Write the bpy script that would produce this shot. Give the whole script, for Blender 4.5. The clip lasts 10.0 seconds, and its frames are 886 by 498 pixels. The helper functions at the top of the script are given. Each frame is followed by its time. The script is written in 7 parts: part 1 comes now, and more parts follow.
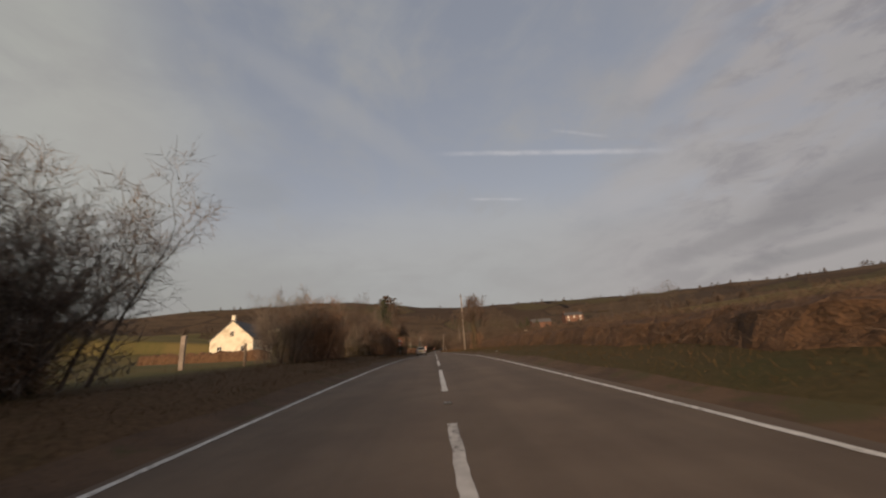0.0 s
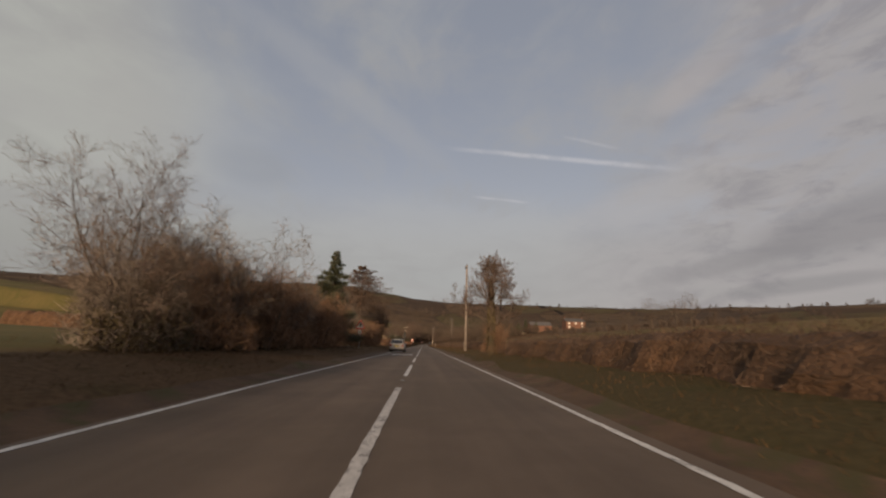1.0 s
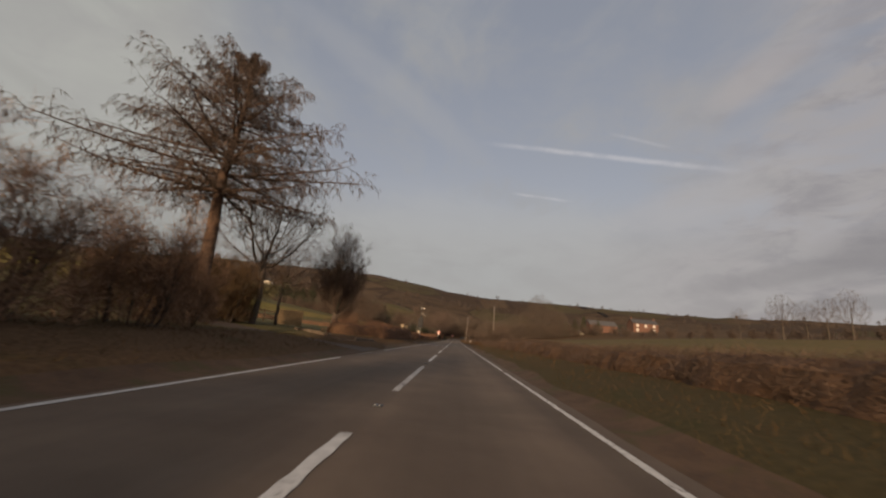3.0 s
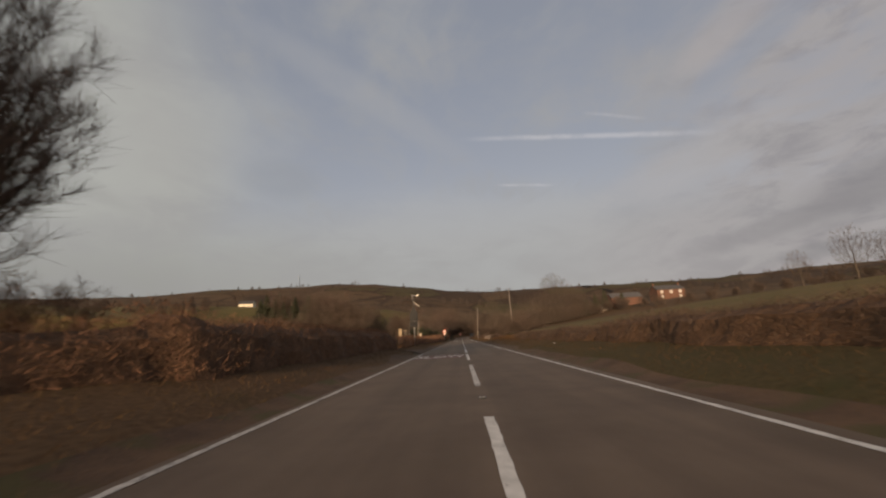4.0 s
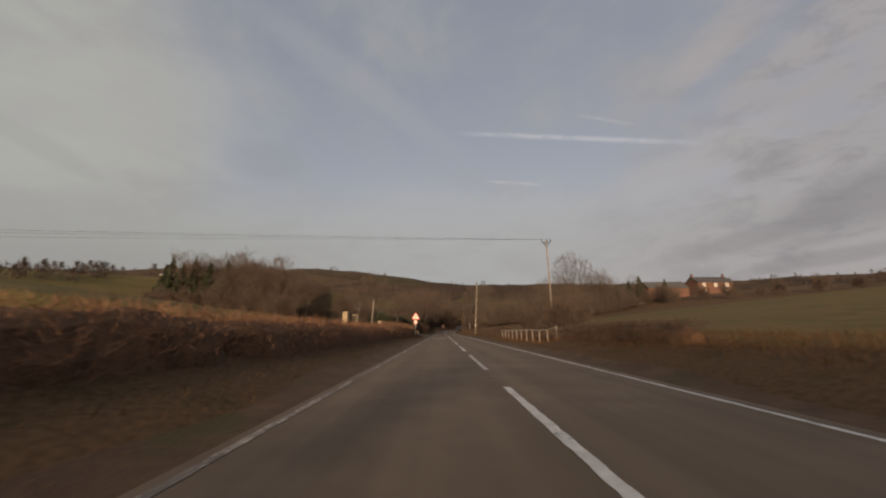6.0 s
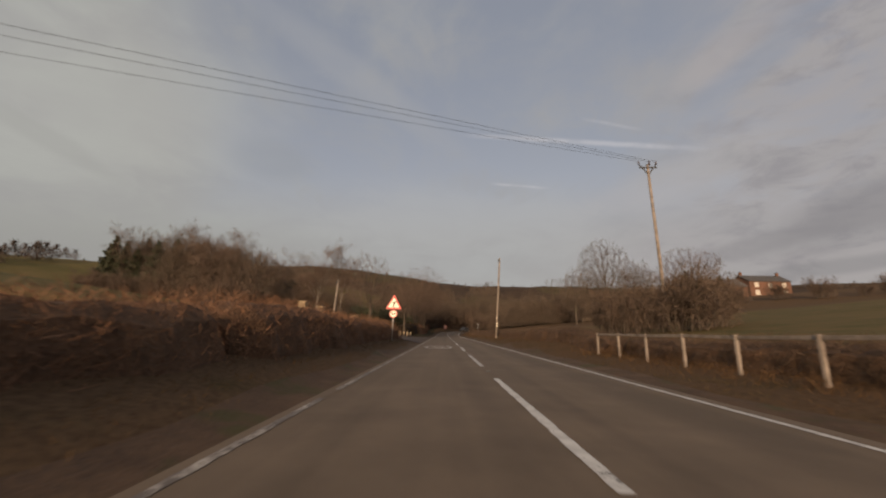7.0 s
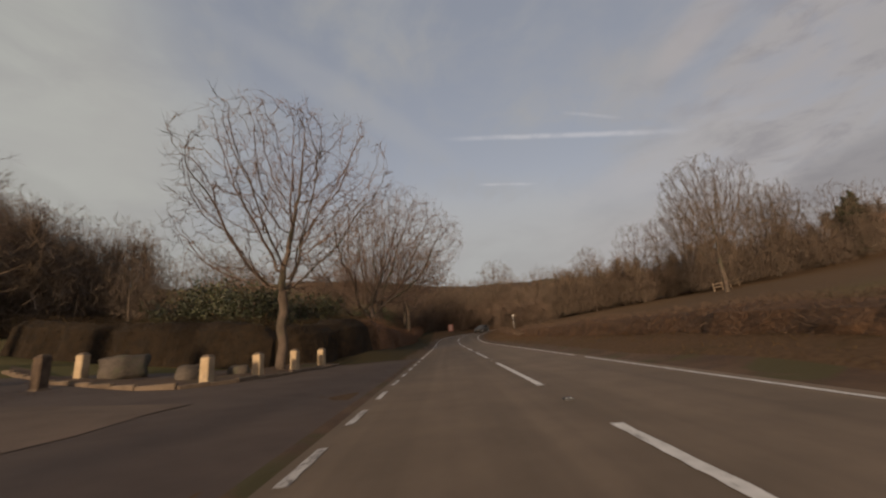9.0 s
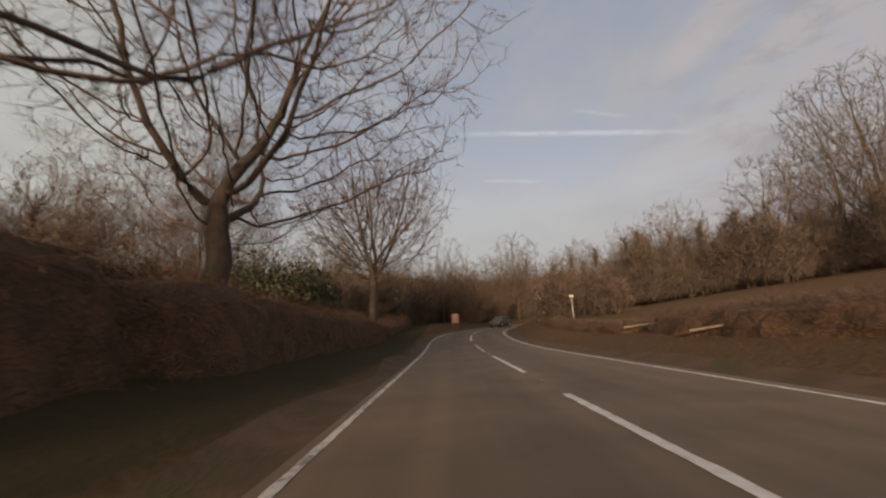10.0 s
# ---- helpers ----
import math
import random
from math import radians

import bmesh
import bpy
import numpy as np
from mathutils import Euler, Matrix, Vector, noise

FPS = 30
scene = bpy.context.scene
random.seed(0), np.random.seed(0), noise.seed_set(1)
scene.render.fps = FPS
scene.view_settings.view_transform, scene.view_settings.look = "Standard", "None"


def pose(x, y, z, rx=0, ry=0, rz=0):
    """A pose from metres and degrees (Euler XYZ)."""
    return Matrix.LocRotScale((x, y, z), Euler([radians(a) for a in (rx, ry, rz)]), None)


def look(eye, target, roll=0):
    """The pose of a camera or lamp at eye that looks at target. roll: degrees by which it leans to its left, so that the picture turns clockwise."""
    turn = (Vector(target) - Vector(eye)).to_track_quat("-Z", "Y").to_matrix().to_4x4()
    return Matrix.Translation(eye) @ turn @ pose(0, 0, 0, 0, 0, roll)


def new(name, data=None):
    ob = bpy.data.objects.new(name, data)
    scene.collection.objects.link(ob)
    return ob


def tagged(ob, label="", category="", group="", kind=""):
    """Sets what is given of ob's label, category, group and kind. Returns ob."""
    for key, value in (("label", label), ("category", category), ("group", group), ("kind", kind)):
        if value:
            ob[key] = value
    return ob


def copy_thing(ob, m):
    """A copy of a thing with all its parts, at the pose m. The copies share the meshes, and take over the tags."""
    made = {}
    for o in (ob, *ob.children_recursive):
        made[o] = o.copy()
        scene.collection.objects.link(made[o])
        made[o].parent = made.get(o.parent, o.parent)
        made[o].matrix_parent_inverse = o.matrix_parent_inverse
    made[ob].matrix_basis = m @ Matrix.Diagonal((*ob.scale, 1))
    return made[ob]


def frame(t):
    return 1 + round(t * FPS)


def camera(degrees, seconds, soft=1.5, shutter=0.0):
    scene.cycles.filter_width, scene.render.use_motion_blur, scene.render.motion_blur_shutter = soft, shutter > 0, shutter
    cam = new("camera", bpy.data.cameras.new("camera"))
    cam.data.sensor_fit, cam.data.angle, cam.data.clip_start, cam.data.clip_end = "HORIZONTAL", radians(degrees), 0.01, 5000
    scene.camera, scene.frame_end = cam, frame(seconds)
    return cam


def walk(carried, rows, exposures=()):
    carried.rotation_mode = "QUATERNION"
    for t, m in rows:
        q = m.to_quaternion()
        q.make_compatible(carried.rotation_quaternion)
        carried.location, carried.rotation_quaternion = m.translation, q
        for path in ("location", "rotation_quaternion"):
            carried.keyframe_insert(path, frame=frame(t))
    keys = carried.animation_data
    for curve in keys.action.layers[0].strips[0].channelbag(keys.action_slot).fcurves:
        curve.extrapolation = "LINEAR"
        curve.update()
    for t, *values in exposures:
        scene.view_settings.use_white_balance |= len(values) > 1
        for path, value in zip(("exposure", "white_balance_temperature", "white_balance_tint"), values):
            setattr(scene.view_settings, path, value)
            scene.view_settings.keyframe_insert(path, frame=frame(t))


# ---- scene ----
# ---- camera: a motorcycle at about 25 m/s, leaning from side to side ----
EYE = 0.974
PATH = [  # seconds, x, y, yaw, pitch, roll
    (0.0, -0.15, 1.17, -2.42, 13.53, -4.49),
    (0.5, 0.19, 12.78, -2.56, 13.30, -1.76),
    (1.0, 0.49, 24.37, -2.53, 13.84, 1.59),
    (1.5, 0.88, 36.35, -1.16, 13.78, 4.54),
    (2.0, 1.18, 48.37, 0.56, 13.49, 4.84),
    (2.2, 1.21, 53.52, 0.92, 13.47, 5.51),
    (3.3, 0.64, 81.85, 4.06, 13.33, 4.61),
    (3.5, 0.34, 87.03, 3.28, 13.59, 2.29),
    (4.0, -0.28, 100.00, 2.01, 13.45, -3.03),
    (4.5, -0.69, 113.35, 0.29, 12.28, -8.46),
    (5.0, -1.03, 126.44, -0.47, 11.46, -6.62),
    (5.3, -1.02, 134.33, -0.67, 12.26, -5.34),
    (5.5, -1.13, 139.40, -0.71, 12.22, -3.50),
    (6.8, -1.13, 172.34, 0.37, 12.57, 1.16),
    (7.0, -1.17, 177.38, 0.28, 12.57, 1.01),
    (7.5, -1.20, 190.16, 0.85, 12.01, -1.29),
    (8.0, -1.42, 202.05, 0.52, 12.83, -2.87),
    (8.5, -1.54, 214.50, -0.47, 12.94, -4.15),
    (9.0, -1.63, 226.95, -0.67, 13.28, -4.78),
    (9.5, -1.67, 239.39, -0.40, 12.53, -4.31),
    (10.0, -1.70, 252.17, -0.13, 12.62, -3.22),
]


def camera_pose(x, y, yaw, pitch, roll):
    climb = max(0.0, 36 - y)             # the road climbs to a slight crest at the start
    pitch += math.degrees(0.00086 * climb)
    turn = Euler((0, 0, radians(yaw))).to_matrix() @ Euler((radians(90 + pitch), 0, 0)).to_matrix() @ Euler((0, 0, radians(roll))).to_matrix()
    return Matrix.Translation((x, y, EYE - 0.00043 * climb ** 2)) @ turn.to_4x4()


cam = camera(99.72, 10.0, soft=2.2, shutter=0.08)
walk(cam, [(t, camera_pose(x, y, yaw, pitch, roll)) for t, x, y, yaw, pitch, roll in PATH], exposures=((0.0, 0.96), (0.8, 1.0), (8.8, 1.0), (9.5, 1.2), (10.0, 1.3)))

# ---- light: low warm sun behind and to the left, broken cloud ----
SUN_AZ, SUN_EL = 192.0, 10.0          # compass from +y, clockwise
sun_dir = Vector((math.sin(radians(SUN_AZ)) * math.cos(radians(SUN_EL)), math.cos(radians(SUN_AZ)) * math.cos(radians(SUN_EL)), math.sin(radians(SUN_EL))))
sun = new("sun", bpy.data.lights.new("sun", "SUN"))
sun.data.energy, sun.data.angle, sun.data.color = 2.3, radians(4.0), (1.0, 0.70, 0.44)
sun.matrix_world = look(sun_dir * 300, (0, 0, 0))
scene.view_settings.exposure = 1.0


class Nodes:
    """Short hand for node trees."""

    def __init__(self, tree):
        self.tree = tree
        tree.nodes.clear()

    def add(self, kind):
        return self.tree.nodes.new(kind)

    def link(self, a, b):
        self.tree.links.new(a, b)

    def feed(self, socket, value):
        if isinstance(value, bpy.types.NodeSocket):
            self.link(value, socket)
        elif value is not None:
            socket.default_value = value

    def math(self, op, a, b=None, c=None, clamp=False):
        n = self.add("ShaderNodeMath")
        n.operation, n.use_clamp = op, clamp
        for s, v in zip(n.inputs, (a, b, c)):
            self.feed(s, v)
        return n.outputs[0]

    def vec(self, op, a, b=None, scale=None):
        n = self.add("ShaderNodeVectorMath")
        n.operation = op
        self.feed(n.inputs[0], a)
        if b is not None:
            self.feed(n.inputs[1], b)
        if scale is not None:
            self.feed(n.inputs[3], scale)
        return n.outputs["Value"] if op in ("DOT_PRODUCT", "LENGTH") else n.outputs["Vector"]

    def noise(self, vector, scale, detail=4.0, rough=0.55, distortion=0.0):
        n = self.add("ShaderNodeTexNoise")
        self.feed(n.inputs["Vector"], vector)
        n.inputs["Scale"].default_value, n.inputs["Detail"].default_value = scale, detail
        n.inputs["Roughness"].default_value, n.inputs["Distortion"].default_value = rough, distortion
        return n.outputs["Fac"]

    def span(self, value, a, b, lo=0.0, hi=1.0):
        n = self.add("ShaderNodeMapRange")
        n.interpolation_type = "SMOOTHSTEP"
        self.feed(n.inputs["Value"], value)
        for key, v in (("From Min", a), ("From Max", b), ("To Min", lo), ("To Max", hi)):
            n.inputs[key].default_value = v
        return n.outputs["Result"]

    def mix(self, fac, a, b, blend="MIX"):
        n = self.add("ShaderNodeMix")
        n.data_type, n.blend_type = "RGBA", blend
        self.feed(n.inputs["Factor"], fac)
        self.feed(n.inputs[6], a)
        self.feed(n.inputs[7], b)
        return n.outputs[2]


def rgb(r, g, b):
    return (r, g, b, 1.0)


def direction(az, el):
    az, el = radians(az), radians(el)
    return Vector((math.sin(az) * math.cos(el), math.cos(az) * math.cos(el), math.sin(el)))


def build_world():
    world = bpy.data.worlds.new("sky")
    scene.world = world
    world.use_nodes = True
    n = Nodes(world.node_tree)
    d = n.vec("NORMALIZE", n.add("ShaderNodeTexCoord").outputs["Generated"])
    sky = n.add("ShaderNodeTexSky")
    sky.sky_type, sky.sun_disc = "NISHITA", False
    sky.sun_elevation, sky.sun_rotation = radians(SUN_EL), radians(SUN_AZ)
    sky.air_density, sky.dust_density, sky.ozone_density = 1.0, 2.0, 1.5
    blue = n.mix(1.0, sky.outputs["Color"], rgb(0.1615, 0.104, 0.0760), "MULTIPLY")
    blue = n.mix(0.62, blue, rgb(0.135, 0.147, 0.178))          # thin high haze evens the blue out
    xyz = n.add("ShaderNodeSeparateXYZ")
    n.link(d, xyz.inputs[0])
    across = xyz.outputs[0]
    up = n.math("MAXIMUM", xyz.outputs[2], 0.0)

    def sheet_of(depth, turn, scale, place):
        """The sky as a flat ceiling of cloud, drawn out along the wind."""
        flat = n.add("ShaderNodeCombineXYZ")
        deep = n.math("ADD", up, depth)
        n.link(n.math("DIVIDE", across, deep), flat.inputs[0])
        n.link(n.math("DIVIDE", xyz.outputs[1], deep), flat.inputs[1])
        m = n.add("ShaderNodeMapping")
        n.link(flat.outputs[0], m.inputs[0])
        m.inputs["Rotation"].default_value, m.inputs["Scale"].default_value, m.inputs["Location"].default_value = (0, 0, radians(turn)), scale, place
        return m.outputs[0]

    streaks = sheet_of(0.45, -16, (1.5, 1.0, 1.0), (3.1, 1.7, 0.4))
    lie = n.add("ShaderNodeMapping")
    n.link(d, lie.inputs[0])
    lie.inputs["Rotation"].default_value, lie.inputs["Scale"].default_value = (0, radians(16), 0), (1.0, 1.0, 2.3)
    puffs = lie.outputs[0]
    broad = n.noise(streaks, 1.5, 5.0, 0.55, 0.5)
    wisps = n.noise(streaks, 4.0, 6.0, 0.60, 0.6)
    lumps = n.noise(puffs, 6.0, 7.0, 0.58, 0.5)
    ragged = n.math("SUBTRACT", n.math("ADD", n.math("MULTIPLY", wisps, 0.25), n.math("MULTIPLY", lumps, 0.75)), 0.5)

    def patch(az, el, long_, wide, tilt, soft=0.9, tear=2.2):
        """Soft ragged oval of sky about one direction; sizes in degrees, tilt anticlockwise."""
        c = direction(az, el)
        east = Vector((math.cos(radians(az)), -math.sin(radians(az)), 0))
        north = east.cross(c)
        t = radians(tilt)
        a, b = east * math.cos(t) + north * math.sin(t), north * math.cos(t) - east * math.sin(t)
        u = n.math("MULTIPLY", n.vec("DOT_PRODUCT", d, tuple(a)), 1 / math.sin(radians(long_)))
        v = n.math("MULTIPLY", n.vec("DOT_PRODUCT", d, tuple(b)), 1 / math.sin(radians(wide)))
        r = n.math("SQRT", n.math("ADD", n.math("MULTIPLY", u, u), n.math("MULTIPLY", v, v)))
        r = n.math("ADD", r, n.math("MULTIPLY", ragged, tear))
        return n.math("MULTIPLY", n.span(r, 1.0 - soft * 0.6, 1.0 + soft * 0.6, 1.0, 0.0), n.math("GREATER_THAN", n.vec("DOT_PRODUCT", d, tuple(c)), 0.2))

    # how much cloud: closed on one side and low down, broken overhead
    left = n.span(across, -0.38, -0.62)
    right = n.span(across, 0.38, 0.62)
    low = n.span(up, 0.42, 0.20)
    cover = n.math("ADD", n.math("MULTIPLY", broad, 0.45), n.math("MULTIPLY", wisps, 0.30))
    cover = n.math("ADD", cover, n.math("MULTIPLY", lumps, 0.25))
    mask = n.span(cover, 0.40, 0.64, 0.02, 0.80)
    for m, k in ((left, 1.0), (n.math("MULTIPLY", right, n.span(lumps, 0.30, 0.55, 0.45, 1.0)), 0.9), (low, 0.92)):
        mask = n.math("MAXIMUM", mask, n.math("MULTIPLY", m, k))
    # openings of blue
    for az, el, long_, wide, tilt, k in ((17, 25.6, 15, 3.6, -7, 0.85), (-27, 26, 6.5, 4.2, 20, 0.45), (41.5, 30.2, 7, 1.7, 26, 0.6), (22, 37, 14, 5, 0, 0.35)):
        mask = n.math("MULTIPLY", mask, n.math("SUBTRACT", 1.0, n.math("MULTIPLY", patch(az, el, long_, wide, tilt), k)))
    pale = n.mix(n.span(across, -0.7, 0.0), rgb(0.196, 0.197, 0.185), rgb(0.192, 0.193, 0.190))
    pale = n.mix(n.span(across, 0.1, 0.7), pale, rgb(0.194, 0.180, 0.179))
    pale = n.mix(n.math("MULTIPLY", n.span(up, 0.30, 0.10), n.span(across, -0.05, -0.7)), pale, rgb(0.160, 0.158, 0.147))
    pale = n.mix(n.span(ragged, -0.16, 0.16, 0.0, 0.55), pale, rgb(0.168, 0.163, 0.161))
    grey = n.math("MULTIPLY", n.span(n.noise(puffs, 9.0, 6.0, 0.6, 0.4), 0.44, 0.66), n.math("MULTIPLY", n.span(across, 0.30, 0.85), 0.75))
    cloud = n.mix(grey, pale, rgb(0.120, 0.112, 0.120))
    colour = n.mix(mask, blue, cloud)
    # single drifts that stand out: dull streaks low on one side, pale puffs above them
    for az, el, long_, wide, tilt, k, tint in (
            (51, 13.2, 10, 2.6, 16, 0.62, (0.122, 0.116, 0.120)), (40.5, 10.6, 8.5, 1.1, 11, 0.45, (0.135, 0.128, 0.130)), (46, 7.4, 7, 0.8, 5, 0.5, (0.120, 0.116, 0.118)),
            (-50.5, 19.6, 7, 0.9, -22, 0.35, (0.140, 0.138, 0.132)), (39.0, 32.8, 5, 2.0, 24, 0.5, (0.205, 0.188, 0.184)), (33, 20.5, 9, 2.4, 14, 0.45, (0.215, 0.205, 0.204)),
            (-13.5, 35.4, 15, 1.8, -27, 0.30, (0.190, 0.190, 0.194)), (-44, 24.5, 15, 8, 20, 0.35, (0.226, 0.224, 0.208)), (2, 17, 18, 5, 0, 0.35, (0.212, 0.210, 0.206)), (-26.5, 23.4, 4.5, 2.4, 0, 0.4, (0.142, 0.150, 0.166))):
        colour = n.mix(n.math("MULTIPLY", patch(az, el, long_, wide, tilt), k), colour, rgb(*tint))
    # two vapour trails and the stub of a third
    for (a, b), width, strength in ((((1.6, 29.6), (38.5, 22.6)), 0.0062, 0.62), (((6.8, 22.5), (16.8, 21.2)), 0.0036, 0.50), (((21.5, 30.3), (30.5, 27.0)), 0.004, 0.30)):
        p, q = direction(*a), direction(*b)
        pole = p.cross(q).normalized()
        mid = (p + q).normalized()
        along = pole.cross(mid).normalized()
        half = math.acos(max(-1, min(1, p.dot(q)))) / 2
        wob = n.math("MULTIPLY", n.math("SUBTRACT", n.noise(d, 14.0, 3.0), 0.5), 0.006)
        off = n.math("ABSOLUTE", n.math("ADD", n.vec("DOT_PRODUCT", d, tuple(pole)), wob))
        body = n.span(off, width * 0.10, width * 1.5, 1.0, 0.0)
        far = n.math("ABSOLUTE", n.vec("DOT_PRODUCT", d, tuple(along)))
        ends = n.span(far, math.sin(half) * 0.45, math.sin(half) * 1.05, 1.0, 0.0)
        front = n.math("GREATER_THAN", n.vec("DOT_PRODUCT", d, tuple(mid)), 0.0)
        patchy = n.span(n.noise(d, 24.0, 4.0), 0.30, 0.62, 0.5, 1.0)
        m = n.math("MULTIPLY", n.math("MULTIPLY", body, ends), n.math("MULTIPLY", front, patchy))
        colour = n.mix(n.math("MULTIPLY", m, strength), colour, rgb(0.262, 0.256, 0.268))
    out = n.add("ShaderNodeOutputWorld")
    bg = n.add("ShaderNodeBackground")
    n.link(colour, bg.inputs["Color"])
    bg.inputs["Strength"].default_value = 1.0
    n.link(bg.outputs[0], out.inputs["Surface"])


build_world()

# ---- materials ----


def material(name, dark, light, rough=0.85, scale=3.0, fine=40.0, bump=0.4, metal=0.0, spread=(0.35, 0.65), third=None, third_scale=0.6, third_span=(0.5, 0.65), bump_dist=0.02, island=0.0, tracks=0.0, spec=0.3):
    """Two-scale mottled surface; third is a colour of larger stains; island varies each piece."""
    m = bpy.data.materials.new(name)
    m.use_nodes = True
    n = Nodes(m.node_tree)
    pos = n.add("ShaderNodeNewGeometry").outputs["Position"]
    big, small = n.noise(pos, scale, 5.0, 0.6), n.noise(pos, fine, 3.0, 0.6)
    both = n.math("ADD", n.math("MULTIPLY", big, 0.6), n.math("MULTIPLY", small, 0.4))
    colour = n.mix(n.span(both, *spread), rgb(*dark), rgb(*light))
    if third:
        colour = n.mix(n.span(n.noise(pos, third_scale, 4.0, 0.6, 0.6), *third_span), colour, rgb(*third))
    if tracks:
        # wheel tracks: long faint bands in the direction of travel
        lane = n.add("ShaderNodeMapping")
        n.link(pos, lane.inputs[0])
        lane.inputs["Scale"].default_value = (1.1, 0.018, 1.0)
        band = n.span(n.noise(lane.outputs[0], 1.0, 3.0, 0.6), 0.3, 0.7, 1.0 - tracks, 1.0 + tracks)
        grey = n.add("ShaderNodeCombineXYZ")
        for k in range(3):
            n.link(band, grey.inputs[k])
        colour = n.mix(1.0, colour, grey.outputs[0], "MULTIPLY")
    if island:
        r = n.add("ShaderNodeNewGeometry").outputs["Random Per Island"]
        o = n.add("ShaderNodeObjectInfo").outputs["Random"]
        v = n.math("FRACT", n.math("ADD", r, o))
        hsv = n.add("ShaderNodeHueSaturation")
        n.link(n.math("ADD", 1.0 - island, n.math("MULTIPLY", v, 2 * island)), hsv.inputs["Value"])
        n.link(colour, hsv.inputs["Color"])
        colour = hsv.outputs[0]
    p = n.add("ShaderNodeBsdfPrincipled")
    n.link(colour, p.inputs["Base Color"])
    n.feed(p.inputs["Roughness"], n.span(small, 0.2, 0.8, max(0.03, rough - 0.08), min(1.0, rough + 0.08)))
    p.inputs["Metallic"].default_value = metal
    p.inputs["Specular IOR Level"].default_value = spec
    if bump:
        b = n.add("ShaderNodeBump")
        b.inputs["Strength"].default_value, b.inputs["Distance"].default_value = bump, bump_dist
        n.link(small, b.inputs["Height"])
        n.link(b.outputs[0], p.inputs["Normal"])
    n.link(p.outputs[0], n.add("ShaderNodeOutputMaterial").inputs["Surface"])
    return m


def ground_material():
    """Winter grass near by; a patchwork of pasture, plough and heather on the hills."""
    m = bpy.data.materials.new("winter_grass")
    m.use_nodes = True
    n = Nodes(m.node_tree)
    pos = n.add("ShaderNodeNewGeometry").outputs["Position"]
    xyz = n.add("ShaderNodeSeparateXYZ")
    n.link(pos, xyz.inputs[0])
    lie = n.add("ShaderNodeCombineXYZ")
    n.link(xyz.outputs[0], lie.inputs[0])
    n.link(xyz.outputs[1], lie.inputs[1])
    flat = lie.outputs[0]
    fine, mid, big = n.noise(flat, 9.0, 5.0, 0.65), n.noise(flat, 0.55, 4.0, 0.6), n.noise(flat, 0.045, 4.0, 0.6)
    grass = n.mix(n.span(fine, 0.3, 0.7), rgb(0.042, 0.032, 0.014), rgb(0.078, 0.056, 0.025))
    straw = n.mix(n.span(fine, 0.3, 0.7), rgb(0.068, 0.041, 0.023), rgb(0.122, 0.078, 0.043))
    bare = n.math("MULTIPLY", n.span(mid, 0.24, 0.50), n.math("MAXIMUM", n.span(xyz.outputs[0], 1.0, -1.0), n.span(xyz.outputs[1], 120.0, 150.0, 0.35, 1.0)))
    lawn = n.math("MULTIPLY", n.span(xyz.outputs[1], 241.5, 244.5), n.span(xyz.outputs[0], -3.6, -4.0))     # greener bank beyond the side road
    bare = n.math("MULTIPLY", bare, n.math("SUBTRACT", 1.0, n.math("MULTIPLY", lawn, 0.85)))
    grass = n.mix(lawn, grass, rgb(0.036, 0.032, 0.015))
    green = n.math("MULTIPLY", n.span(xyz.outputs[0], 3.0, 3.8), n.span(xyz.outputs[1], 140.0, 110.0))      # damp verge
    grass = n.mix(n.math("MULTIPLY", green, 0.7), grass, rgb(0.046, 0.050, 0.020))
    near = n.mix(bare, grass, straw)
    field = n.mix(n.span(big, 0.4, 0.62), rgb(0.080, 0.076, 0.028), rgb(0.120, 0.098, 0.040))
    field = n.mix(n.math("MULTIPLY", n.span(mid, 0.25, 0.70), n.span(xyz.outputs[0], -4.0, 4.0, 0.35, 1.0)), field, rgb(0.142, 0.103, 0.048))
    slope = n.mix(n.span(fine, 0.3, 0.7), rgb(0.080, 0.050, 0.029), rgb(0.132, 0.086, 0.048))
    wild = n.math("MULTIPLY", n.span(xyz.outputs[0], 2.0, 8.0), n.span(xyz.outputs[1], 238.0, 250.0))
    field = n.mix(n.math("MULTIPLY", wild, n.span(mid, 0.25, 0.6, 0.85, 1.0)), field, slope)
    # how far from the road
    side = n.math("ABSOLUTE", xyz.outputs[0])
    near = n.mix(n.math("MULTIPLY", wild, 0.8), near, straw)
    colour = n.mix(n.span(side, 6.5, 9.5), near, field)
    # distant patchwork
    cell = n.add("ShaderNodeTexVoronoi")
    cell.feature = "F1"
    n.link(flat, cell.inputs["Vector"])
    cell.inputs["Scale"].default_value = 0.0065
    tone = n.add("ShaderNodeSeparateColor")
    n.link(cell.outputs["Color"], tone.inputs[0])
    patch = n.mix(n.span(tone.outputs[0], 0.25, 0.75), rgb(0.062, 0.042, 0.027), rgb(0.100, 0.069, 0.041))
    patch = n.mix(n.span(tone.outputs[1], 0.76, 0.82), patch, rgb(0.080, 0.067, 0.032))
    rim = n.add("ShaderNodeTexVoronoi")
    rim.feature = "DISTANCE_TO_EDGE"
    n.link(flat, rim.inputs["Vector"])
    rim.inputs["Scale"].default_value = 0.0065
    patch = n.mix(n.span(rim.outputs["Distance"], 0.01, 0.045, 0.8, 0.0), patch, rgb(0.040, 0.027, 0.018))
    patch = n.mix(n.span(n.noise(flat, 0.02, 5.0, 0.65), 0.5, 0.62), patch, rgb(0.056, 0.037, 0.024))
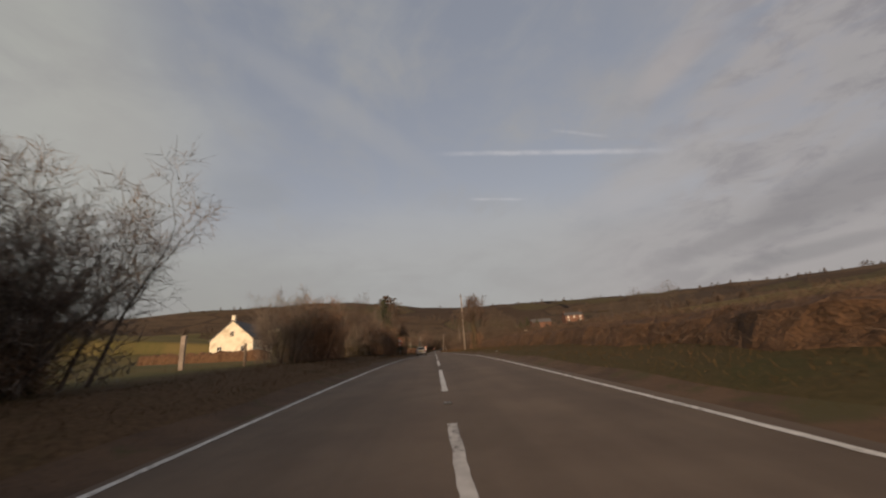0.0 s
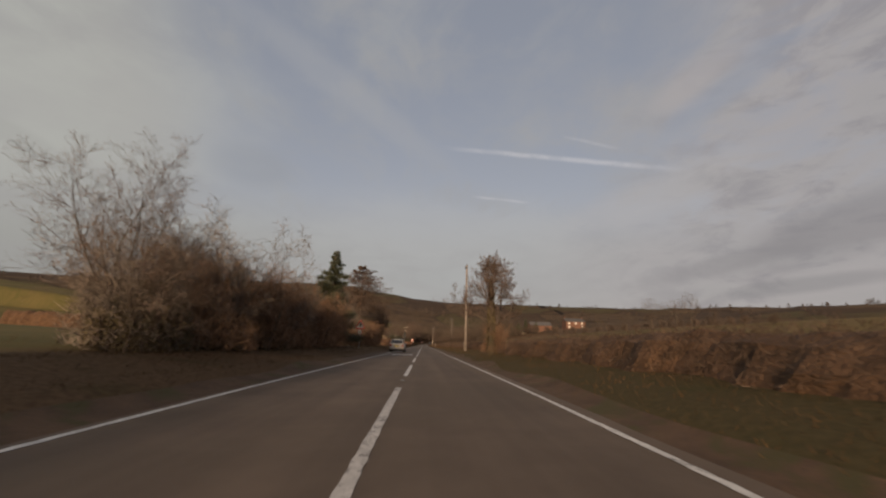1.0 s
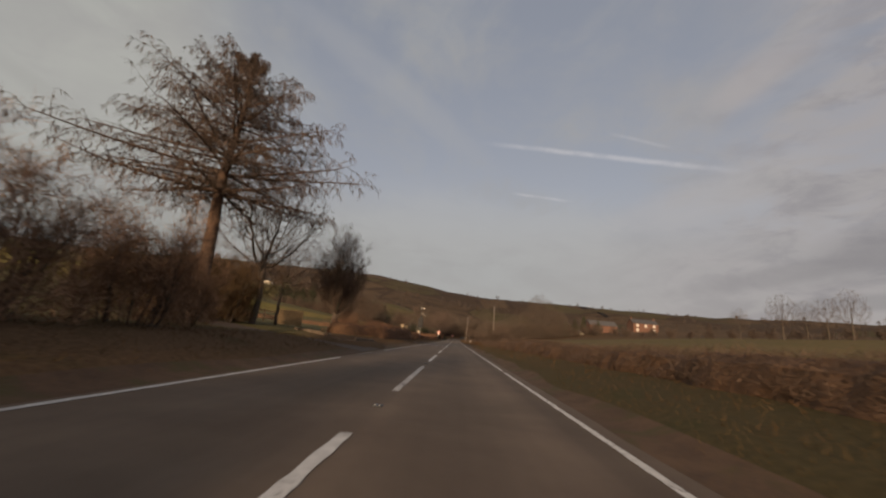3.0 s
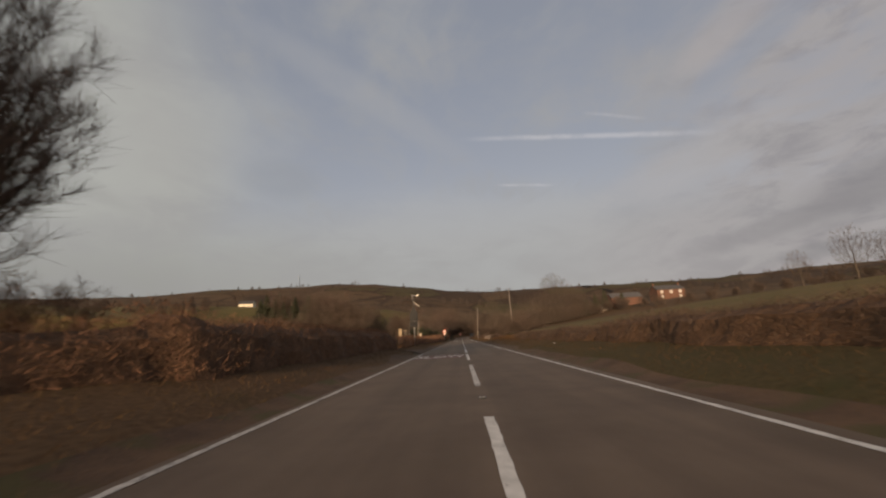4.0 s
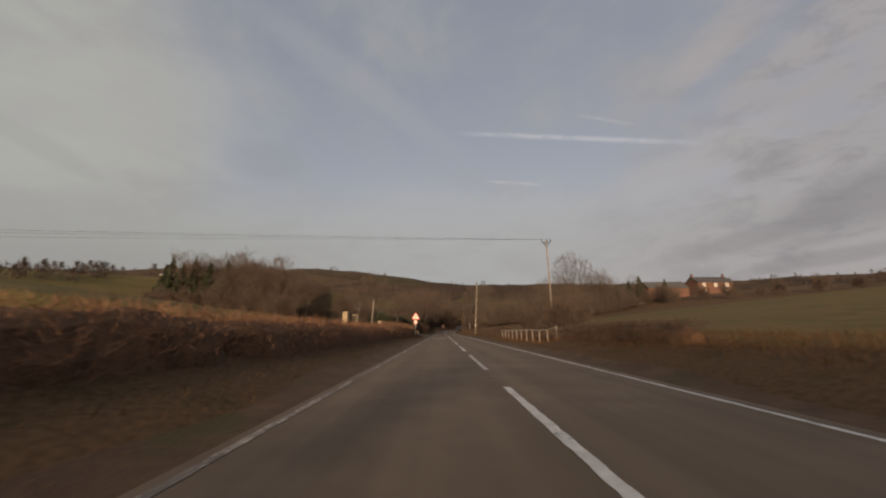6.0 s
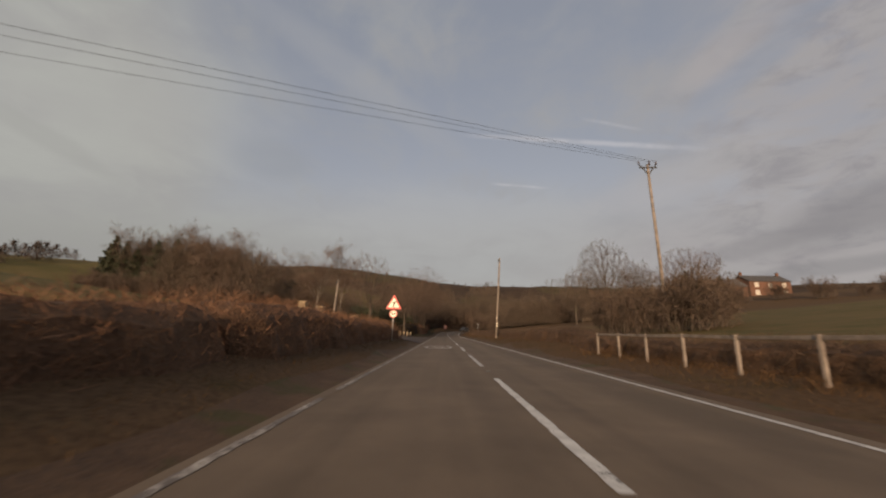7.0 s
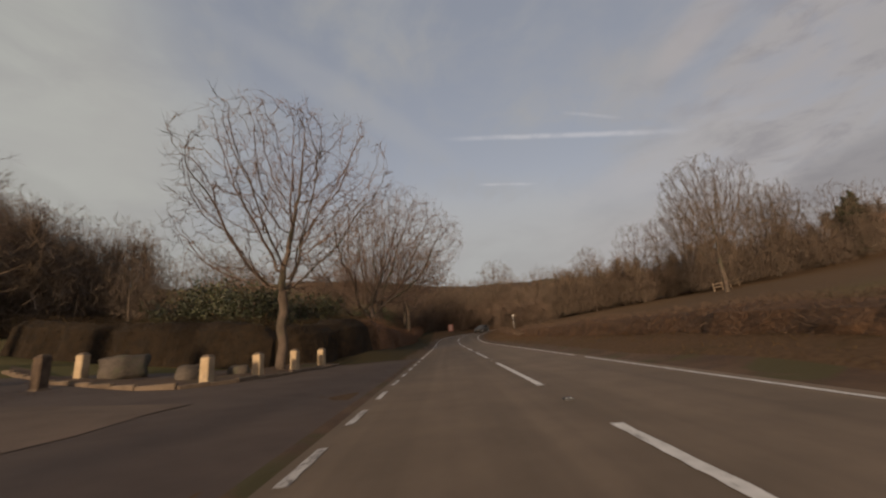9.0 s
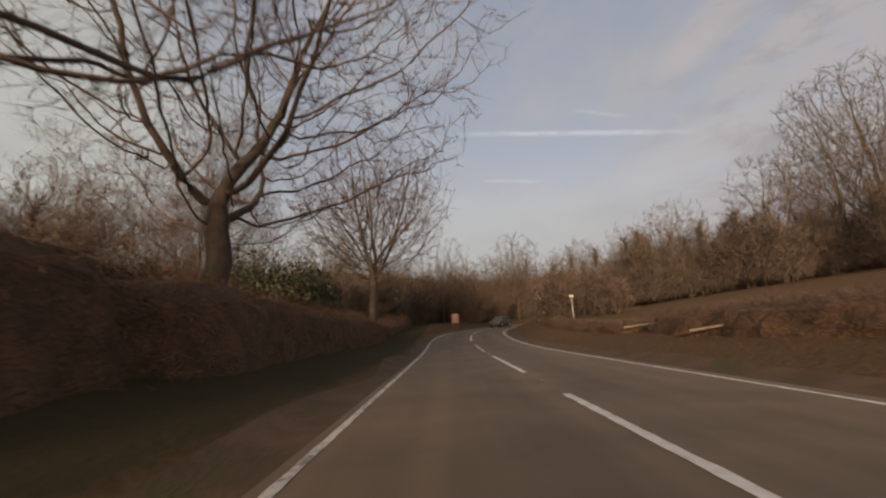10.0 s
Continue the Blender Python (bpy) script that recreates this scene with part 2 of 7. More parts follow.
    patch = n.mix(n.span(n.noise(flat, 0.12, 4.0, 0.65), 0.35, 0.75, 0.0, 0.5), patch, rgb(0.042, 0.030, 0.019))
    centre = n.vec("SUBTRACT", flat, (0.0, 150.0, 0.0))
    colour = n.mix(n.span(n.vec("LENGTH", centre), 230.0, 420.0), colour, patch)
    p = n.add("ShaderNodeBsdfPrincipled")
    n.link(colour, p.inputs["Base Color"])
    p.inputs["Roughness"].default_value, p.inputs["Specular IOR Level"].default_value = 0.95, 0.1
    b = n.add("ShaderNodeBump")
    b.inputs["Strength"].default_value, b.inputs["Distance"].default_value = 0.4, 0.04
    n.link(fine, b.inputs["Height"])
    n.link(b.outputs[0], p.inputs["Normal"])
    n.link(p.outputs[0], n.add("ShaderNodeOutputMaterial").inputs["Surface"])
    return m


def paint_material(name, colour, worn, amount):
    """Road paint, chipped through to the asphalt in flakes and along its length."""
    m = bpy.data.materials.new(name)
    m.use_nodes = True
    n = Nodes(m.node_tree)
    pos = n.add("ShaderNodeNewGeometry").outputs["Position"]
    chips = n.math("ADD", n.math("MULTIPLY", n.noise(pos, 16.0, 5.0, 0.7), 0.6), n.math("MULTIPLY", n.noise(pos, 1.3, 3.0, 0.6), 0.4))
    dirt = n.mix(n.span(n.noise(pos, 5.0, 4.0), 0.3, 0.7), rgb(*colour), rgb(*[c * 0.72 for c in colour]))
    col = n.mix(n.span(chips, amount, amount + 0.08), dirt, rgb(*worn))
    p = n.add("ShaderNodeBsdfPrincipled")
    n.link(col, p.inputs["Base Color"])
    p.inputs["Roughness"].default_value = 0.7
    n.link(p.outputs[0], n.add("ShaderNodeOutputMaterial").inputs["Surface"])
    return m


def glass_material(name, tint, rough=0.03):
    m = bpy.data.materials.new(name)
    m.use_nodes = True
    n = Nodes(m.node_tree)
    p = n.add("ShaderNodeBsdfPrincipled")
    p.inputs["Base Color"].default_value = rgb(*tint)
    p.inputs["Roughness"].default_value, p.inputs["Specular IOR Level"].default_value = rough, 0.8
    n.link(p.outputs[0], n.add("ShaderNodeOutputMaterial").inputs["Surface"])
    return m


GROUND = ground_material()
ASPHALT = material("asphalt", (0.113, 0.084, 0.058), (0.174, 0.129, 0.089), 0.82, 0.8, 55.0, 0.5, spread=(0.3, 0.7), third=(0.134, 0.100, 0.068), third_scale=0.25, tracks=0.16, bump_dist=0.006)
FIRST_ASPHALT = material("first_asphalt", (0.092, 0.066, 0.048), (0.140, 0.104, 0.075), 0.82, 0.8, 55.0, 0.5, spread=(0.3, 0.7), third=(0.103, 0.076, 0.054), third_scale=0.25, tracks=0.16, bump_dist=0.006)
DARK_ASPHALT = material("dark_asphalt", (0.057, 0.040, 0.033), (0.088, 0.064, 0.051), 0.85, 0.9, 55.0, 0.5, bump_dist=0.006)
GRAVEL = material("worn_gravel", (0.081, 0.058, 0.043), (0.136, 0.098, 0.072), 0.9, 0.7, 30.0, 0.6, bump_dist=0.015)
DIRT = material("verge_dirt", (0.058, 0.035, 0.022), (0.114, 0.070, 0.041), 0.95, 1.2, 22.0, 0.6, third=(0.062, 0.052, 0.020), third_scale=0.9)
PAINT = paint_material("white_road_paint", (0.66, 0.64, 0.60), (0.12, 0.11, 0.10), 0.555)
PAINT_OLD = paint_material("worn_road_paint", (0.56, 0.53, 0.49), (0.12, 0.11, 0.10), 0.505)
PAINT_FAINT = paint_material("half_gone_road_paint", (0.44, 0.40, 0.35), (0.12, 0.10, 0.085), 0.43)
RED_SURFACE = material("red_surfacing", (0.108, 0.064, 0.054), (0.150, 0.088, 0.074), 0.85, 2.0, 50.0, 0.4, bump_dist=0.004)
KERB = material("kerb_stone", (0.092, 0.070, 0.051), (0.155, 0.120, 0.088), 0.85, 2.0, 30.0, 0.3)
BARK = material("bark", (0.056, 0.044, 0.035), (0.120, 0.094, 0.075), 0.92, 2.2, 28.0, 0.9, third=(0.068, 0.064, 0.045), third_scale=1.1, bump_dist=0.03)
BARK_PALE = material("birch_bark", (0.11, 0.09, 0.075), (0.28, 0.25, 0.21), 0.8, 2.5, 18.0, 0.5)
BARK_LARCH = material("larch_bark", (0.055, 0.036, 0.026), (0.125, 0.082, 0.058), 0.92, 3.0, 24.0, 0.9, bump_dist=0.03)
TWIG = material("twigs", (0.071, 0.052, 0.040), (0.140, 0.102, 0.077), 0.9, 0.6, 12.0, 0.0, island=0.35)
TWIG_RED = material("red_brown_twigs", (0.055, 0.038, 0.028), (0.106, 0.073, 0.052), 0.9, 0.5, 9.0, 0.0, island=0.4)
TWIG_DARK = material("dark_twigs", (0.108, 0.059, 0.036), (0.230, 0.125, 0.073), 0.9, 0.6, 9.0, 0.0, island=0.4)
TWIG_GOLD = material("golden_twigs", (0.048, 0.029, 0.014), (0.086, 0.053, 0.024), 0.9, 0.6, 9.0, 0.0, island=0.35)
TWIG_SCRUB = material("scrub_twigs", (0.105, 0.088, 0.074), (0.202, 0.166, 0.138), 0.9, 0.6, 9.0, 0.0, island=0.4)
TWIG_RUSSET = material("russet_scrub_twigs", (0.140, 0.085, 0.054), (0.255, 0.156, 0.096), 0.9, 0.5, 9.0, 0.0, island=0.4)
# distance haze put into the colour: greyer and darker than near twigs
TWIG_FAR = material("hazed_far_twigs", (0.050, 0.039, 0.032), (0.096, 0.074, 0.060), 0.9, 0.6, 9.0, 0.0, island=0.3)
TWIG_WOOD = material("woodland_twigs", (0.071, 0.056, 0.043), (0.138, 0.106, 0.081), 0.9, 0.6, 9.0, 0.0, island=0.3)
TWIG_LARCH = material("larch_twigs", (0.065, 0.047, 0.036), (0.127, 0.091, 0.068), 0.9, 0.6, 12.0, 0.0, island=0.35)
TWIG_GREY = material("grey_brown_twigs", (0.079, 0.056, 0.043), (0.156, 0.111, 0.085), 0.9, 0.6, 12.0, 0.0, island=0.35)
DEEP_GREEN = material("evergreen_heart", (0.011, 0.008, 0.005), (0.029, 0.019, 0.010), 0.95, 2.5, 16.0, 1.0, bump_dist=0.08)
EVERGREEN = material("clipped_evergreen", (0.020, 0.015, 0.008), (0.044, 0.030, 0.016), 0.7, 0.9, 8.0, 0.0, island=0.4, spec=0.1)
HEDGE_CORE = material("hedge_heart", (0.068, 0.040, 0.023), (0.141, 0.081, 0.046), 0.95, 2.5, 16.0, 1.0, bump_dist=0.08)
LEAF = material("evergreen_leaves", (0.028, 0.033, 0.017), (0.068, 0.074, 0.038), 0.55, 0.9, 8.0, 0.0, island=0.45, spec=0.4)
IVY = material("ivy_leaves", (0.061, 0.049, 0.031), (0.120, 0.097, 0.054), 0.75, 0.9, 8.0, 0.0, island=0.35, spec=0.15)
GRASS = material("grass_blades", (0.043, 0.030, 0.013), (0.086, 0.058, 0.027), 0.9, 0.35, 4.0, 0.0, third=(0.086, 0.051, 0.026), third_scale=0.22, third_span=(0.42, 0.6), island=0.35, spec=0.15)
DEAD_GRASS = material("dead_grass", (0.062, 0.036, 0.018), (0.113, 0.066, 0.032), 0.9, 0.4, 4.0, 0.0, island=0.35, spec=0.15)
POST_WOOD = material("weathered_wood", (0.120, 0.092, 0.066), (0.250, 0.200, 0.150), 0.88, 4.0, 30.0, 0.6, bump_dist=0.008)
DARK_WOOD = material("brown_fence_wood", (0.050, 0.036, 0.026), (0.108, 0.080, 0.058), 0.88, 4.0, 30.0, 0.6, bump_dist=0.008)
NEW_WOOD = material("bare_timber", (0.300, 0.205, 0.105), (0.450, 0.320, 0.175), 0.8, 4.0, 30.0, 0.5, bump_dist=0.008)
POLE_WOOD = material("pole_wood", (0.170, 0.142, 0.120), (0.310, 0.265, 0.228), 0.85, 3.0, 26.0, 0.6, bump_dist=0.008)
CABINET_GREY = material("charcoal_cabinet", (0.022, 0.022, 0.022), (0.034, 0.033, 0.032), 0.6, 3.0, 30.0, 0.1, spec=0.2)
STEEL = material("galvanised_steel", (0.30, 0.30, 0.29), (0.45, 0.45, 0.44), 0.5, 6.0, 40.0, 0.1, metal=0.6)
GATE_RUST = material("rusty_gate_steel", (0.040, 0.026, 0.020), (0.085, 0.056, 0.042), 0.75, 5.0, 40.0, 0.2)
DARK_METAL = material("dark_grey_metal", (0.045, 0.048, 0.052), (0.070, 0.074, 0.080), 0.55, 3.0, 30.0, 0.1)
FADED_RED = material("faded_red_paint", (0.170, 0.060, 0.055), (0.230, 0.085, 0.075), 0.7, 4.0, 20.0, 0.1)
FADED_PINK = material("faded_pink_paint", (0.250, 0.160, 0.145), (0.330, 0.225, 0.205), 0.7, 4.0, 20.0, 0.1)
SIGN_WHITE = material("reflective_white", (0.784, 0.726, 0.592), (0.896, 0.836, 0.694), 0.4, 4.0, 20.0, 0.0)
SIGN_RED = material("reflective_red", (0.52, 0.035, 0.030), (0.62, 0.050, 0.040), 0.4, 4.0, 20.0, 0.0)
SIGN_BLACK = material("sign_black", (0.012, 0.012, 0.012), (0.020, 0.020, 0.020), 0.92, 4.0, 20.0, 0.0, spec=0.05)
RENDER_WHITE = material("cream_render", (0.66, 0.60, 0.46), (0.80, 0.74, 0.60), 0.85, 0.8, 12.0, 0.2, third=(0.52, 0.46, 0.34), third_scale=0.4)
SLATE = material("slate_roof", (0.060, 0.058, 0.058), (0.105, 0.100, 0.098), 0.7, 1.5, 14.0, 0.4, island=0.2)
BRICK = material("red_brick", (0.112, 0.060, 0.043), (0.180, 0.098, 0.068), 0.88, 1.0, 12.0, 0.3, third=(0.16, 0.085, 0.06), third_scale=0.3)
STONE = material("dressed_stone", (0.320, 0.248, 0.155), (0.464, 0.367, 0.242), 0.85, 1.6, 22.0, 0.4, third=(0.24, 0.20, 0.15), third_scale=0.9)
BOULDER = material("boulder_stone", (0.049, 0.042, 0.035), (0.098, 0.084, 0.070), 0.9, 2.0, 16.0, 0.8, third=(0.070, 0.070, 0.049), third_scale=1.5, bump_dist=0.03)
SILVER_PAINT = material("silver_beige_car_paint", (0.33, 0.31, 0.28), (0.37, 0.35, 0.31), 0.36, 0.7, 60.0, 0.0, metal=0.35, spec=0.5)
RUBBER = material("tyre_rubber", (0.014, 0.014, 0.014), (0.024, 0.023, 0.022), 0.85, 6.0, 40.0, 0.2)
PLASTIC_BLACK = material("black_plastic", (0.018, 0.018, 0.018), (0.030, 0.030, 0.030), 0.6, 6.0, 40.0, 0.1)
LAMP_RED = material("red_lamp_lens", (0.20, 0.012, 0.010), (0.26, 0.018, 0.014), 0.25, 6.0, 40.0, 0.0, spec=0.6)
PLATE_YELLOW = material("yellow_plate", (0.58, 0.43, 0.05), (0.64, 0.48, 0.07), 0.4, 6.0, 40.0, 0.0)
WINDOW_WHITE = material("white_window_frame", (0.72, 0.70, 0.66), (0.80, 0.78, 0.74), 0.6, 3.0, 20.0, 0.0)
# far window panes: the low sun's reflection put into a pale colour
PANE_GLARE = material("sun_glare_pane", (0.46, 0.44, 0.40), (0.56, 0.53, 0.48), 0.35, 3.0, 20.0, 0.0, spec=0.5)
GLASS = glass_material("window_glass", (0.02, 0.022, 0.025))
SOLAR = glass_material("solar_cells", (0.012, 0.014, 0.025), 0.12)
WIRE = material("cable", (0.02, 0.02, 0.02), (0.035, 0.035, 0.035), 0.6, 5.0, 30.0, 0.0)
CERAMIC = material("brown_ceramic", (0.05, 0.03, 0.022), (0.08, 0.05, 0.035), 0.3, 6.0, 30.0, 0.0)
LITTER = material("white_litter", (0.60, 0.58, 0.54), (0.75, 0.73, 0.70), 0.7, 9.0, 40.0, 0.0)

# ---- lie of the land ----


def smooth(a, b, v):
    t = min(1.0, max(0.0, (v - a) / (b - a)))
    return t * t * (3 - 2 * t)


def road_x(y):
    """The road runs straight and then bends to the right."""
    return 0.0 if y < 278 else 0.0085 * (min(y, 316) - 278) ** 2 + max(0, min(y, 420) - 316) * 0.646 + max(0, y - 420) * 0.32


def road_z(y):
    if y < 36:
        return -0.00043 * (36 - max(y, -30)) ** 2 + min(0, y + 30) * 0.057
    return 0.0 if y < 268 else 0.0024 * (min(y, 279) - 268) ** 2 + max(0, min(y, 288) - 279) * 0.053 + max(0, y - 288) * 0.032


RIDGE = [(-180, 3.0), (-120, 3.5), (-75, 4.6), (-50, 5.9), (-42, 6.2), (-36, 7.0), (-26, 7.7), (-18, 8.0), (-12, 7.9), (-7, 7.4), (-2, 6.6), (2, 6.2), (8, 6.2), (20, 5.7), (34, 5.3), (46, 5.0), (56, 5.0), (66, 4.6), (80, 3.8), (120, 3.2), (180, 3.0)]


def skyline(az):
    return float(np.interp(az, [a for a, e in RIDGE], [e for a, e in RIDGE]))


def land(x, y):
    """Height of the ground."""
    u = x - road_x(y) * smooth(400, 150, abs(x))
    a = abs(u)
    base = road_z(min(y, 520)) * smooth(500, 120, a)
    yard = smooth(209, 214, y) * smooth(249, 244, y) if u < 0 else 0.0      # side-road mouth
    drive = smooth(90.5, 92, y) * smooth(97.5, 96, y) if u < 0 else 0.0
    gate = smooth(127, 130, y) * smooth(139, 136.5, y) if u < 0 else 0.0
    level = 0.9 * smooth(172, 177, y) * smooth(199, 195, y) * smooth(11, 7.5, a) if u > 0 else 0.0   # verge below the rail fence
    flat = max(yard, drive * smooth(16, 10, a), gate * smooth(13, 8.5, a), level)
    lip = 0.30 * smooth(3.3, 4.3, a) + 0.25 * smooth(4.2, 6.0, a)
    lip = lip * (1 - flat) + flat * (0.045 * max(0.0, a - 3.1))
    if u > 0:
        slope = 0.012 + 0.10 * smooth(90, 215, y)
        side = 60 * (1 - math.exp(-slope * max(0.0, a - 7) / 60))
        dip = 0.0
    else:
        slope = 0.030 + 0.065 * smooth(150, 245, y) * smooth(10, 34, a)
        side = 60 * (1 - math.exp(-slope * max(0.0, a - 7) / 60)) + 11 * smooth(90, 150, a) * smooth(220, 340, y)
        bank = smooth(246, 252, y) * 0.35 * smooth(5.2, 8.5, a)
        side += bank
    rough = 0.05 * noise.noise((x * 0.7, y * 0.7, 0)) * smooth(3.4, 5.0, a) + 0.35 * noise.noise((x * 0.05, y * 0.05, 3)) * smooth(9, 30, a)
    near = base + lip + side + rough
    near += 3.2 * smooth(75, 18, math.hypot(x - 108, y - 304))        # the farm's knoll
    r = math.hypot(x, y - 140)
    if r > 260:
        az = math.degrees(math.atan2(x, y - 140))
        top = math.tan(radians(skyline(az))) * 1500
        rise = smooth(300, 1500, r) * top * (1.0 if r < 1500 else 1.0 - 0.1 * smooth(1500, 4200, r))
        rise += smooth(320, 700, r) * 9 * noise.noise((x * 0.0035, y * 0.0035, 7)) + smooth(600, 1300, r) * 8 * noise.noise((x * 0.011, y * 0.011, 9))
        w = smooth(260, 620, r)
        near = near * (1 - w) + w * (min(near, 10) * 0.4 + rise)
    return near


# ---- building helpers ----


def link_mesh(name, mesh, mat, parent=None, label=""):
    ob = new(name, mesh)
    if not mesh.materials:
        mesh.materials.append(mat)
    ob.parent = parent
    if label:
        ob["label"] = label
    return ob


def part(name, bm, mat, parent, label="", flat=False):
    """One bmesh as one mesh object under a thing or a part."""
    mesh = bpy.data.meshes.new(name)
    bmesh.ops.recalc_face_normals(bm, faces=bm.faces)
    bm.to_mesh(mesh)
    bm.free()
    if not flat:
        mesh.shade_smooth()
    return link_mesh(name, mesh, mat, parent, label)


def raw(name, verts, faces, mat, parent=None, label="", smooth_shade=False):
    mesh = bpy.data.meshes.new(name)
    mesh.from_pydata([tuple(v) for v in verts] if isinstance(verts, list) else verts.tolist(), [], faces if isinstance(faces, list) else faces.tolist())
    if smooth_shade:
        mesh.shade_smooth()
    return link_mesh(name, mesh, mat, parent, label)


def thing(name, x, y, z, turn=0.0, label="", category="", group="", kind=""):
    ob = new(name)
    ob.empty_display_size = 0.2
    ob.matrix_world = pose(x, y, z, 0, 0, turn)
    return tagged(ob, label, category, group, kind)


def box(bm, sx, sy, sz, m=Matrix(), bevel=0.0):
    """A box standing on the origin of m."""
    made = bmesh.ops.create_cube(bm, size=1.0, matrix=m @ Matrix.Translation((0, 0, sz / 2)) @ Matrix.Diagonal((sx, sy, sz, 1)))
    if bevel:
        edges = list({e for v in made["verts"] for e in v.link_edges})
        bmesh.ops.bevel(bm, geom=edges, offset=bevel, segments=1, affect="EDGES")
    return bm


def rod(bm, p, q, r1, r2=None, sides=8):
    p, q = Vector(p), Vector(q)
    d = q - p
    m = Matrix.Translation((p + q) / 2) @ d.to_track_quat("Z", "Y").to_matrix().to_4x4()
    bmesh.ops.create_cone(bm, cap_ends=True, segments=sides, radius1=r1, radius2=r1 if r2 is None else r2, depth=d.length, matrix=m)
    return bm


def prism(bm, outline, depth, m=Matrix()):
    """An outline in the x-z plane, given a thickness along y."""
    front = [bm.verts.new(m @ Vector((x, 0, z))) for x, z in outline]
    back = [bm.verts.new(m @ Vector((x, depth, z))) for x, z in outline]
    bm.faces.new(front)
    bm.faces.new(back[::-1])
    for i in range(len(outline)):
        j = (i + 1) % len(outline)
        bm.faces.new((front[j], front[i], back[i], back[j]))
    return bm


def lettering(text, size, swell=0.012):
    """Mesh of text with the built-in font, centred, lying in x-y."""
    c = bpy.data.curves.new("lettering", "FONT")
    c.body, c.size, c.align_x, c.align_y = text, size, "CENTER", "CENTER"
    c.extrude = 0.0
    c.offset = swell * size
    c.resolution_u = 3
    ob = bpy.data.objects.new("lettering", c)
    mesh = bpy.data.meshes.new_from_object(ob)
    bpy.data.objects.remove(ob)
    bpy.data.curves.remove(c)
    mesh.materials.clear()
    return mesh


# ---- plants ----


class Wood:
    """Collects tapered branches into a trunk mesh and a crown mesh."""

    def __init__(self, seed):
        self.rng = random.Random(seed)
        self.v, self.f = ([], []), ([], [])
        self.tips = []
        self.flat = 1.0                 # below 1 the side shoots keep to level fans

    def tube(self, which, pts, radii, sides):
        v, f = self.v[which], self.f[which]
        base = len(v)
        last = len(pts) - 1
        for i, (p, r) in enumerate(zip(pts, radii)):
            d = (pts[min(i + 1, last)] - pts[max(i - 1, 0)]).normalized()
            a = d.orthogonal().normalized()
            b = d.cross(a)
            if i == last:
                v.append(p)
                continue
            for k in range(sides):
                t = 2 * math.pi * k / sides
                v.append(p + a * (math.cos(t) * r) + b * (math.sin(t) * r))
        for i in range(last):
            s = base + i * sides
            for k in range(sides):
                j = (k + 1) % sides
                if i == last - 1:
                    f.append((s + k, s + j, s + sides))
                else:
                    f.append((s + k, s + j, s + sides + j, s + sides + k))

    def grow(self, p, d, length, radius, level, spec):
        """spec, level by level: (segments, wobble, lift, children, from, angle, ratio, sides)."""
        rng = self.rng
        seg, wobble, lift, kids, start, angle, ratio, sides = spec[level]
        pts, dirs = [p.copy()], [d.copy()]
        step = length / seg
        for i in range(seg):
            d = d + Vector((rng.gauss(0, wobble), rng.gauss(0, wobble), rng.gauss(0, wobble) + lift))
            d.normalize()
            p = p + d * step
            pts.append(p)
            dirs.append(d)
        radii = [max(0.0045, radius * (1 - 0.82 * i / seg)) for i in range(seg + 1)]
        self.tube(0 if level < 2 else 1, pts, radii, sides)
        if level + 1 >= len(spec):
            self.tips.append((*pts[-1], *d))
            self.tips.append((*pts[len(pts) // 2], *d))
            return
        phase = rng.random() * 6.28
        for k in range(kids):
            t = start + (1 - start) * (k + rng.random() * 0.8) / kids
            i = min(seg - 1, int(t * seg))
            w = t * seg - i
            q = pts[i].lerp(pts[i + 1], w)
            axis = dirs[i + 1]
            phase += 2.4 + rng.uniform(-0.4, 0.4)
            a = axis.orthogonal().normalized()
            out = a * math.cos(phase) + axis.cross(a) * math.sin(phase)
            if self.flat < 1:
                out = Vector((out.x, out.y, out.z * self.flat)).normalized()
            spread = angle * (0.25 + 0.95 * ((k * 0.618) % 1.0)) if level == 0 else angle
            ang = radians(spread + rng.uniform(-12, 12))
            nd = (axis * math.cos(ang) + out * math.sin(ang)).normalized()
            size = length * ratio * rng.uniform(0.75, 1.12) * (1.0 if level == 0 else 1.1 - 0.45 * t)
            self.grow(q, nd, size, max(0.007, radii[i] * (0.62 if level == 0 else 0.52)), level + 1, spec)

    def sprays(self, per_tip, length, width, hang=0.1, scatter=0.8):
        """Fine twigs that fan out from the branch ends, added to the crown."""
        tips = np.array(self.tips)
        k = np.random.default_rng(len(tips)).permutation(np.repeat(np.arange(len(tips)), per_tip))
        g = np.random.default_rng(len(k))
        d = tips[k, 3:] + g.normal(size=(len(k), 3)) * scatter
        d[:, 2] += hang
        d /= np.linalg.norm(d, axis=1)[:, None]
        side = np.cross(d, g.normal(size=(len(k), 3)))
        side /= np.maximum(1e-6, np.linalg.norm(side, axis=1))[:, None]
        ln, wd = length * g.uniform(0.4, 1.3, len(k))[:, None], width * g.uniform(0.6, 1.3, len(k))[:, None]
        q = tips[k, :3]
        v = np.stack([q - side * wd / 2, q + side * wd / 2, q + d * ln], 1).reshape(-1, 3)
        base = len(self.v[1])
        self.v[1].extend(Vector(c) for c in v)
        self.f[1].extend((base + 3 * i, base + 3 * i + 1, base + 3 * i + 2) for i in range(len(k)))

    def finish(self, parent, bark, twig, height=None):
        if height:
            top = max(c.z for c in self.v[1])
            for group in self.v:
                for i, c in enumerate(group):
                    group[i] = c * (height / top)
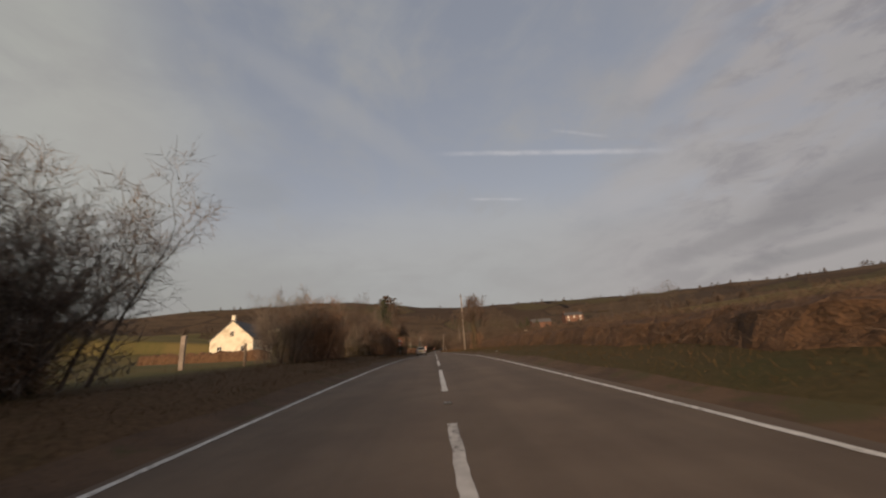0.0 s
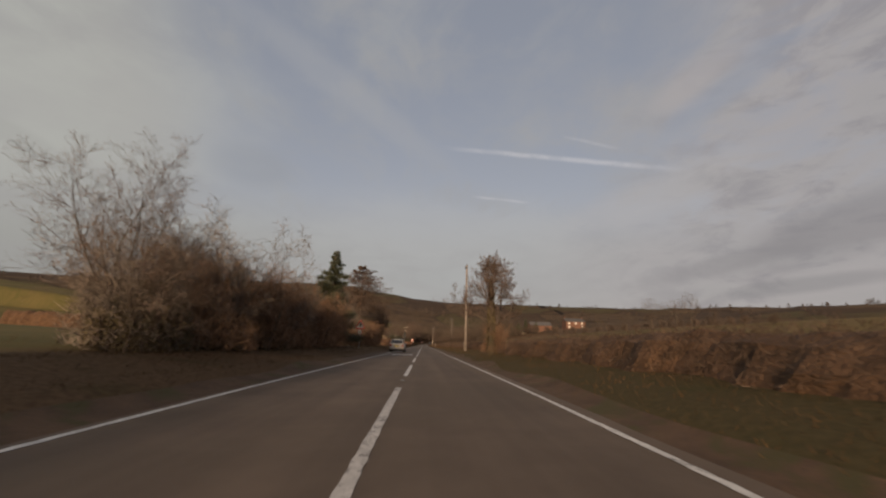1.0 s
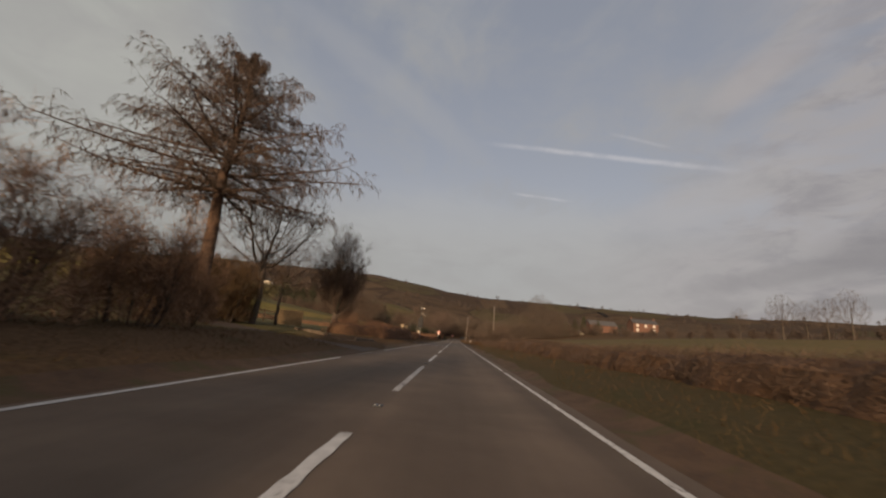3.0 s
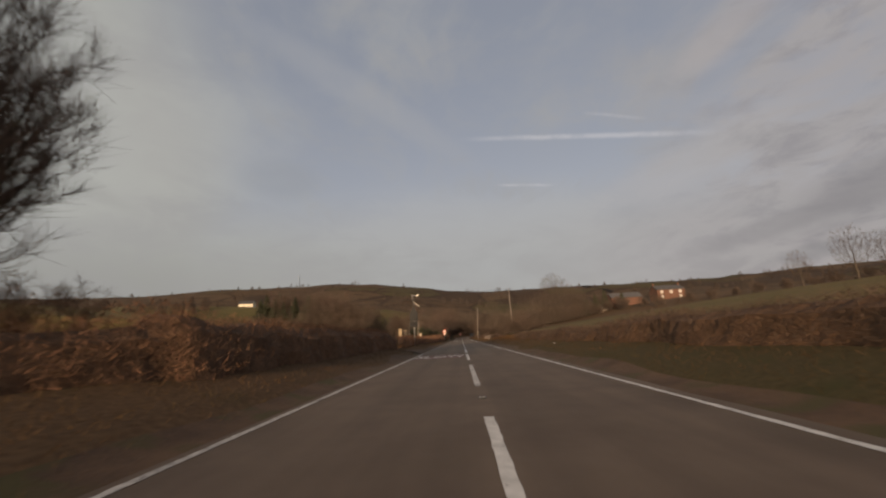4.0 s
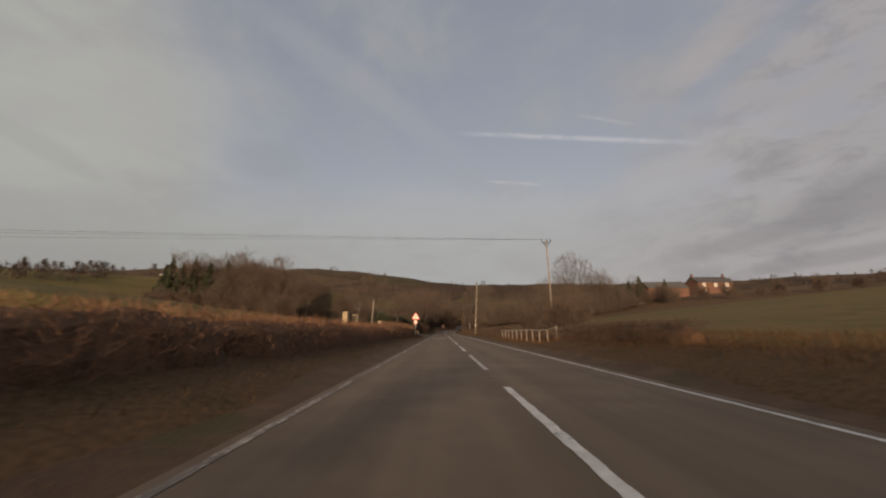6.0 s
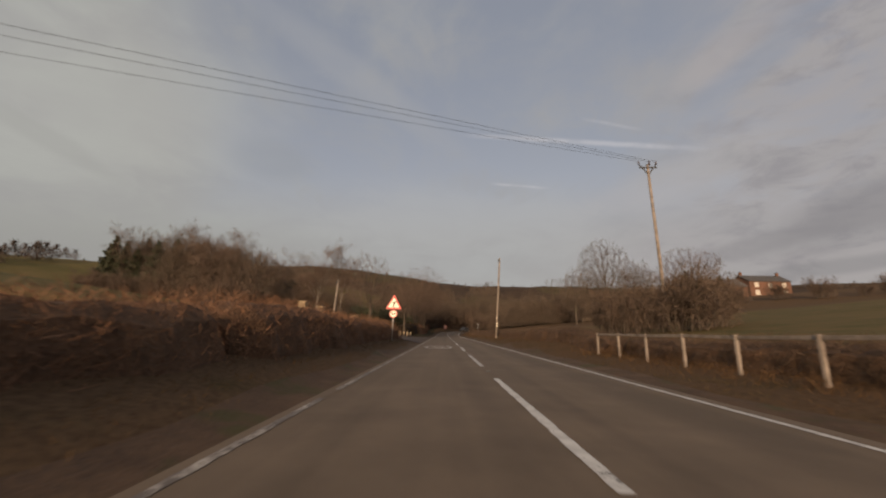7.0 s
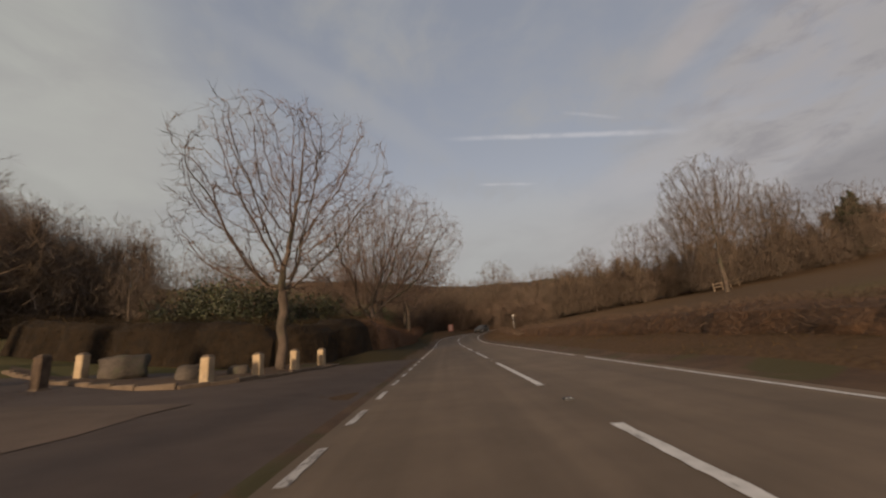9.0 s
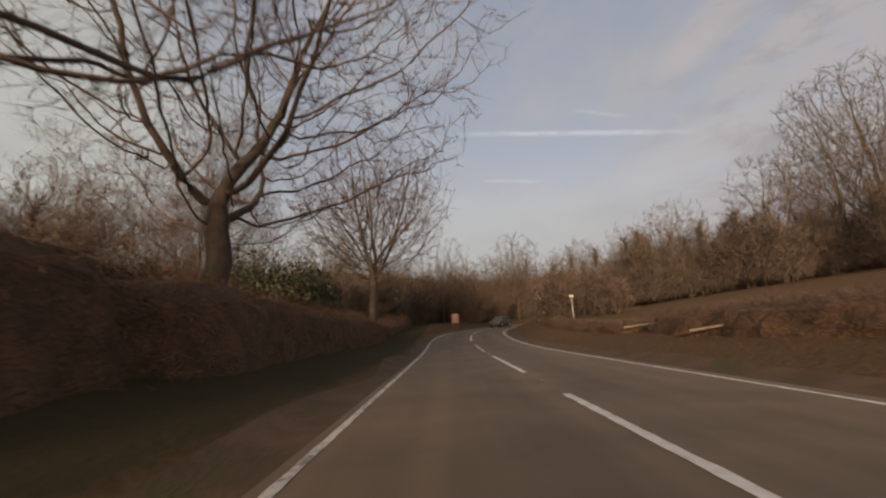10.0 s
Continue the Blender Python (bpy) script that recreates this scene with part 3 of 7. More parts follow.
        for which, (name, mat) in enumerate((("trunk", bark), ("crown", twig))):
            if self.v[which]:
                raw(name, self.v[which], self.f[which], mat, parent, smooth_shade=True)


def slivers(rng, n, place, length, width, lift, mat_name=None):
    """n thin upright-ish triangles at places drawn by place(k) -> (k, 3)."""
    base = place(n)
    d = rng.normal(size=(n, 3))
    d[:, 2] = np.abs(d[:, 2]) * 0.6 + lift
    d /= np.linalg.norm(d, axis=1)[:, None]
    side = np.cross(d, rng.normal(size=(n, 3)))
    side /= np.maximum(1e-6, np.linalg.norm(side, axis=1))[:, None]
    ln = length * rng.uniform(0.5, 1.3, n)[:, None]
    wd = width * rng.uniform(0.6, 1.3, n)[:, None]
    v = np.empty((n, 3, 3))
    v[:, 0], v[:, 1], v[:, 2] = base - side * wd / 2, base + side * wd / 2, base + d * ln
    return v.reshape(-1, 3), np.arange(3 * n).reshape(-1, 3)


def leaves(rng, n, place, size):
    """n small leaf clumps: bent quads of all headings."""
    c = place(n)
    a = rng.normal(size=(n, 3))
    a /= np.linalg.norm(a, axis=1)[:, None]
    b = np.cross(a, rng.normal(size=(n, 3)))
    b /= np.maximum(1e-6, np.linalg.norm(b, axis=1))[:, None]
    s = size * rng.uniform(0.5, 1.4, n)[:, None]
    v = np.empty((n, 4, 3))
    v[:, 0], v[:, 1], v[:, 2], v[:, 3] = c - a * s, c - b * s * 0.5, c + a * s, c + b * s * 0.5
    v[:, 2] += rng.normal(size=(n, 3)) * s * 0.3
    return v.reshape(-1, 3), np.arange(4 * n).reshape(-1, 4)


def spreading_tree(name, seed, height, trunk_r, label, dense=1.0, bark=None, twig=None, bole=0.42, wide=44, stems=1, spray=3, fine=0.016, limbs=8, lift=0.06, detail=False, reach=1.5, start=0.62):
    """Bare broad-leaved tree, wide crowned; built at the origin."""
    w = Wood(seed)
    ob = thing(name, 0, 0, 0, label=label, category="tree")
    spec = [(6, 0.05, 0.03, limbs, start, wide, reach, 10), (8, 0.12, lift, int((11 if detail else 8) * dense), 0.16, 42, 0.46, 7), (5, 0.15, 0.05, int((7 if detail else 6) * dense), 0.12, 40, 0.54, 4), (3, 0.17, 0.05, int(5 * dense), 0.1, 38, 0.58, 3), (2, 0.15, 0.04, 3 if detail else 0, 0.2, 36, 0.7, 3)]
    if detail:
        spec.append((2, 0.12, 0.03, 0, 0, 0, 0, 3))
    for s in range(stems):
        off = s - (stems - 1) / 2
        w.grow(Vector((0.3 * off, 0, -0.15)), Vector((0.45 * off, 0.05, 1)).normalized(), height * bole, trunk_r, 0, spec)
        w.tube(0, [Vector((0.3 * off, 0, -0.3)), Vector((0.3 * off, 0, 0.1)), Vector((0.36 * off, 0, 0.7)), Vector((0.4 * off, 0, 0.8))], [trunk_r * 1.6, trunk_r * 1.25, trunk_r * 0.98, trunk_r * 0.9], 10)
    if spray:
        w.sprays(spray, height * 0.055, fine)
    w.finish(ob, bark or BARK, twig or TWIG, height)
    return ob


def upswept_tree(name, seed, height, label, stems=13, twig=None, fine=0.013, lite=False, bole=0.12, flare=0.95, short=0.40):
    """Short bole that fans into many steep stems, an egg-shaped crown."""
    w = Wood(seed)
    ob = thing(name, 0, 0, 0, label=label, category="tree")
    thin = 0.55 if bole > 0.2 else 1.0
    w.tube(0, [Vector((0, 0, -0.2)), Vector((0, 0, 0.5)), Vector((0, 0, height * (bole + 0.08))), Vector((0, 0, height * (bole + 0.12)))], [0.42 * thin, 0.34 * thin, 0.30 * thin, 0.25 * thin], 9)
    spec = [(1, 0, 0, 0, 0, 0, 0, 3), (7, 0.06, 0.11, 11, 0.05, 30, 0.36, 5), (5, 0.09, 0.10, 6, 0.15, 28, 0.45, 4), (3, 0.10, 0.08, 4, 0.2, 28, 0.5, 3), (2, 0.1, 0.05, 0, 0, 0, 0, 3)]
    if lite:
        spec = spec[:3] + [(2, 0.10, 0.08, 0, 0, 0, 0, 3)]
    for s in range(stems):
        a = 2.4 * s
        tilt = 0.06 + flare * (s / stems)
        d = Vector((math.cos(a) * tilt, math.sin(a) * tilt, 1)).normalized()
        w.grow(Vector((0, 0, height * (bole + 0.1 * w.rng.random()))), d, height * (0.86 - short * tilt), 0.10, 1, spec)
    w.sprays(7 if lite else 2, height * 0.075, fine, 0.5, 0.4)
    w.finish(ob, BARK, twig or TWIG, height)
    return ob


def larch_tree(name, seed, height, label):
    """Tall conical larch with level limbs and hanging twigs."""
    w = Wood(seed)
    rng = w.rng
    ob = thing(name, 0, 0, 0, label=label, category="tree")
    trunk = [Vector((0.02 * i * math.sin(i), 0, -0.2 + (height + 0.2) * i / 10)) for i in range(11)]
    w.tube(0, trunk, [0.34 * (1 - 0.93 * i / 10) + 0.02 for i in range(11)], 9)
    spec = [(1, 0, 0, 0, 0, 0, 0, 3), (7, 0.045, 0.012, 18, 0.12, 60, 0.24, 6), (4, 0.10, -0.06, 5, 0.1, 55, 0.42, 4), (3, 0.12, -0.20, 0, 0, 0, 0, 3)]
    w.flat = 0.15
    tiers = 9
    for tier in range(tiers):
        u = tier / (tiers - 1)
        z = height * (0.44 + 0.50 * u)
        for k in range(9 - 4 * tier // tiers):
            ln = height * (0.06 + 0.47 * (1 - u) ** 0.72 * (0.85 if tier == 0 else 1.0)) * rng.uniform(0.66, 1.08)
            a = (k + 0.45 * tier) * 2 * math.pi / (9 - 4 * tier // tiers) + rng.uniform(-0.25, 0.25)
            d = Vector((math.cos(a), math.sin(a), -0.05 + 0.35 * u)).normalized()
            w.grow(Vector((0, 0, z + rng.uniform(-0.16, 0.16))), d, ln, 0.03 + 0.055 * (1 - u), 1, spec)
    w.sprays(6, 0.36, 0.014, -1.3, 0.45)
    w.finish(ob, BARK_LARCH, TWIG_LARCH)
    return ob


def thicket(name, seed, height, spread_x, spread_y, label, twig=None, stems=14, fuzz=1400, category="bush", mesh_leaves=0, lite=False):
    """Overgrown scrub: many stems from the ground and a dense twiggy base."""
    w = Wood(seed)
    rng, nrng = w.rng, np.random.default_rng(seed)
    ob = thing(name, 0, 0, 0, label=label, category=category)
    spec = [(5, 0.12, 0.05, 6, 0.2, 40, 0.46, 5), (4, 0.16, 0.04, 5, 0.15, 40, 0.5, 4), (3, 0.18, 0.04, 5, 0.15, 42, 0.5, 3), (2, 0.15, 0.03, 0, 0, 0, 0, 3)]
    if lite:
        spec = [(4, 0.12, 0.05, 6, 0.2, 40, 0.46, 4), (3, 0.16, 0.04, 4, 0.15, 40, 0.5, 3), (2, 0.18, 0.04, 0, 0, 0, 0, 3)]
    for s in range(stems):
        a, r = rng.random() * 6.28, math.sqrt(rng.random())
        p = Vector((math.cos(a) * r * spread_x * 0.55, math.sin(a) * r * spread_y * 0.55, -0.1))
        d = Vector((math.cos(a) * r * 0.35, math.sin(a) * r * 0.35, 1)).normalized()
        w.grow(p, d, height * rng.uniform(0.55, 0.95), 0.035 + 0.03 * rng.random(), 0, spec)
    w.sprays(*((5, 0.6, 0.035) if lite else (2, 0.45, 0.014)))
    w.finish(ob, BARK, twig or TWIG)

    def place(n):
        a, r = nrng.random(n) * 6.28, np.sqrt(nrng.random(n))
        top = height * 0.52 * (1.05 - 0.6 * r ** 2)
        return np.stack([np.cos(a) * r * spread_x * 0.8, np.sin(a) * r * spread_y * 0.8, nrng.random(n) ** 0.9 * top], 1)

    v, f = slivers(nrng, fuzz, place, 0.55, 0.022, 0.35)
    raw("undergrowth", v, f, TWIG_DARK if twig is None else twig, ob)
    if mesh_leaves:
        v, f = leaves(nrng, mesh_leaves, place, 0.06)
        raw("foliage", v, f, IVY, ob)
    return ob


def evergreen(name, seed, height, radius, label, n=9000, leaf=0.085, mat=None, cone=0.6, category="tree"):
    """Dense evergreen: a stem, limbs and a ragged cloud of small leaf clumps."""
    nrng = np.random.default_rng(seed)
    w = Wood(seed)
    ob = thing(name, 0, 0, 0, label=label, category=category)
    w.tube(0, [Vector((0, 0, -0.2)), Vector((0.05, 0, height * 0.4)), Vector((0, 0.05, height * 0.8)), Vector((0, 0, height * 0.95))], [0.16, 0.12, 0.06, 0.02], 7)
    spec = [(1, 0, 0, 0, 0, 0, 0, 3), (4, 0.12, 0.08, 5, 0.2, 40, 0.45, 4), (3, 0.15, 0.05, 0, 0, 0, 0, 3)]
    for k in range(26):
        z = height * (0.12 + 0.8 * k / 26)
        a = 2.4 * k
        w.grow(Vector((0, 0, z)), Vector((math.cos(a), math.sin(a), 0.5)).normalized(), radius * (1.05 - cone * z / height), 0.03, 1, spec)
    w.finish(ob, BARK, TWIG_DARK)
    # clumps: leaves gather round random tuft centres
    tufts = 150
    tz = nrng.random(tufts) ** 0.85
    ta = nrng.random(tufts) * 6.28
    prof = (1 - cone * tz) * np.clip(tz * 7 + 0.35, 0, 1)
    tr = radius * prof * (0.55 + 0.45 * np.sqrt(nrng.random(tufts))) * (1 + 0.22 * nrng.normal(size=tufts))
    centres = np.stack([np.cos(ta) * tr, np.sin(ta) * tr, tz * height * 0.97 + 0.03 * height], 1)

    def place(k):
        pick = nrng.integers(0, tufts, k)
        return centres[pick] + nrng.normal(size=(k, 3)) * radius * np.array([0.13, 0.13, 0.15])

    v, f = leaves(nrng, n, place, leaf)
    raw("foliage", v, f, mat or LEAF, ob)
    return ob


def forked_oak(name, seed, height, bole, trunk_r, limbs, label, twig=None, kids=9, crooked=()):
    """Old bare oak: a stout bole that forks into heavy crooked limbs.

    limbs: (heading, climb, length, radius, height on the bole) with the angles in degrees.
    crooked: (heading, height, ((length, climb), ...), radius), one bare bent limb each."""
    w = Wood(seed)
    ob = thing(name, 0, 0, 0, label=label, category="tree")
    spec = [(1, 0, 0, 0, 0, 0, 0, 3), (11, 0.15, 0.075, kids, 0.22, 46, 0.46, 9), (6, 0.17, 0.08, 8, 0.15, 42, 0.52, 5), (4, 0.18, 0.04, 6, 0.12, 40, 0.52, 3), (3, 0.17, 0.03, 3, 0.2, 38, 0.62, 3), (2, 0.14, 0.02, 0, 0, 0, 0, 3)]
    w.tube(0, [Vector((0, 0, -0.4)), Vector((0, 0, 0.15)), Vector((0.05, 0, bole * 0.4)), Vector((-0.04, 0.03, bole * 0.75)), Vector((0, 0, bole)), Vector((0, 0, bole + 0.5))], [trunk_r * 1.7, trunk_r * 1.25, trunk_r, trunk_r * 0.94, trunk_r * 0.92, trunk_r * 0.4], 12)
    for az, el, length, r, z in limbs:
        d = direction(az, el)
        w.grow(Vector((0, 0, z * bole - 0.15)) + d * trunk_r * 0.4, d, length, r, 1, spec)
    for az, z, bends, r in crooked:
        pts = [Vector((0, 0, z))]
        for k, (length, climb) in enumerate(bends):
            pts.append(pts[-1] + direction(az + 9 * (-1) ** k, climb) * length)
        w.tube(0, pts, [r * (1 - 0.75 * i / (len(pts) - 1)) for i in range(len(pts))], 8)
        for i in range(2, len(pts)):
            for side in (-60, 75):
                w.grow(pts[i], direction(az + side, 20 + 12 * i % 40), 1.5, r * 0.3, 2, spec)
    w.finish(ob, BARK, twig or TWIG_GREY, height)
    return ob


def crown_tree(name, seed, height, radius, bole, trunk_r, label, points=1300, step=0.28, crook=0.35, up=0.12, twig=None, bark=None, spray=3, fine=0.011, spray_len=0.42, egg=0.0, skirt=0.85, aside=(0.0, 0.0)):
    """Bare broad-leaved tree whose limbs fork and bend to fill a rounded crown.
    egg moves the widest part up or down, skirt is where the crown begins on the bole, aside shifts the crown."""
    w = Wood(seed)
    g = np.random.default_rng(seed)
    ob = thing(name, 0, 0, 0, label=label, category="tree")
    low = bole * skirt
    mid, half = (height + low) / 2, (height - low) / 2
    aim = g.normal(size=(points, 3))
    aim *= (g.random(points) ** 0.42 / np.linalg.norm(aim, axis=1))[:, None]
    lumps = np.array([1 + 0.16 * noise.noise((a[0] * 1.7 + seed, a[1] * 1.7, a[2] * 1.7)) for a in aim])
    aim *= lumps[:, None]
    wide = 1 + egg * aim[:, 2]
    aim = np.stack([aim[:, 0] * radius * wide + aside[0], aim[:, 1] * radius * wide + aside[1], mid + aim[:, 2] * half], 1)
    steps = max(2, int(bole / step))
    pos = [np.array((0.05 * math.sin(1.3 * k), 0.05 * math.cos(1.1 * k) - 0.05, bole * k / steps)) for k in range(steps + 1)]
    mum, kids = [-1] + list(range(steps)), [1] * steps + [0]
    dist = np.linalg.norm(aim - pos[-1], axis=1)
    near = np.full(points, steps)
    alive = np.ones(points, bool)
    reach, kill = 60.0, step * 1.05
    for turn in range(160):
        pick = np.nonzero(alive & (dist < reach))[0]
        if not len(pick):
            break
        fresh = []
        for node in np.unique(near[pick]):
            if kids[node] >= 3:
                continue
            to = aim[pick[near[pick] == node]] - pos[node]
            d = (to / np.linalg.norm(to, axis=1)[:, None]).mean(0)
            bend = noise.noise_vector(Vector(pos[node]) * 0.75 + Vector((seed, 0, 0)))
            d = d / max(1e-6, np.linalg.norm(d)) + np.array(bend) * crook * max(0.35, 1 - turn / 40) + g.normal(size=3) * 0.10 + np.array((0, 0, up))
            pos.append(pos[node] + d / np.linalg.norm(d) * step)
            mum.append(int(node))
            kids[node] += 1
            kids.append(0)
            fresh.append(len(pos) - 1)
        if not fresh:
            break
        for node in fresh:
            d = np.linalg.norm(aim - pos[node], axis=1)
            closer = d < dist
            dist[closer], near[closer] = d[closer], node
        alive &= dist > kill
        blocked = np.array([kids[k] >= 3 for k in near])
        alive &= ~(blocked & (dist < step * 1.6))
    # thickness: each limb carries the sum of its shoots
    count = len(pos)
    tips = [0] * count
    heir = [[] for _ in range(count)]
    for k in range(count - 1, -1, -1):
        tips[k] = max(1, tips[k])
        if mum[k] >= 0:
            tips[mum[k]] += tips[k]
            heir[mum[k]].append(k)
    power = math.log(trunk_r / 0.007) / math.log(max(3, tips[0]))
    rad = [0.007 * t ** power for t in tips]
    starts = [0]
    while starts:
        k = starts.pop()
        chain = [k] if mum[k] < 0 else [mum[k], k]
        while heir[k]:
            order = sorted(heir[k], key=lambda c: -tips[c])
            starts.extend(order[1:])
            k = order[0]
            chain.append(k)
        thick = rad[chain[1]] if len(chain) > 1 else rad[k]
        pts, radii = [Vector(pos[c]) for c in chain], [min(thick, rad[c]) if c else trunk_r for c in chain]
        if chain[0] == 0:
            radii = [trunk_r * 1.4] + [max(r, trunk_r * (1.12 - 0.3 * i / len(radii))) if i < steps else r for i, r in enumerate(radii[1:])]
            pts[0] = Vector((0, 0, -0.35))
        ahead = (pts[-1] - pts[-2]).normalized()
        pts.append(pts[-1] + ahead * step * 0.6)
        radii.append(0.004)
        w.tube(0 if thick > trunk_r * 0.22 else 1, pts, radii, 9 if thick > trunk_r * 0.6 else 6 if thick > trunk_r * 0.3 else 3)
        for i in range(1, len(pts) - 1):
            if radii[i] < 0.045:
                w.tips.append((*pts[i], *(pts[i + 1] - pts[i]).normalized()))
    if spray:
        w.sprays(spray, spray_len, fine, 0.3, 0.5)
    w.finish(ob, bark or BARK, twig or TWIG_GREY)
    return ob


def conifer(name, seed, height, radius, label, limbs=70, n=14000, leaf=0.10):
    """Evergreen with tiers of needled limbs, ragged and pointed."""
    w = Wood(seed)
    rng, nrng = w.rng, np.random.default_rng(seed)
    ob = thing(name, 0, 0, 0, label=label, category="tree")
    w.tube(0, [Vector((0, 0, -0.3)), Vector((0.04, 0, height * 0.4)), Vector((0, 0.05, height * 0.8)), Vector((0, 0, height * 0.99))], [radius * 0.09, radius * 0.07, radius * 0.03, 0.01], 8)
    ends, starts = [], []
    for k in range(limbs):
        u = (k + rng.random()) / limbs
        z = height * (0.07 + 0.91 * u)
        ln = radius * (0.06 + 0.94 * (1 - u) ** 1.0) * rng.uniform(0.62, 1.12)
        a = 2.4 * k + rng.uniform(-0.4, 0.4)
        p = Vector((0, 0, z))
        q = p + Vector((math.cos(a) * ln, math.sin(a) * ln, ln * rng.uniform(-0.12, 0.32)))
        w.tube(1, [p, p.lerp(q, 0.5) + Vector((0, 0, -0.04 * ln)), q], [0.035, 0.022, 0.006], 4)
        starts.append(p)
        ends.append(q)
    w.finish(ob, BARK, TWIG_DARK)
    starts, ends = np.array(starts), np.array(ends)

    def place(k):
        size = np.linalg.norm(ends - starts, axis=1)
        pick = nrng.choice(limbs, k, p=size / size.sum())
        t = nrng.random(k) ** 0.55
        spread = (size[pick] * 0.16 * (1.15 - 0.75 * t) + 0.05)[:, None]
        return starts[pick] + (ends - starts)[pick] * t[:, None] + nrng.normal(size=(k, 3)) * spread * np.array([1, 1, 0.7])

    v, f = leaves(nrng, n, place, leaf)
    raw("foliage", v, f, LEAF, ob)
    return ob


def put(template, x, y, turn=0.0, size=1.0, sink=0.0, tall=1.0, group="", label="", lean=(0, 0)):
    """A copy of a plant on the ground at x, y."""
    m = Matrix.Translation((x, y, land(x, y) - sink)) @ Euler((radians(lean[0]), radians(lean[1]), radians(turn))).to_matrix().to_4x4() @ Matrix.Diagonal((size, size, size * tall, 1))
    ob = copy_thing(template, m)
    return tagged(ob, label, group=group)


def drop_template(ob):
    for o in (*ob.children_recursive, ob):
        bpy.data.objects.remove(o)


def hedge(x0, y0, x1, y1, height, width, label, twig=None, seed=1, density=640, name="hedge", wild=0.12, group="field hedges", leafy=0, core=None):
    """A clipped roadside hedge between two points: a dark heart and a coat of twigs."""
    rng, nrng = random.Random(seed), np.random.default_rng(seed)
    ob = thing(name, (x0 + x1) / 2, (y0 + y1) / 2, land((x0 + x1) / 2, (y0 + y1) / 2), label=label, category="hedge", group=group)
    ox, oy, oz = ob.matrix_world.translation
    length = math.hypot(x1 - x0, y1 - y0)
    steps = max(3, int(length / 0.3))
    sway = 0.07 if core else 0.22            # clipped garden hedges keep an even top
    tx, ty = (x1 - x0) / length, (y1 - y0) / length
    verts, faces = [], []
    ring = [(-0.58, 0.0), (-0.52, 0.35), (-0.43, 0.75), (-0.22, 0.93), (0.22, 0.93), (0.43, 0.75), (0.52, 0.35), (0.58, 0.0)]
    for i in range(steps + 1):
        s = i / steps
        cx, cy = x0 + (x1 - x0) * s, y0 + (y1 - y0) * s
        end = min(1.0, 0.45 + 1.6 * min(s, 1 - s) * length / 2)
        hh = height * (0.9 + sway * noise.noise((cx, cy * 0.35, seed))) * (0.30 + 0.70 * end)
        ww = width * (0.85 + 0.3 * noise.noise((cx + 9, cy * 0.5, seed))) * end
        for k, (a, b) in enumerate(ring):
            j = 0.09 * noise.noise((cx * 2 + k, cy * 2, k + seed)) + 0.13 * noise.noise((cx * 0.7 + 3 * k, cy * 0.9, k * 5 + seed))
            px, py = cx - ty * (a * ww + j), cy + tx * (a * ww + j)
            verts.append((px - ox, py - oy, land(px, py) - 0.08 + b * (hh + j) - oz))
    m = len(ring)
    for i in range(steps):
        for k in range(m - 1):
            faces.append((i * m + k, i * m + k + 1, (i + 1) * m + k + 1, (i + 1) * m + k))
    faces.append(tuple(range(m)))
    faces.append(tuple(range(steps * m + m - 1, steps * m - 1, -1)))
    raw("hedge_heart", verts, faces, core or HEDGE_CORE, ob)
    n = int(density * length)

    def place(k):
        s = nrng.random(k)
        a = nrng.random(k) * math.pi
        # over the rounded cross-section, denser outside
        rr = 0.80 + 0.30 * nrng.random(k) ** 1.5
        lat = np.cos(a) * width * 0.56 * rr
        lift = np.clip(np.sin(a) * 1.35, 0, 1) * rr
        cx, cy = x0 + (x1 - x0) * s, y0 + (y1 - y0) * s
        hh = height * (0.9 + np.array([sway * noise.noise((p, q * 0.35, seed)) for p, q in zip(cx, cy)]))
        px, py = cx - ty * lat, cy + tx * lat
        gz = np.array([land(p, q) for p, q in zip(px, py)])
        return np.stack([px - ox, py - oy, gz + lift * hh * 0.92 - oz], 1)

    v, f = slivers(nrng, n, place, 0.16 + wild * 0.6, 0.012, 0.45)
    raw("twig_coat", v, f, twig or TWIG_RED, ob)
    if leafy:
        v, f = leaves(nrng, int(leafy * length), place, 0.035)
        raw("foliage", v, f, EVERGREEN if core else IVY, ob)
    return ob

# ---- ground, road, markings ----


def build_ground():
    def steps(edges):
        out = []
        for a, b, d in edges:
            out += list(np.arange(a, b, d))
        return out + [edges[-1][1]]

    xs = steps([(-4400, -1000, 170), (-1000, -300, 50), (-300, -100, 16), (-100, -30, 5), (-30, -10, 1.6), (-10, -2.6, 0.5), (-2.6, 2.6, 2.6), (2.6, 10, 0.5), (10, 30, 1.6), (30, 100, 5), (100, 300, 16), (300, 1000, 50), (1000, 4400, 170)])
    ys = steps([(-4200, -800, 200), (-800, -100, 50), (-100, -20, 6), (-20, 300, 1.5), (300, 440, 5), (440, 700, 16), (700, 2000, 45), (2000, 4600, 170)])
    verts, faces = [], []
    for y in ys:
        for x in xs:
            shift = road_x(y) * smooth(400, 150, abs(x))
            px = x + shift
            z = land(px, y)
            if abs(x) < 3.25 and y < 520:
                z = road_z(y) - 0.09
            verts.append((px, y, z))
    w = len(xs)
    for j in range(len(ys) - 1):
        for i in range(w - 1):
            a = j * w + i
            faces.append((a, a + 1, a + w + 1, a + w))
    ob = raw("ground", verts, faces, GROUND, smooth_shade=True)
    return tagged(ob, "damp winter grassland and pasture rolling up to brown hills", "ground", kind="structure")


build_ground()


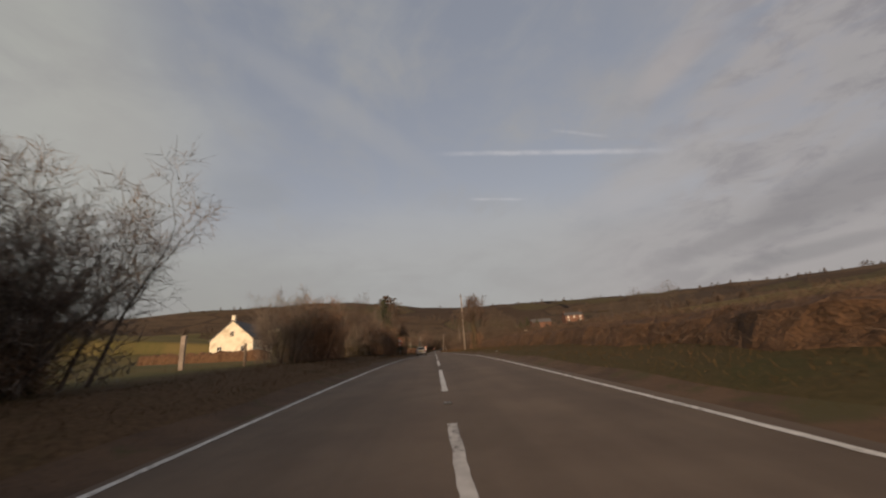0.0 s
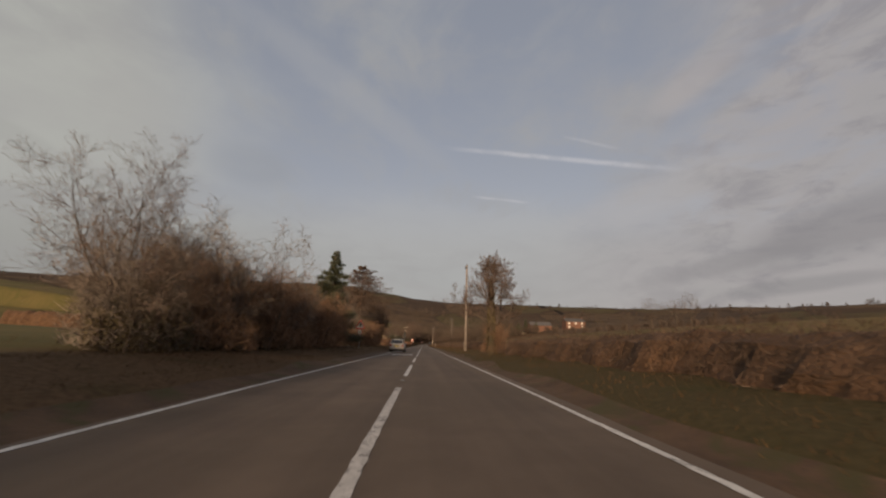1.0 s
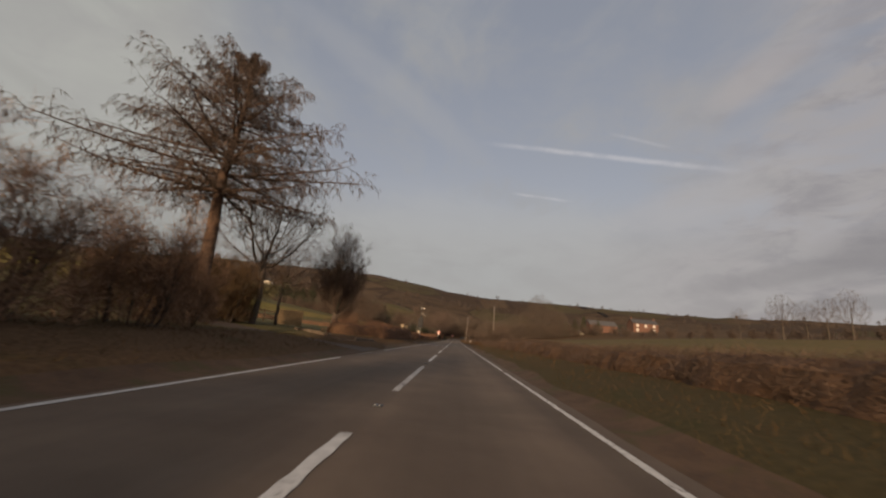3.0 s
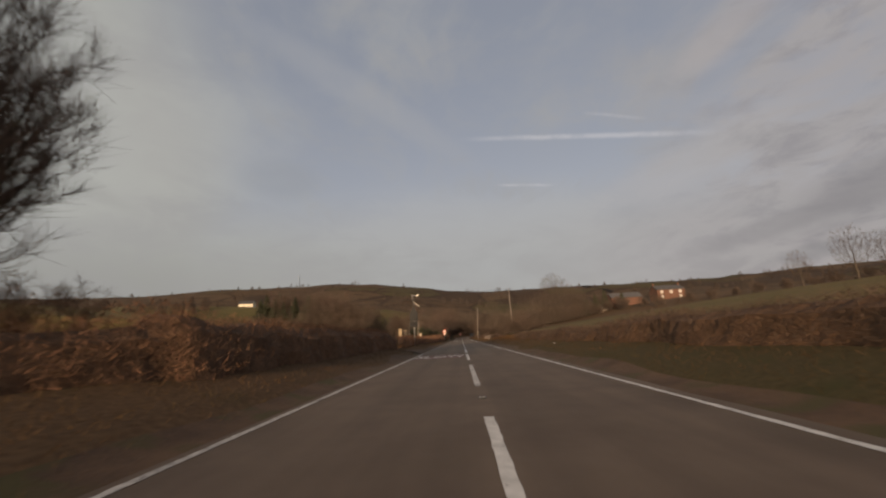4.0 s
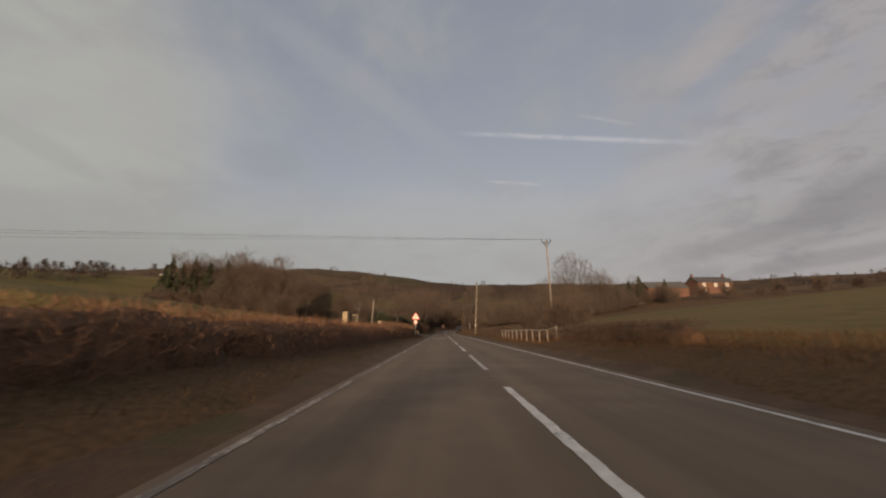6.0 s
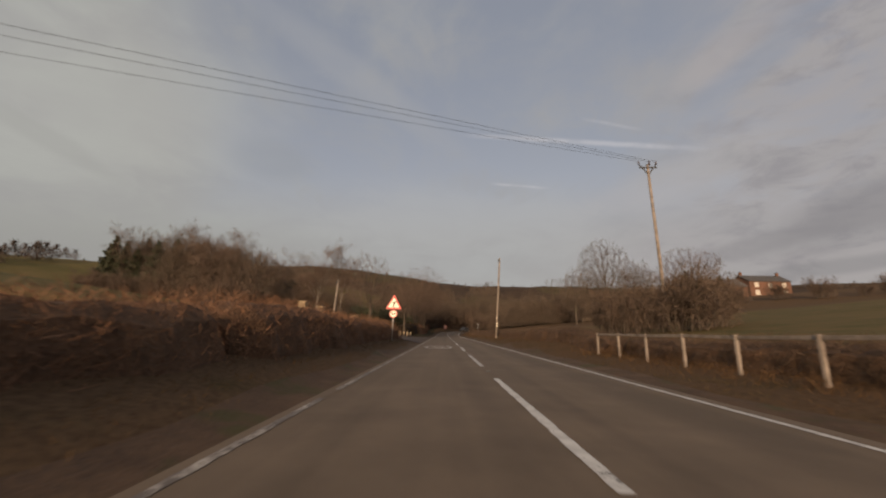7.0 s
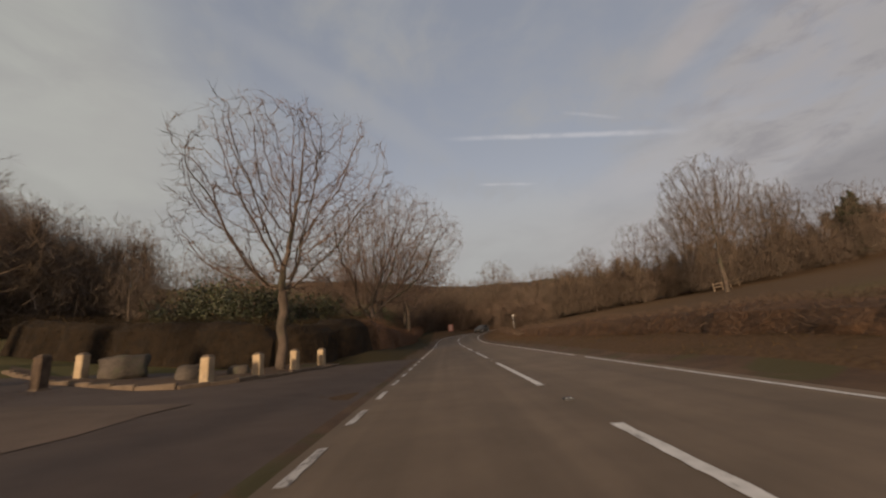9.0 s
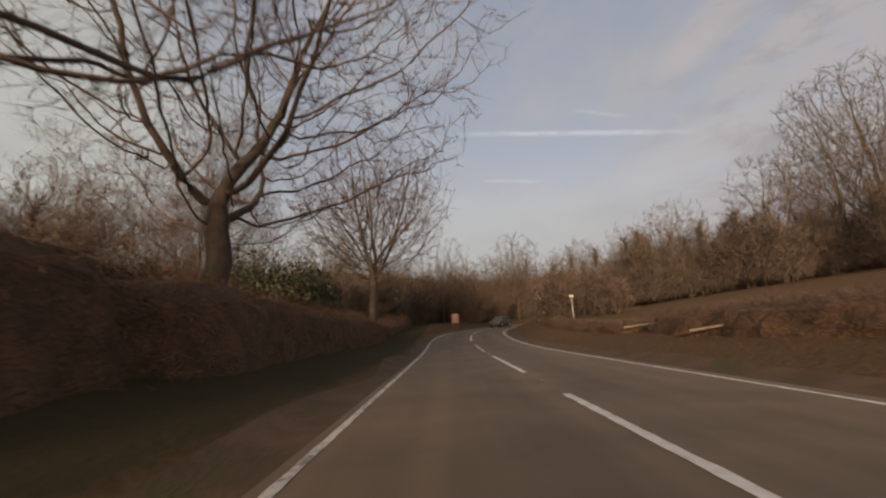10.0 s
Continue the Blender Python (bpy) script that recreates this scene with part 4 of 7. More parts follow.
def strip(name, edge_a, edge_b, ys, lift, mat, parent=None, thick=0.0, label="", jag=0.0, seed=0):
    """A ribbon along the road between two offsets, following its bend and rise."""
    rng = random.Random(seed)
    verts, faces = [], []
    for y in ys:
        for e in (edge_a, edge_b):
            off = e(y) if callable(e) else e
            verts.append((road_x(y) + off + rng.uniform(-jag, jag), y, road_z(y) + lift))
    for i in range(len(ys) - 1):
        faces.append((2 * i, 2 * i + 1, 2 * i + 3, 2 * i + 2))
    if thick:
        n = len(verts)
        verts += [(x, y, z - thick) for x, y, z in verts]
        for i in range(len(ys) - 1):
            a = 2 * i
            faces += [(a, a + 2, a + 2 + n, a + n), (a + 3, a + 1, a + 1 + n, a + 3 + n)]
        k = 2 * (len(ys) - 1)
        faces += [(0, n, n + 1, 1), (k, k + 1, k + 1 + n, k + n)]
    return raw(name, verts, faces, mat, parent, label)


def span_y(a, b, d):
    n = max(2, int(round((b - a) / d)) + 1)
    return [a + (b - a) * i / (n - 1) for i in range(n)]


def road_left(y):
    return -3.22 + 0.08 * noise.noise((0, y * 0.4, 1))


def road_right(y):
    return 3.10 + 0.08 * noise.noise((5, y * 0.4, 2))


road = strip("road", road_left, road_right, span_y(127, 500, 1.0), 0.0, ASPHALT, thick=0.1)
tagged(road, "worn grey-brown asphalt two-lane country road", "road", kind="structure")
# first stretch, up to y = 127, in a darker asphalt colour
first_road = strip("road", road_left, road_right, span_y(-90, 127, 1.0), 0.0, FIRST_ASPHALT, thick=0.1)
tagged(first_road, "darker first stretch of asphalt two-lane country road", "road", kind="structure")

# muddy margin between asphalt and grass
for side, name in ((-1, "verge_edge"), (1, "verge_edge")):
    verts, faces = [], []
    ys = span_y(-60, 320, 1.0)
    for y in ys:
        if side < 0 and (91 < y < 99 or 209 < y < 246):
            w = 0.12
        else:
            w = 0.55 + 0.4 * noise.noise((side * 7, y * 0.22, 4))
        for k, o in enumerate((3.00, 3.16, 3.16 + w * 0.5, 3.16 + w)):
            x = road_x(y) + side * o
            z = road_z(y) + (-0.02 if k == 0 else 0.012) if k < 2 else max(land(x, y) + 0.02, road_z(y) + 0.015)
            verts.append((x, y, z))
    for i in range(len(ys) - 1):
        for k in range(3):
            a = 4 * i + k
            faces.append((a, a + 1, a + 5, a + 4))
    tagged(raw(name, verts, faces, DIRT, smooth_shade=True), "muddy strip with leaf litter along the asphalt edge", "verge", kind="structure")


def mark(name, x, y0, y1, width, mat, seed, jag=0.009):
    n = max(2, int((y1 - y0) / 0.16) + 1)
    return strip(name, x - width / 2, x + width / 2, span_y(y0, y1, (y1 - y0) / (n - 1)), 0.006, mat, road, jag=jag, seed=seed)


for k in range(-3, 40):
    mark("centre_line_mark", 0.0, 9 * k, 9 * k + 6, 0.125 if k > 2 else 0.115, PAINT if k % 3 else PAINT_OLD, 50 + k)
for k, (a, b) in enumerate(((-60, 87.5), (90.0, 92.6), (95.5, 127.3), (128.6, 130.4), (131.3, 132.3), (133.3, 134.2), (135.0, 160.0), (160.6, 183.2), (184.0, 196.5), (197.4, 209.0), (246.2, 420))):
    mark("edge_line", -2.93, a, b, 0.095, PAINT if k == 0 else PAINT_OLD if k in (2, 10) else PAINT_FAINT, 200 + k)
y = 210.0
while y < 246:
    mark("edge_line_dash", -2.93, y, y + 1.0, 0.10, PAINT_OLD, int(y * 7))
    y += 2.0
for k, (a, b) in enumerate(((-60, 65.6), (66.3, 67.2), (67.9, 87.9), (88.6, 128.0), (128.7, 239.5), (240.5, 420))):
    mark("edge_line", 2.79, a, b, 0.095, PAINT, 300 + k)


def cats_eye(y):
    ob = thing("road_stud", 0, y, road_z(y), label="small cast-iron reflective stud in the road", category="road stud", group="road studs")
    part("housing", box(bmesh.new(), 0.13, 0.16, 0.016, bevel=0.006), DARK_METAL, ob)
    for dx in (-0.03, 0.03):
        part("reflector", box(bmesh.new(), 0.025, 0.05, 0.012, pose(dx, -0.03, 0.014)), STEEL, ob)
    return ob


for k in range(-1, 32):
    cats_eye(9 * k + 7.5)


def roundel(x, y, wide, long_, mat, seed, digits):
    """Speed roundel painted on the lane: an oval ring with a number in it."""
    ob = thing("road_roundel", x, y, 0.007, label="white painted speed roundel with the number on asphalt", category="road marking", group="speed roundels")
    bm = bmesh.new()
    rng = random.Random(seed)
    n = 48
    inner, outer = [], []
    for i in range(n):
        a = 2 * math.pi * i / n
        # slightly squared oval
        c, s = math.cos(a), math.sin(a)
        q = (abs(c) ** 2.6 + abs(s) ** 2.6) ** (-1 / 2.6)
        jag = 1 + rng.uniform(-0.012, 0.012)
        outer.append(bm.verts.new((c * q * wide / 2 * jag, s * q * long_ / 2 * jag, 0)))
        inner.append(bm.verts.new((c * q * (wide / 2 - 0.17), s * q * (long_ / 2 - 0.40), 0)))
    for i in range(n):
        j = (i + 1) % n
        bm.faces.new((outer[i], outer[j], inner[j], inner[i]))
    part("ring", bm, mat, ob, flat=True)
    mesh = lettering(digits, 1.0)
    mesh.transform(Matrix.Diagonal((0.88, 2.35, 1, 1)))
    link_mesh("number", mesh, mat, ob)
    return ob


roundel(-1.32, 58.7, 1.75, 4.1, PAINT, 3, "50")
roundel(-1.48, 203.1, 1.80, 4.1, PAINT_OLD, 4, "50")

slow = thing("road_lettering", -1.46, 121.15, 0.011, label="white SLOW lettering on a worn red patch of road", category="road marking")
mesh = lettering("SLOW", 1.0, -0.003)
mesh.transform(Matrix.Diagonal((0.93, 3.55, 1, 1)))
link_mesh("word", mesh, PAINT, slow)
bm = bmesh.new()
pts = [(-1.25 + 2.5 * i / 12, -1.95 - 0.12 * math.sin(i * 2.1)) for i in range(13)] + [(1.25 - 2.5 * i / 12, 1.9 + 0.15 * math.sin(i * 1.7)) for i in range(13)]
bm.faces.new([bm.verts.new((px, py, -0.006)) for px, py in pts])
part("red_patch", bm, RED_SURFACE, slow, "faded red surfacing", flat=True)

# side-road mouth on the left
verts, faces = [], []
for i, y in enumerate(span_y(209, 247, 1.0)):
    reach = 3.1 + 13.5 * smooth(210, 218, y) * smooth(247, 236.5, y)
    for k in range(9):
        x = -3.1 - (reach - 3.1) * k / 8
        verts.append((x, y, land(x, y) + 0.03 - (0.035 if k == 0 else 0)))
for i in range(len(verts) // 9 - 1):
    for k in range(8):
        a = 9 * i + k
        faces.append((a, a + 1, a + 10, a + 9))
tagged(raw("side_road", verts, faces, DARK_ASPHALT, smooth_shade=True), "darker asphalt mouth of a joining side road", "road", kind="structure")
verts, faces = [], []
for i, t in enumerate(span_y(0, 1, 0.05)):
    y = 214 + 20 * t
    for k in range(7):
        x = -6.2 - 0.4 * math.sin(t * 3.1) - (12 + 8 * t) * k / 6
        verts.append((x, y, land(x, y) + 0.04))
for i in range(len(verts) // 7 - 1):
    for k in range(6):
        a = 7 * i + k
        faces.append((a, a + 1, a + 8, a + 7))
tagged(raw("forecourt", verts, faces, GRAVEL, smooth_shade=True), "pale gravelled apron before stone gate pillars", "pavement", kind="structure")
# raised pavement with its kerb, where the bollards stand
outline = [(-16.5, 240.0), (-12.2, 237.4), (-9.0, 236.2), (-8.1, 236.3), (-7.4, 237.6), (-6.9, 240.0), (-6.3, 243.5)]
verts, faces = [], []
for x, y in outline:
    dx = 6.0
    verts += [(x, y, land(x, y) + 0.0), (x, y, land(x, y) + 0.09), (x - 0.05, y + 0.16, land(x, y) + 0.10), (x - dx * 0.3, y + 1.8, land(x - 1.8, y + 1.8) + 0.08)]
for i in range(len(outline) - 1):
    for k in range(3):
        a = 4 * i + k
        faces.append((a, a + 4, a + 5, a + 1))
tagged(raw("pavement", verts, faces, DIRT), "raised dull pavement with a stone kerb", "pavement", kind="structure")
for (xa, ya), (xb, yb) in zip(outline, outline[1:]):
    n = max(1, round(math.hypot(xb - xa, yb - ya) / 0.9))
    for i in range(n):
        p, q = Vector((xa + (xb - xa) * i / n, ya + (yb - ya) * i / n, 0)), Vector((xa + (xb - xa) * (i + 1) / n, ya + (yb - ya) * (i + 1) / n, 0))
        mid = (p + q) / 2
        ang = math.degrees(math.atan2(q.y - p.y, q.x - p.x))
        k = part("kerb_stone", box(bmesh.new(), (q - p).length - 0.015, 0.14, 0.24, bevel=0.02), KERB, None, flat=True)
        k.matrix_world = pose(mid.x, mid.y, land(mid.x, mid.y) - 0.11, 0, 0, ang)
        tagged(k, "pale stone kerb block edging the pavement", "kerb", "kerb stones", "structure")

near_corner = [(-7.3, 213.2), (-6.5, 216.0), (-6.2, 219.0), (-6.4, 221.6), (-7.0, 224.6), (-8.4, 227.4), (-10.8, 229.6)]
for (xa, ya), (xb, yb) in zip(near_corner, near_corner[1:]):
    n = max(1, round(math.hypot(xb - xa, yb - ya) / 0.9))
    for i in range(n):
        mx, my = xa + (xb - xa) * (i + 0.5) / n, ya + (yb - ya) * (i + 0.5) / n
        k = part("kerb_stone", box(bmesh.new(), math.hypot(xb - xa, yb - ya) / n - 0.015, 0.13, 0.24, bevel=0.02), KERB, None, flat=True)
        k.matrix_world = pose(mx, my, land(mx, my) - 0.10, 0, 0, math.degrees(math.atan2(yb - ya, xb - xa)))
        tagged(k, "stone kerb block rounding the corner of the side road", "kerb", "corner kerb", "structure")

# driveway on the left with its dropped kerb
verts, faces = [], []
for y in span_y(91.5, 96.4, 0.7):
    for k in range(7):
        x = -3.1 - 11 * k / 6
        verts.append((x, y + (1.5 * k / 6), land(x, y) + 0.035 - (0.04 if k == 0 else 0)))
for i in range(len(verts) // 7 - 1):
    for k in range(6):
        a = 7 * i + k
        faces.append((a, a + 1, a + 8, a + 7))
tagged(raw("driveway", verts, faces, DARK_ASPHALT, smooth_shade=True), "dark asphalt driveway joining the road", "driveway", kind="structure")
corner = [(-9.6, 99.0), (-5.7, 96.3), (-5.0, 97.0), (-4.4, 99.4)]
for (xa, ya), (xb, yb) in zip(corner, corner[1:]):
    n = max(1, round(math.hypot(xb - xa, yb - ya) / 0.9))
    for i in range(n):
        mx, my = xa + (xb - xa) * (i + 0.5) / n, ya + (yb - ya) * (i + 0.5) / n
        k = part("kerb_stone", box(bmesh.new(), math.hypot(xb - xa, yb - ya) / n - 0.015, 0.12, 0.22, bevel=0.02), KERB, None, flat=True)
        k.matrix_world = pose(mx, my, land(mx, my) - 0.09, 0, 0, math.degrees(math.atan2(yb - ya, xb - xa)))
        tagged(k, "pale stone kerb block beside the driveway", "kerb", "driveway kerb", "structure")

# earth lay-by before the field gate
verts, faces = [], []
for y in span_y(126.5, 136.5, 0.8):
    w = smooth(126.5, 129.5, y) * smooth(136.5, 134, y)
    for k in range(6):
        x = -3.1 - 4.6 * w * k / 5
        verts.append((x, y, max(land(x, y), 0) + 0.03 - (0.035 if k == 0 else 0)))
for i in range(len(verts) // 6 - 1):
    for k in range(5):
        a = 6 * i + k
        faces.append((a, a + 1, a + 7, a + 6))
tagged(raw("gateway", verts, faces, DIRT, smooth_shade=True), "bare muddy earth before a field gate", "gateway", kind="structure")

# ---- signs and poles ----


def arc(r, n, a0=0.0, a1=360.0):
    return [(r * math.cos(radians(a0 + (a1 - a0) * i / n)), r * math.sin(radians(a0 + (a1 - a0) * i / n))) for i in range(n if a1 - a0 >= 360 else n + 1)]


def rounded_triangle(w, hgt, r):
    pts = []
    for cx, cz, mid in ((-w / 2 + r * 1.7, r, 210), (w / 2 - r * 1.7, r, 330), (0, hgt - 2 * r, 90)):
        pts += [(cx + r * math.cos(radians(mid + a)), cz + r * math.sin(radians(mid + a))) for a in (-60, -30, 0, 30, 60)]
    return pts


def warning_sign(x, y, z, foot, size, symbol, label, turn=0.0, lean=0.0):
    """Triangle over a small speed disc on a grey post."""
    ob = thing("road_sign", x, y, foot, turn, label, "road sign", "warning signs")
    ob.matrix_world = pose(x, y, foot, 0, lean, turn)
    top = z - foot
    bm = rod(bmesh.new(), (0, 0, -0.3), (0, 0, top - 0.08), 0.042, sides=12)
    part("post", bm, STEEL, ob, "grey steel post")
    hgt = size * 0.88
    base = top - hgt
    tri = part("triangle", prism(bmesh.new(), [(px, pz + base) for px, pz in rounded_triangle(size, hgt, 0.055)], 0.012, Matrix.Translation((0, -0.062, 0))), SIGN_RED, ob, "red-bordered warning triangle", flat=True)
    k = 0.70
    part("face", prism(bmesh.new(), [(px * k, pz * k + base + hgt * 0.115) for px, pz in rounded_triangle(size, hgt, 0.05)], 0.005, Matrix.Translation((0, -0.068, 0))), SIGN_WHITE, tri, "cream reflective face", flat=True)
    for outline in symbol:
        part("symbol", prism(bmesh.new(), [(px * size, pz * size + base) for px, pz in outline], 0.004, Matrix.Translation((0, -0.073, 0))), SIGN_BLACK, tri, "black symbol", flat=True)
    r = size * 0.24
    disc = part("disc", prism(bmesh.new(), [(px, pz + base - r - 0.05) for px, pz in arc(r, 28)], 0.012, Matrix.Translation((0, -0.062, 0))), SIGN_RED, ob, "red-ringed speed disc", flat=True)
    part("disc_face", prism(bmesh.new(), [(px, pz + base - r - 0.05) for px, pz in arc(r * 0.80, 28)], 0.005, Matrix.Translation((0, -0.068, 0))), SIGN_WHITE, disc, flat=True)
    mesh = lettering("50", r * 1.15)
    mesh.transform(Matrix.Translation((0, -0.072, base - r - 0.05)) @ Euler((radians(90), 0, 0)).to_matrix().to_4x4())
    link_mesh("number", mesh, SIGN_BLACK, disc)
    for zz in (base + 0.12, base + hgt * 0.55, base - r):
        part("clip", box(bmesh.new(), 0.11, 0.10, 0.035, pose(0, 0, zz)), STEEL, ob, flat=True)
    return ob


JUNCTION = [[(-0.045, 0.14), (0.045, 0.14), (0.045, 0.58), (0.0, 0.62), (-0.045, 0.58)], [(0.03, 0.34), (0.17, 0.34), (0.17, 0.42), (0.03, 0.42)]]
BEND = [[(-0.045, 0.13), (0.035, 0.13), (0.035, 0.38), (-0.045, 0.38)], [(-0.05, 0.36), (0.04, 0.33), (0.20, 0.45), (0.17, 0.52)], [(-0.10, 0.44), (-0.07, 0.47), (0.0, 0.40), (-0.04, 0.36)]]
warning_sign(-5.3, 59.5, 2.98, 0.45, 0.94, JUNCTION, "side-road warning triangle over a speed disc on grey post", turn=-4, lean=0)
warning_sign(-4.74, 204.05, 3.53, 0.30, 1.16, BEND, "bend warning triangle over a speed disc on grey post", turn=-3, lean=1)


def speed_indicator(x, y):
    """Radar speed sign seen dark, with a solar panel and a small wind turbine."""
    z = land(x, y)
    ob = thing("speed_indicator_sign", x, y, z, label="dark unlit vehicle-activated sign with solar panel and small turbine", category="road sign")
    part("post", rod(bmesh.new(), (0, 0, -0.3), (0, 0, 4.15), 0.075, sides=14), STEEL, ob, "pale grey steel post")
    part("upper_cabinet", prism(bmesh.new(), [(-0.44, 2.55), (0.42, 2.55), (0.42, 3.55), (0.26, 3.62), (0.10, 4.08), (-0.02, 4.12), (-0.44, 3.28)], 0.16, Matrix.Translation((0, -0.25, 0))), CABINET_GREY, ob, "dark grey sign cabinet", flat=True)
    part("lower_cabinet", prism(bmesh.new(), [(-0.44, 1.92), (0.36, 1.92), (0.37, 2.50), (-0.44, 2.50)], 0.15, Matrix.Translation((0, -0.24, 0))), CABINET_GREY, ob, "dark grey text panel", flat=True)
    part("mast", rod(bmesh.new(), (-0.05, 0, 4.1), (-0.05, 0, 5.35), 0.03, sides=10), DARK_METAL, ob)
    panel = part("solar_panel", box(bmesh.new(), 0.95, 0.62, 0.035, pose(0.30, 0.0, 4.32, 0, 44, 0), bevel=0.008), SIGN_WHITE, ob, "white-framed solar panel, tilted", flat=True)
    part("cells", box(bmesh.new(), 0.88, 0.56, 0.006, pose(0.325, 0.0, 4.345, 0, 44, 0)), SOLAR, panel, flat=True)
    part("bracket", rod(bmesh.new(), (-0.05, 0, 4.45), (0.28, 0, 4.30), 0.022), STEEL, ob)
    turbine = part("turbine_body", rod(bmesh.new(), (-0.16, 0, 5.28), (0.22, 0, 5.30), 0.05, 0.025, 10), STEEL, ob, "small wind turbine")
    part("tail_vane", prism(bmesh.new(), [(0.20, 5.27), (0.40, 5.20), (0.52, 5.24), (0.56, 5.46), (0.42, 5.42), (0.30, 5.32)], 0.012), SIGN_WHITE, turbine, "white tail vane", flat=True)
    for a in (90, 210, 330):
        m = Matrix.Translation((-0.17, 0, 5.28)) @ Euler((radians(a), 0, 0)).to_matrix().to_4x4()
        part("blade", box(bmesh.new(), 0.012, 0.05, 0.34, m @ pose(0, 0, 0.02, 0, 0, 25)), SIGN_WHITE, turbine, flat=True)
    return ob


speed_indicator(-5.30, 141.4)

board = thing("bend_board", -0.6, 299.0, land(-0.6, 299.0), label="weathered red and white board on dark posts outside the bend", category="sign")
plate = part("plate", box(bmesh.new(), 0.95, 0.04, 1.25, pose(0, -0.05, 0.55), bevel=0.012), FADED_RED, board, "faded red backing plate", flat=True)
part("face", box(bmesh.new(), 0.62, 0.02, 1.0, pose(0, -0.075, 0.70), bevel=0.006), FADED_PINK, plate, "pale pink weathered face", flat=True)
for px in (-0.34, 0.34):
    part("post", box(bmesh.new(), 0.09, 0.07, 2.0, pose(px, 0.015, -0.3)), DARK_WOOD, board, flat=True)
marker = thing("marker_post", 8.3, 282.0, land(8.3, 282.0), label="slim grey post with a small white head", category="post")
part("post", rod(bmesh.new(), (0, 0, -0.2), (0, 0, 2.1), 0.04, sides=10), STEEL, marker)
part("head", box(bmesh.new(), 0.34, 0.06, 0.20, pose(0, -0.05, 2.05), bevel=0.01), STEEL, marker, "small grey-white plate", flat=True)


def telegraph_pole(x, y, height, label, lean=(0, 0), arms=False, plates=False):
    z = land(x, y)
    ob = thing("utility_pole", x, y, z, label=label, category="pole", group="wooden poles")
    ob.matrix_world = pose(x, y, z, lean[0], lean[1], 0)
    bm = rod(bmesh.new(), (0, 0, -0.5), (0, 0, height), 0.125, 0.085, 14)
    part("pole", bm, POLE_WOOD, ob)
    part("cap", rod(bmesh.new(), (0, 0, height), (0, 0, height + 0.05), 0.115, 0.06, 14), DARK_METAL, ob)
    if arms:
        for s in (-1, 1):
            part("arm", rod(bmesh.new(), (0, -0.02, height - 0.75), (s * 0.62, -0.02, height + 0.02), 0.045, 0.04), DARK_METAL, ob)
            part("insulator", rod(bmesh.new(), (s * 0.62, -0.02, height + 0.0), (s * 0.62, -0.02, height + 0.26), 0.06, 0.05), CERAMIC, ob)
        part("crossarm", box(bmesh.new(), 1.25, 0.08, 0.09, pose(0, -0.05, height - 0.28)), DARK_METAL, ob, flat=True)
        part("insulator", rod(bmesh.new(), (0.14, -0.02, height - 0.05), (0.14, -0.02, height + 0.30), 0.06, 0.05), CERAMIC, ob)
    else:
        part("fitting", box(bmesh.new(), 0.16, 0.16, 0.30, pose(-0.10, -0.08, height - 0.45), bevel=0.02), DARK_METAL, ob, flat=True)
        part("conduit", rod(bmesh.new(), (0.14, -0.05, 0.2), (0.10, -0.04, height * 0.42), 0.022), PLASTIC_BLACK, ob)
    if plates:
        for zz, hh in ((1.35, 0.16), (1.62, 0.12), (2.25, 0.10)):
            part("plate", box(bmesh.new(), 0.15, 0.015, hh, pose(0, -0.165, zz)), SIGN_WHITE, ob, "small white notice plate", flat=True)
    return ob


telegraph_pole(4.82, 63.8, 9.0, "pale weathered wooden pole on the verge", lean=(0, 0.3))
telegraph_pole(13.65, 202.5, 11.8, "wooden power pole carrying three insulators", lean=(0, -1.2), arms=True)
telegraph_pole(-13.8, 220.4, 6.0, "leaning wooden pole behind the hedge", lean=(0, 3.5))
telegraph_pole(-46.0, 132.0, 6.5, "distant wooden pole in the field", lean=(0, -1))
telegraph_pole(5.0, 222.2, 9.5, "leaning pale wooden pole with notice plates", lean=(0, 3.3), plates=True)


def cable(a, b, sag, name="overhead_cable", label="dark overhead power cable"):
    c = bpy.data.curves.new(name, "CURVE")
    c.dimensions, c.bevel_depth, c.bevel_resolution = "3D", 0.008, 1
    s = c.splines.new("POLY")
    s.points.add(24)
    a, b = Vector(a), Vector(b)
    for i, p in enumerate(s.points):
        t = i / 24
        q = a.lerp(b, t)
        p.co = (q.x, q.y, q.z - sag * 4 * t * (1 - t), 1)
    ob = new(name, c)
    c.materials.append(WIRE)
    return tagged(ob, label, "cable", "power cables")


ZA = land(13.65, 202.5) + 11.8
for dx in (-0.62, 0.14, 0.62):
    cable((13.4 + dx, 202.48, ZA + 0.24), (-60 + dx * 0.9, 165.0 - dx * 2.6, 5.4), 0.2)


# ---- fences, gates, posts ----


def fence_post(x, y, height, label="weathered wooden fence post", r=0.07, mat=None, lean=(0, 0), group="fence posts"):
    z = land(x, y)
    bm = box(bmesh.new(), 2 * r, 2 * r, height + 0.3, pose(0, 0, -0.3), bevel=0.012)
    ob = part("fence_post", bm, mat or POST_WOOD, None, flat=True)
    ob.matrix_world = pose(x, y, z, lean[0], lean[1], 15)
    return tagged(ob, label, "post", group)


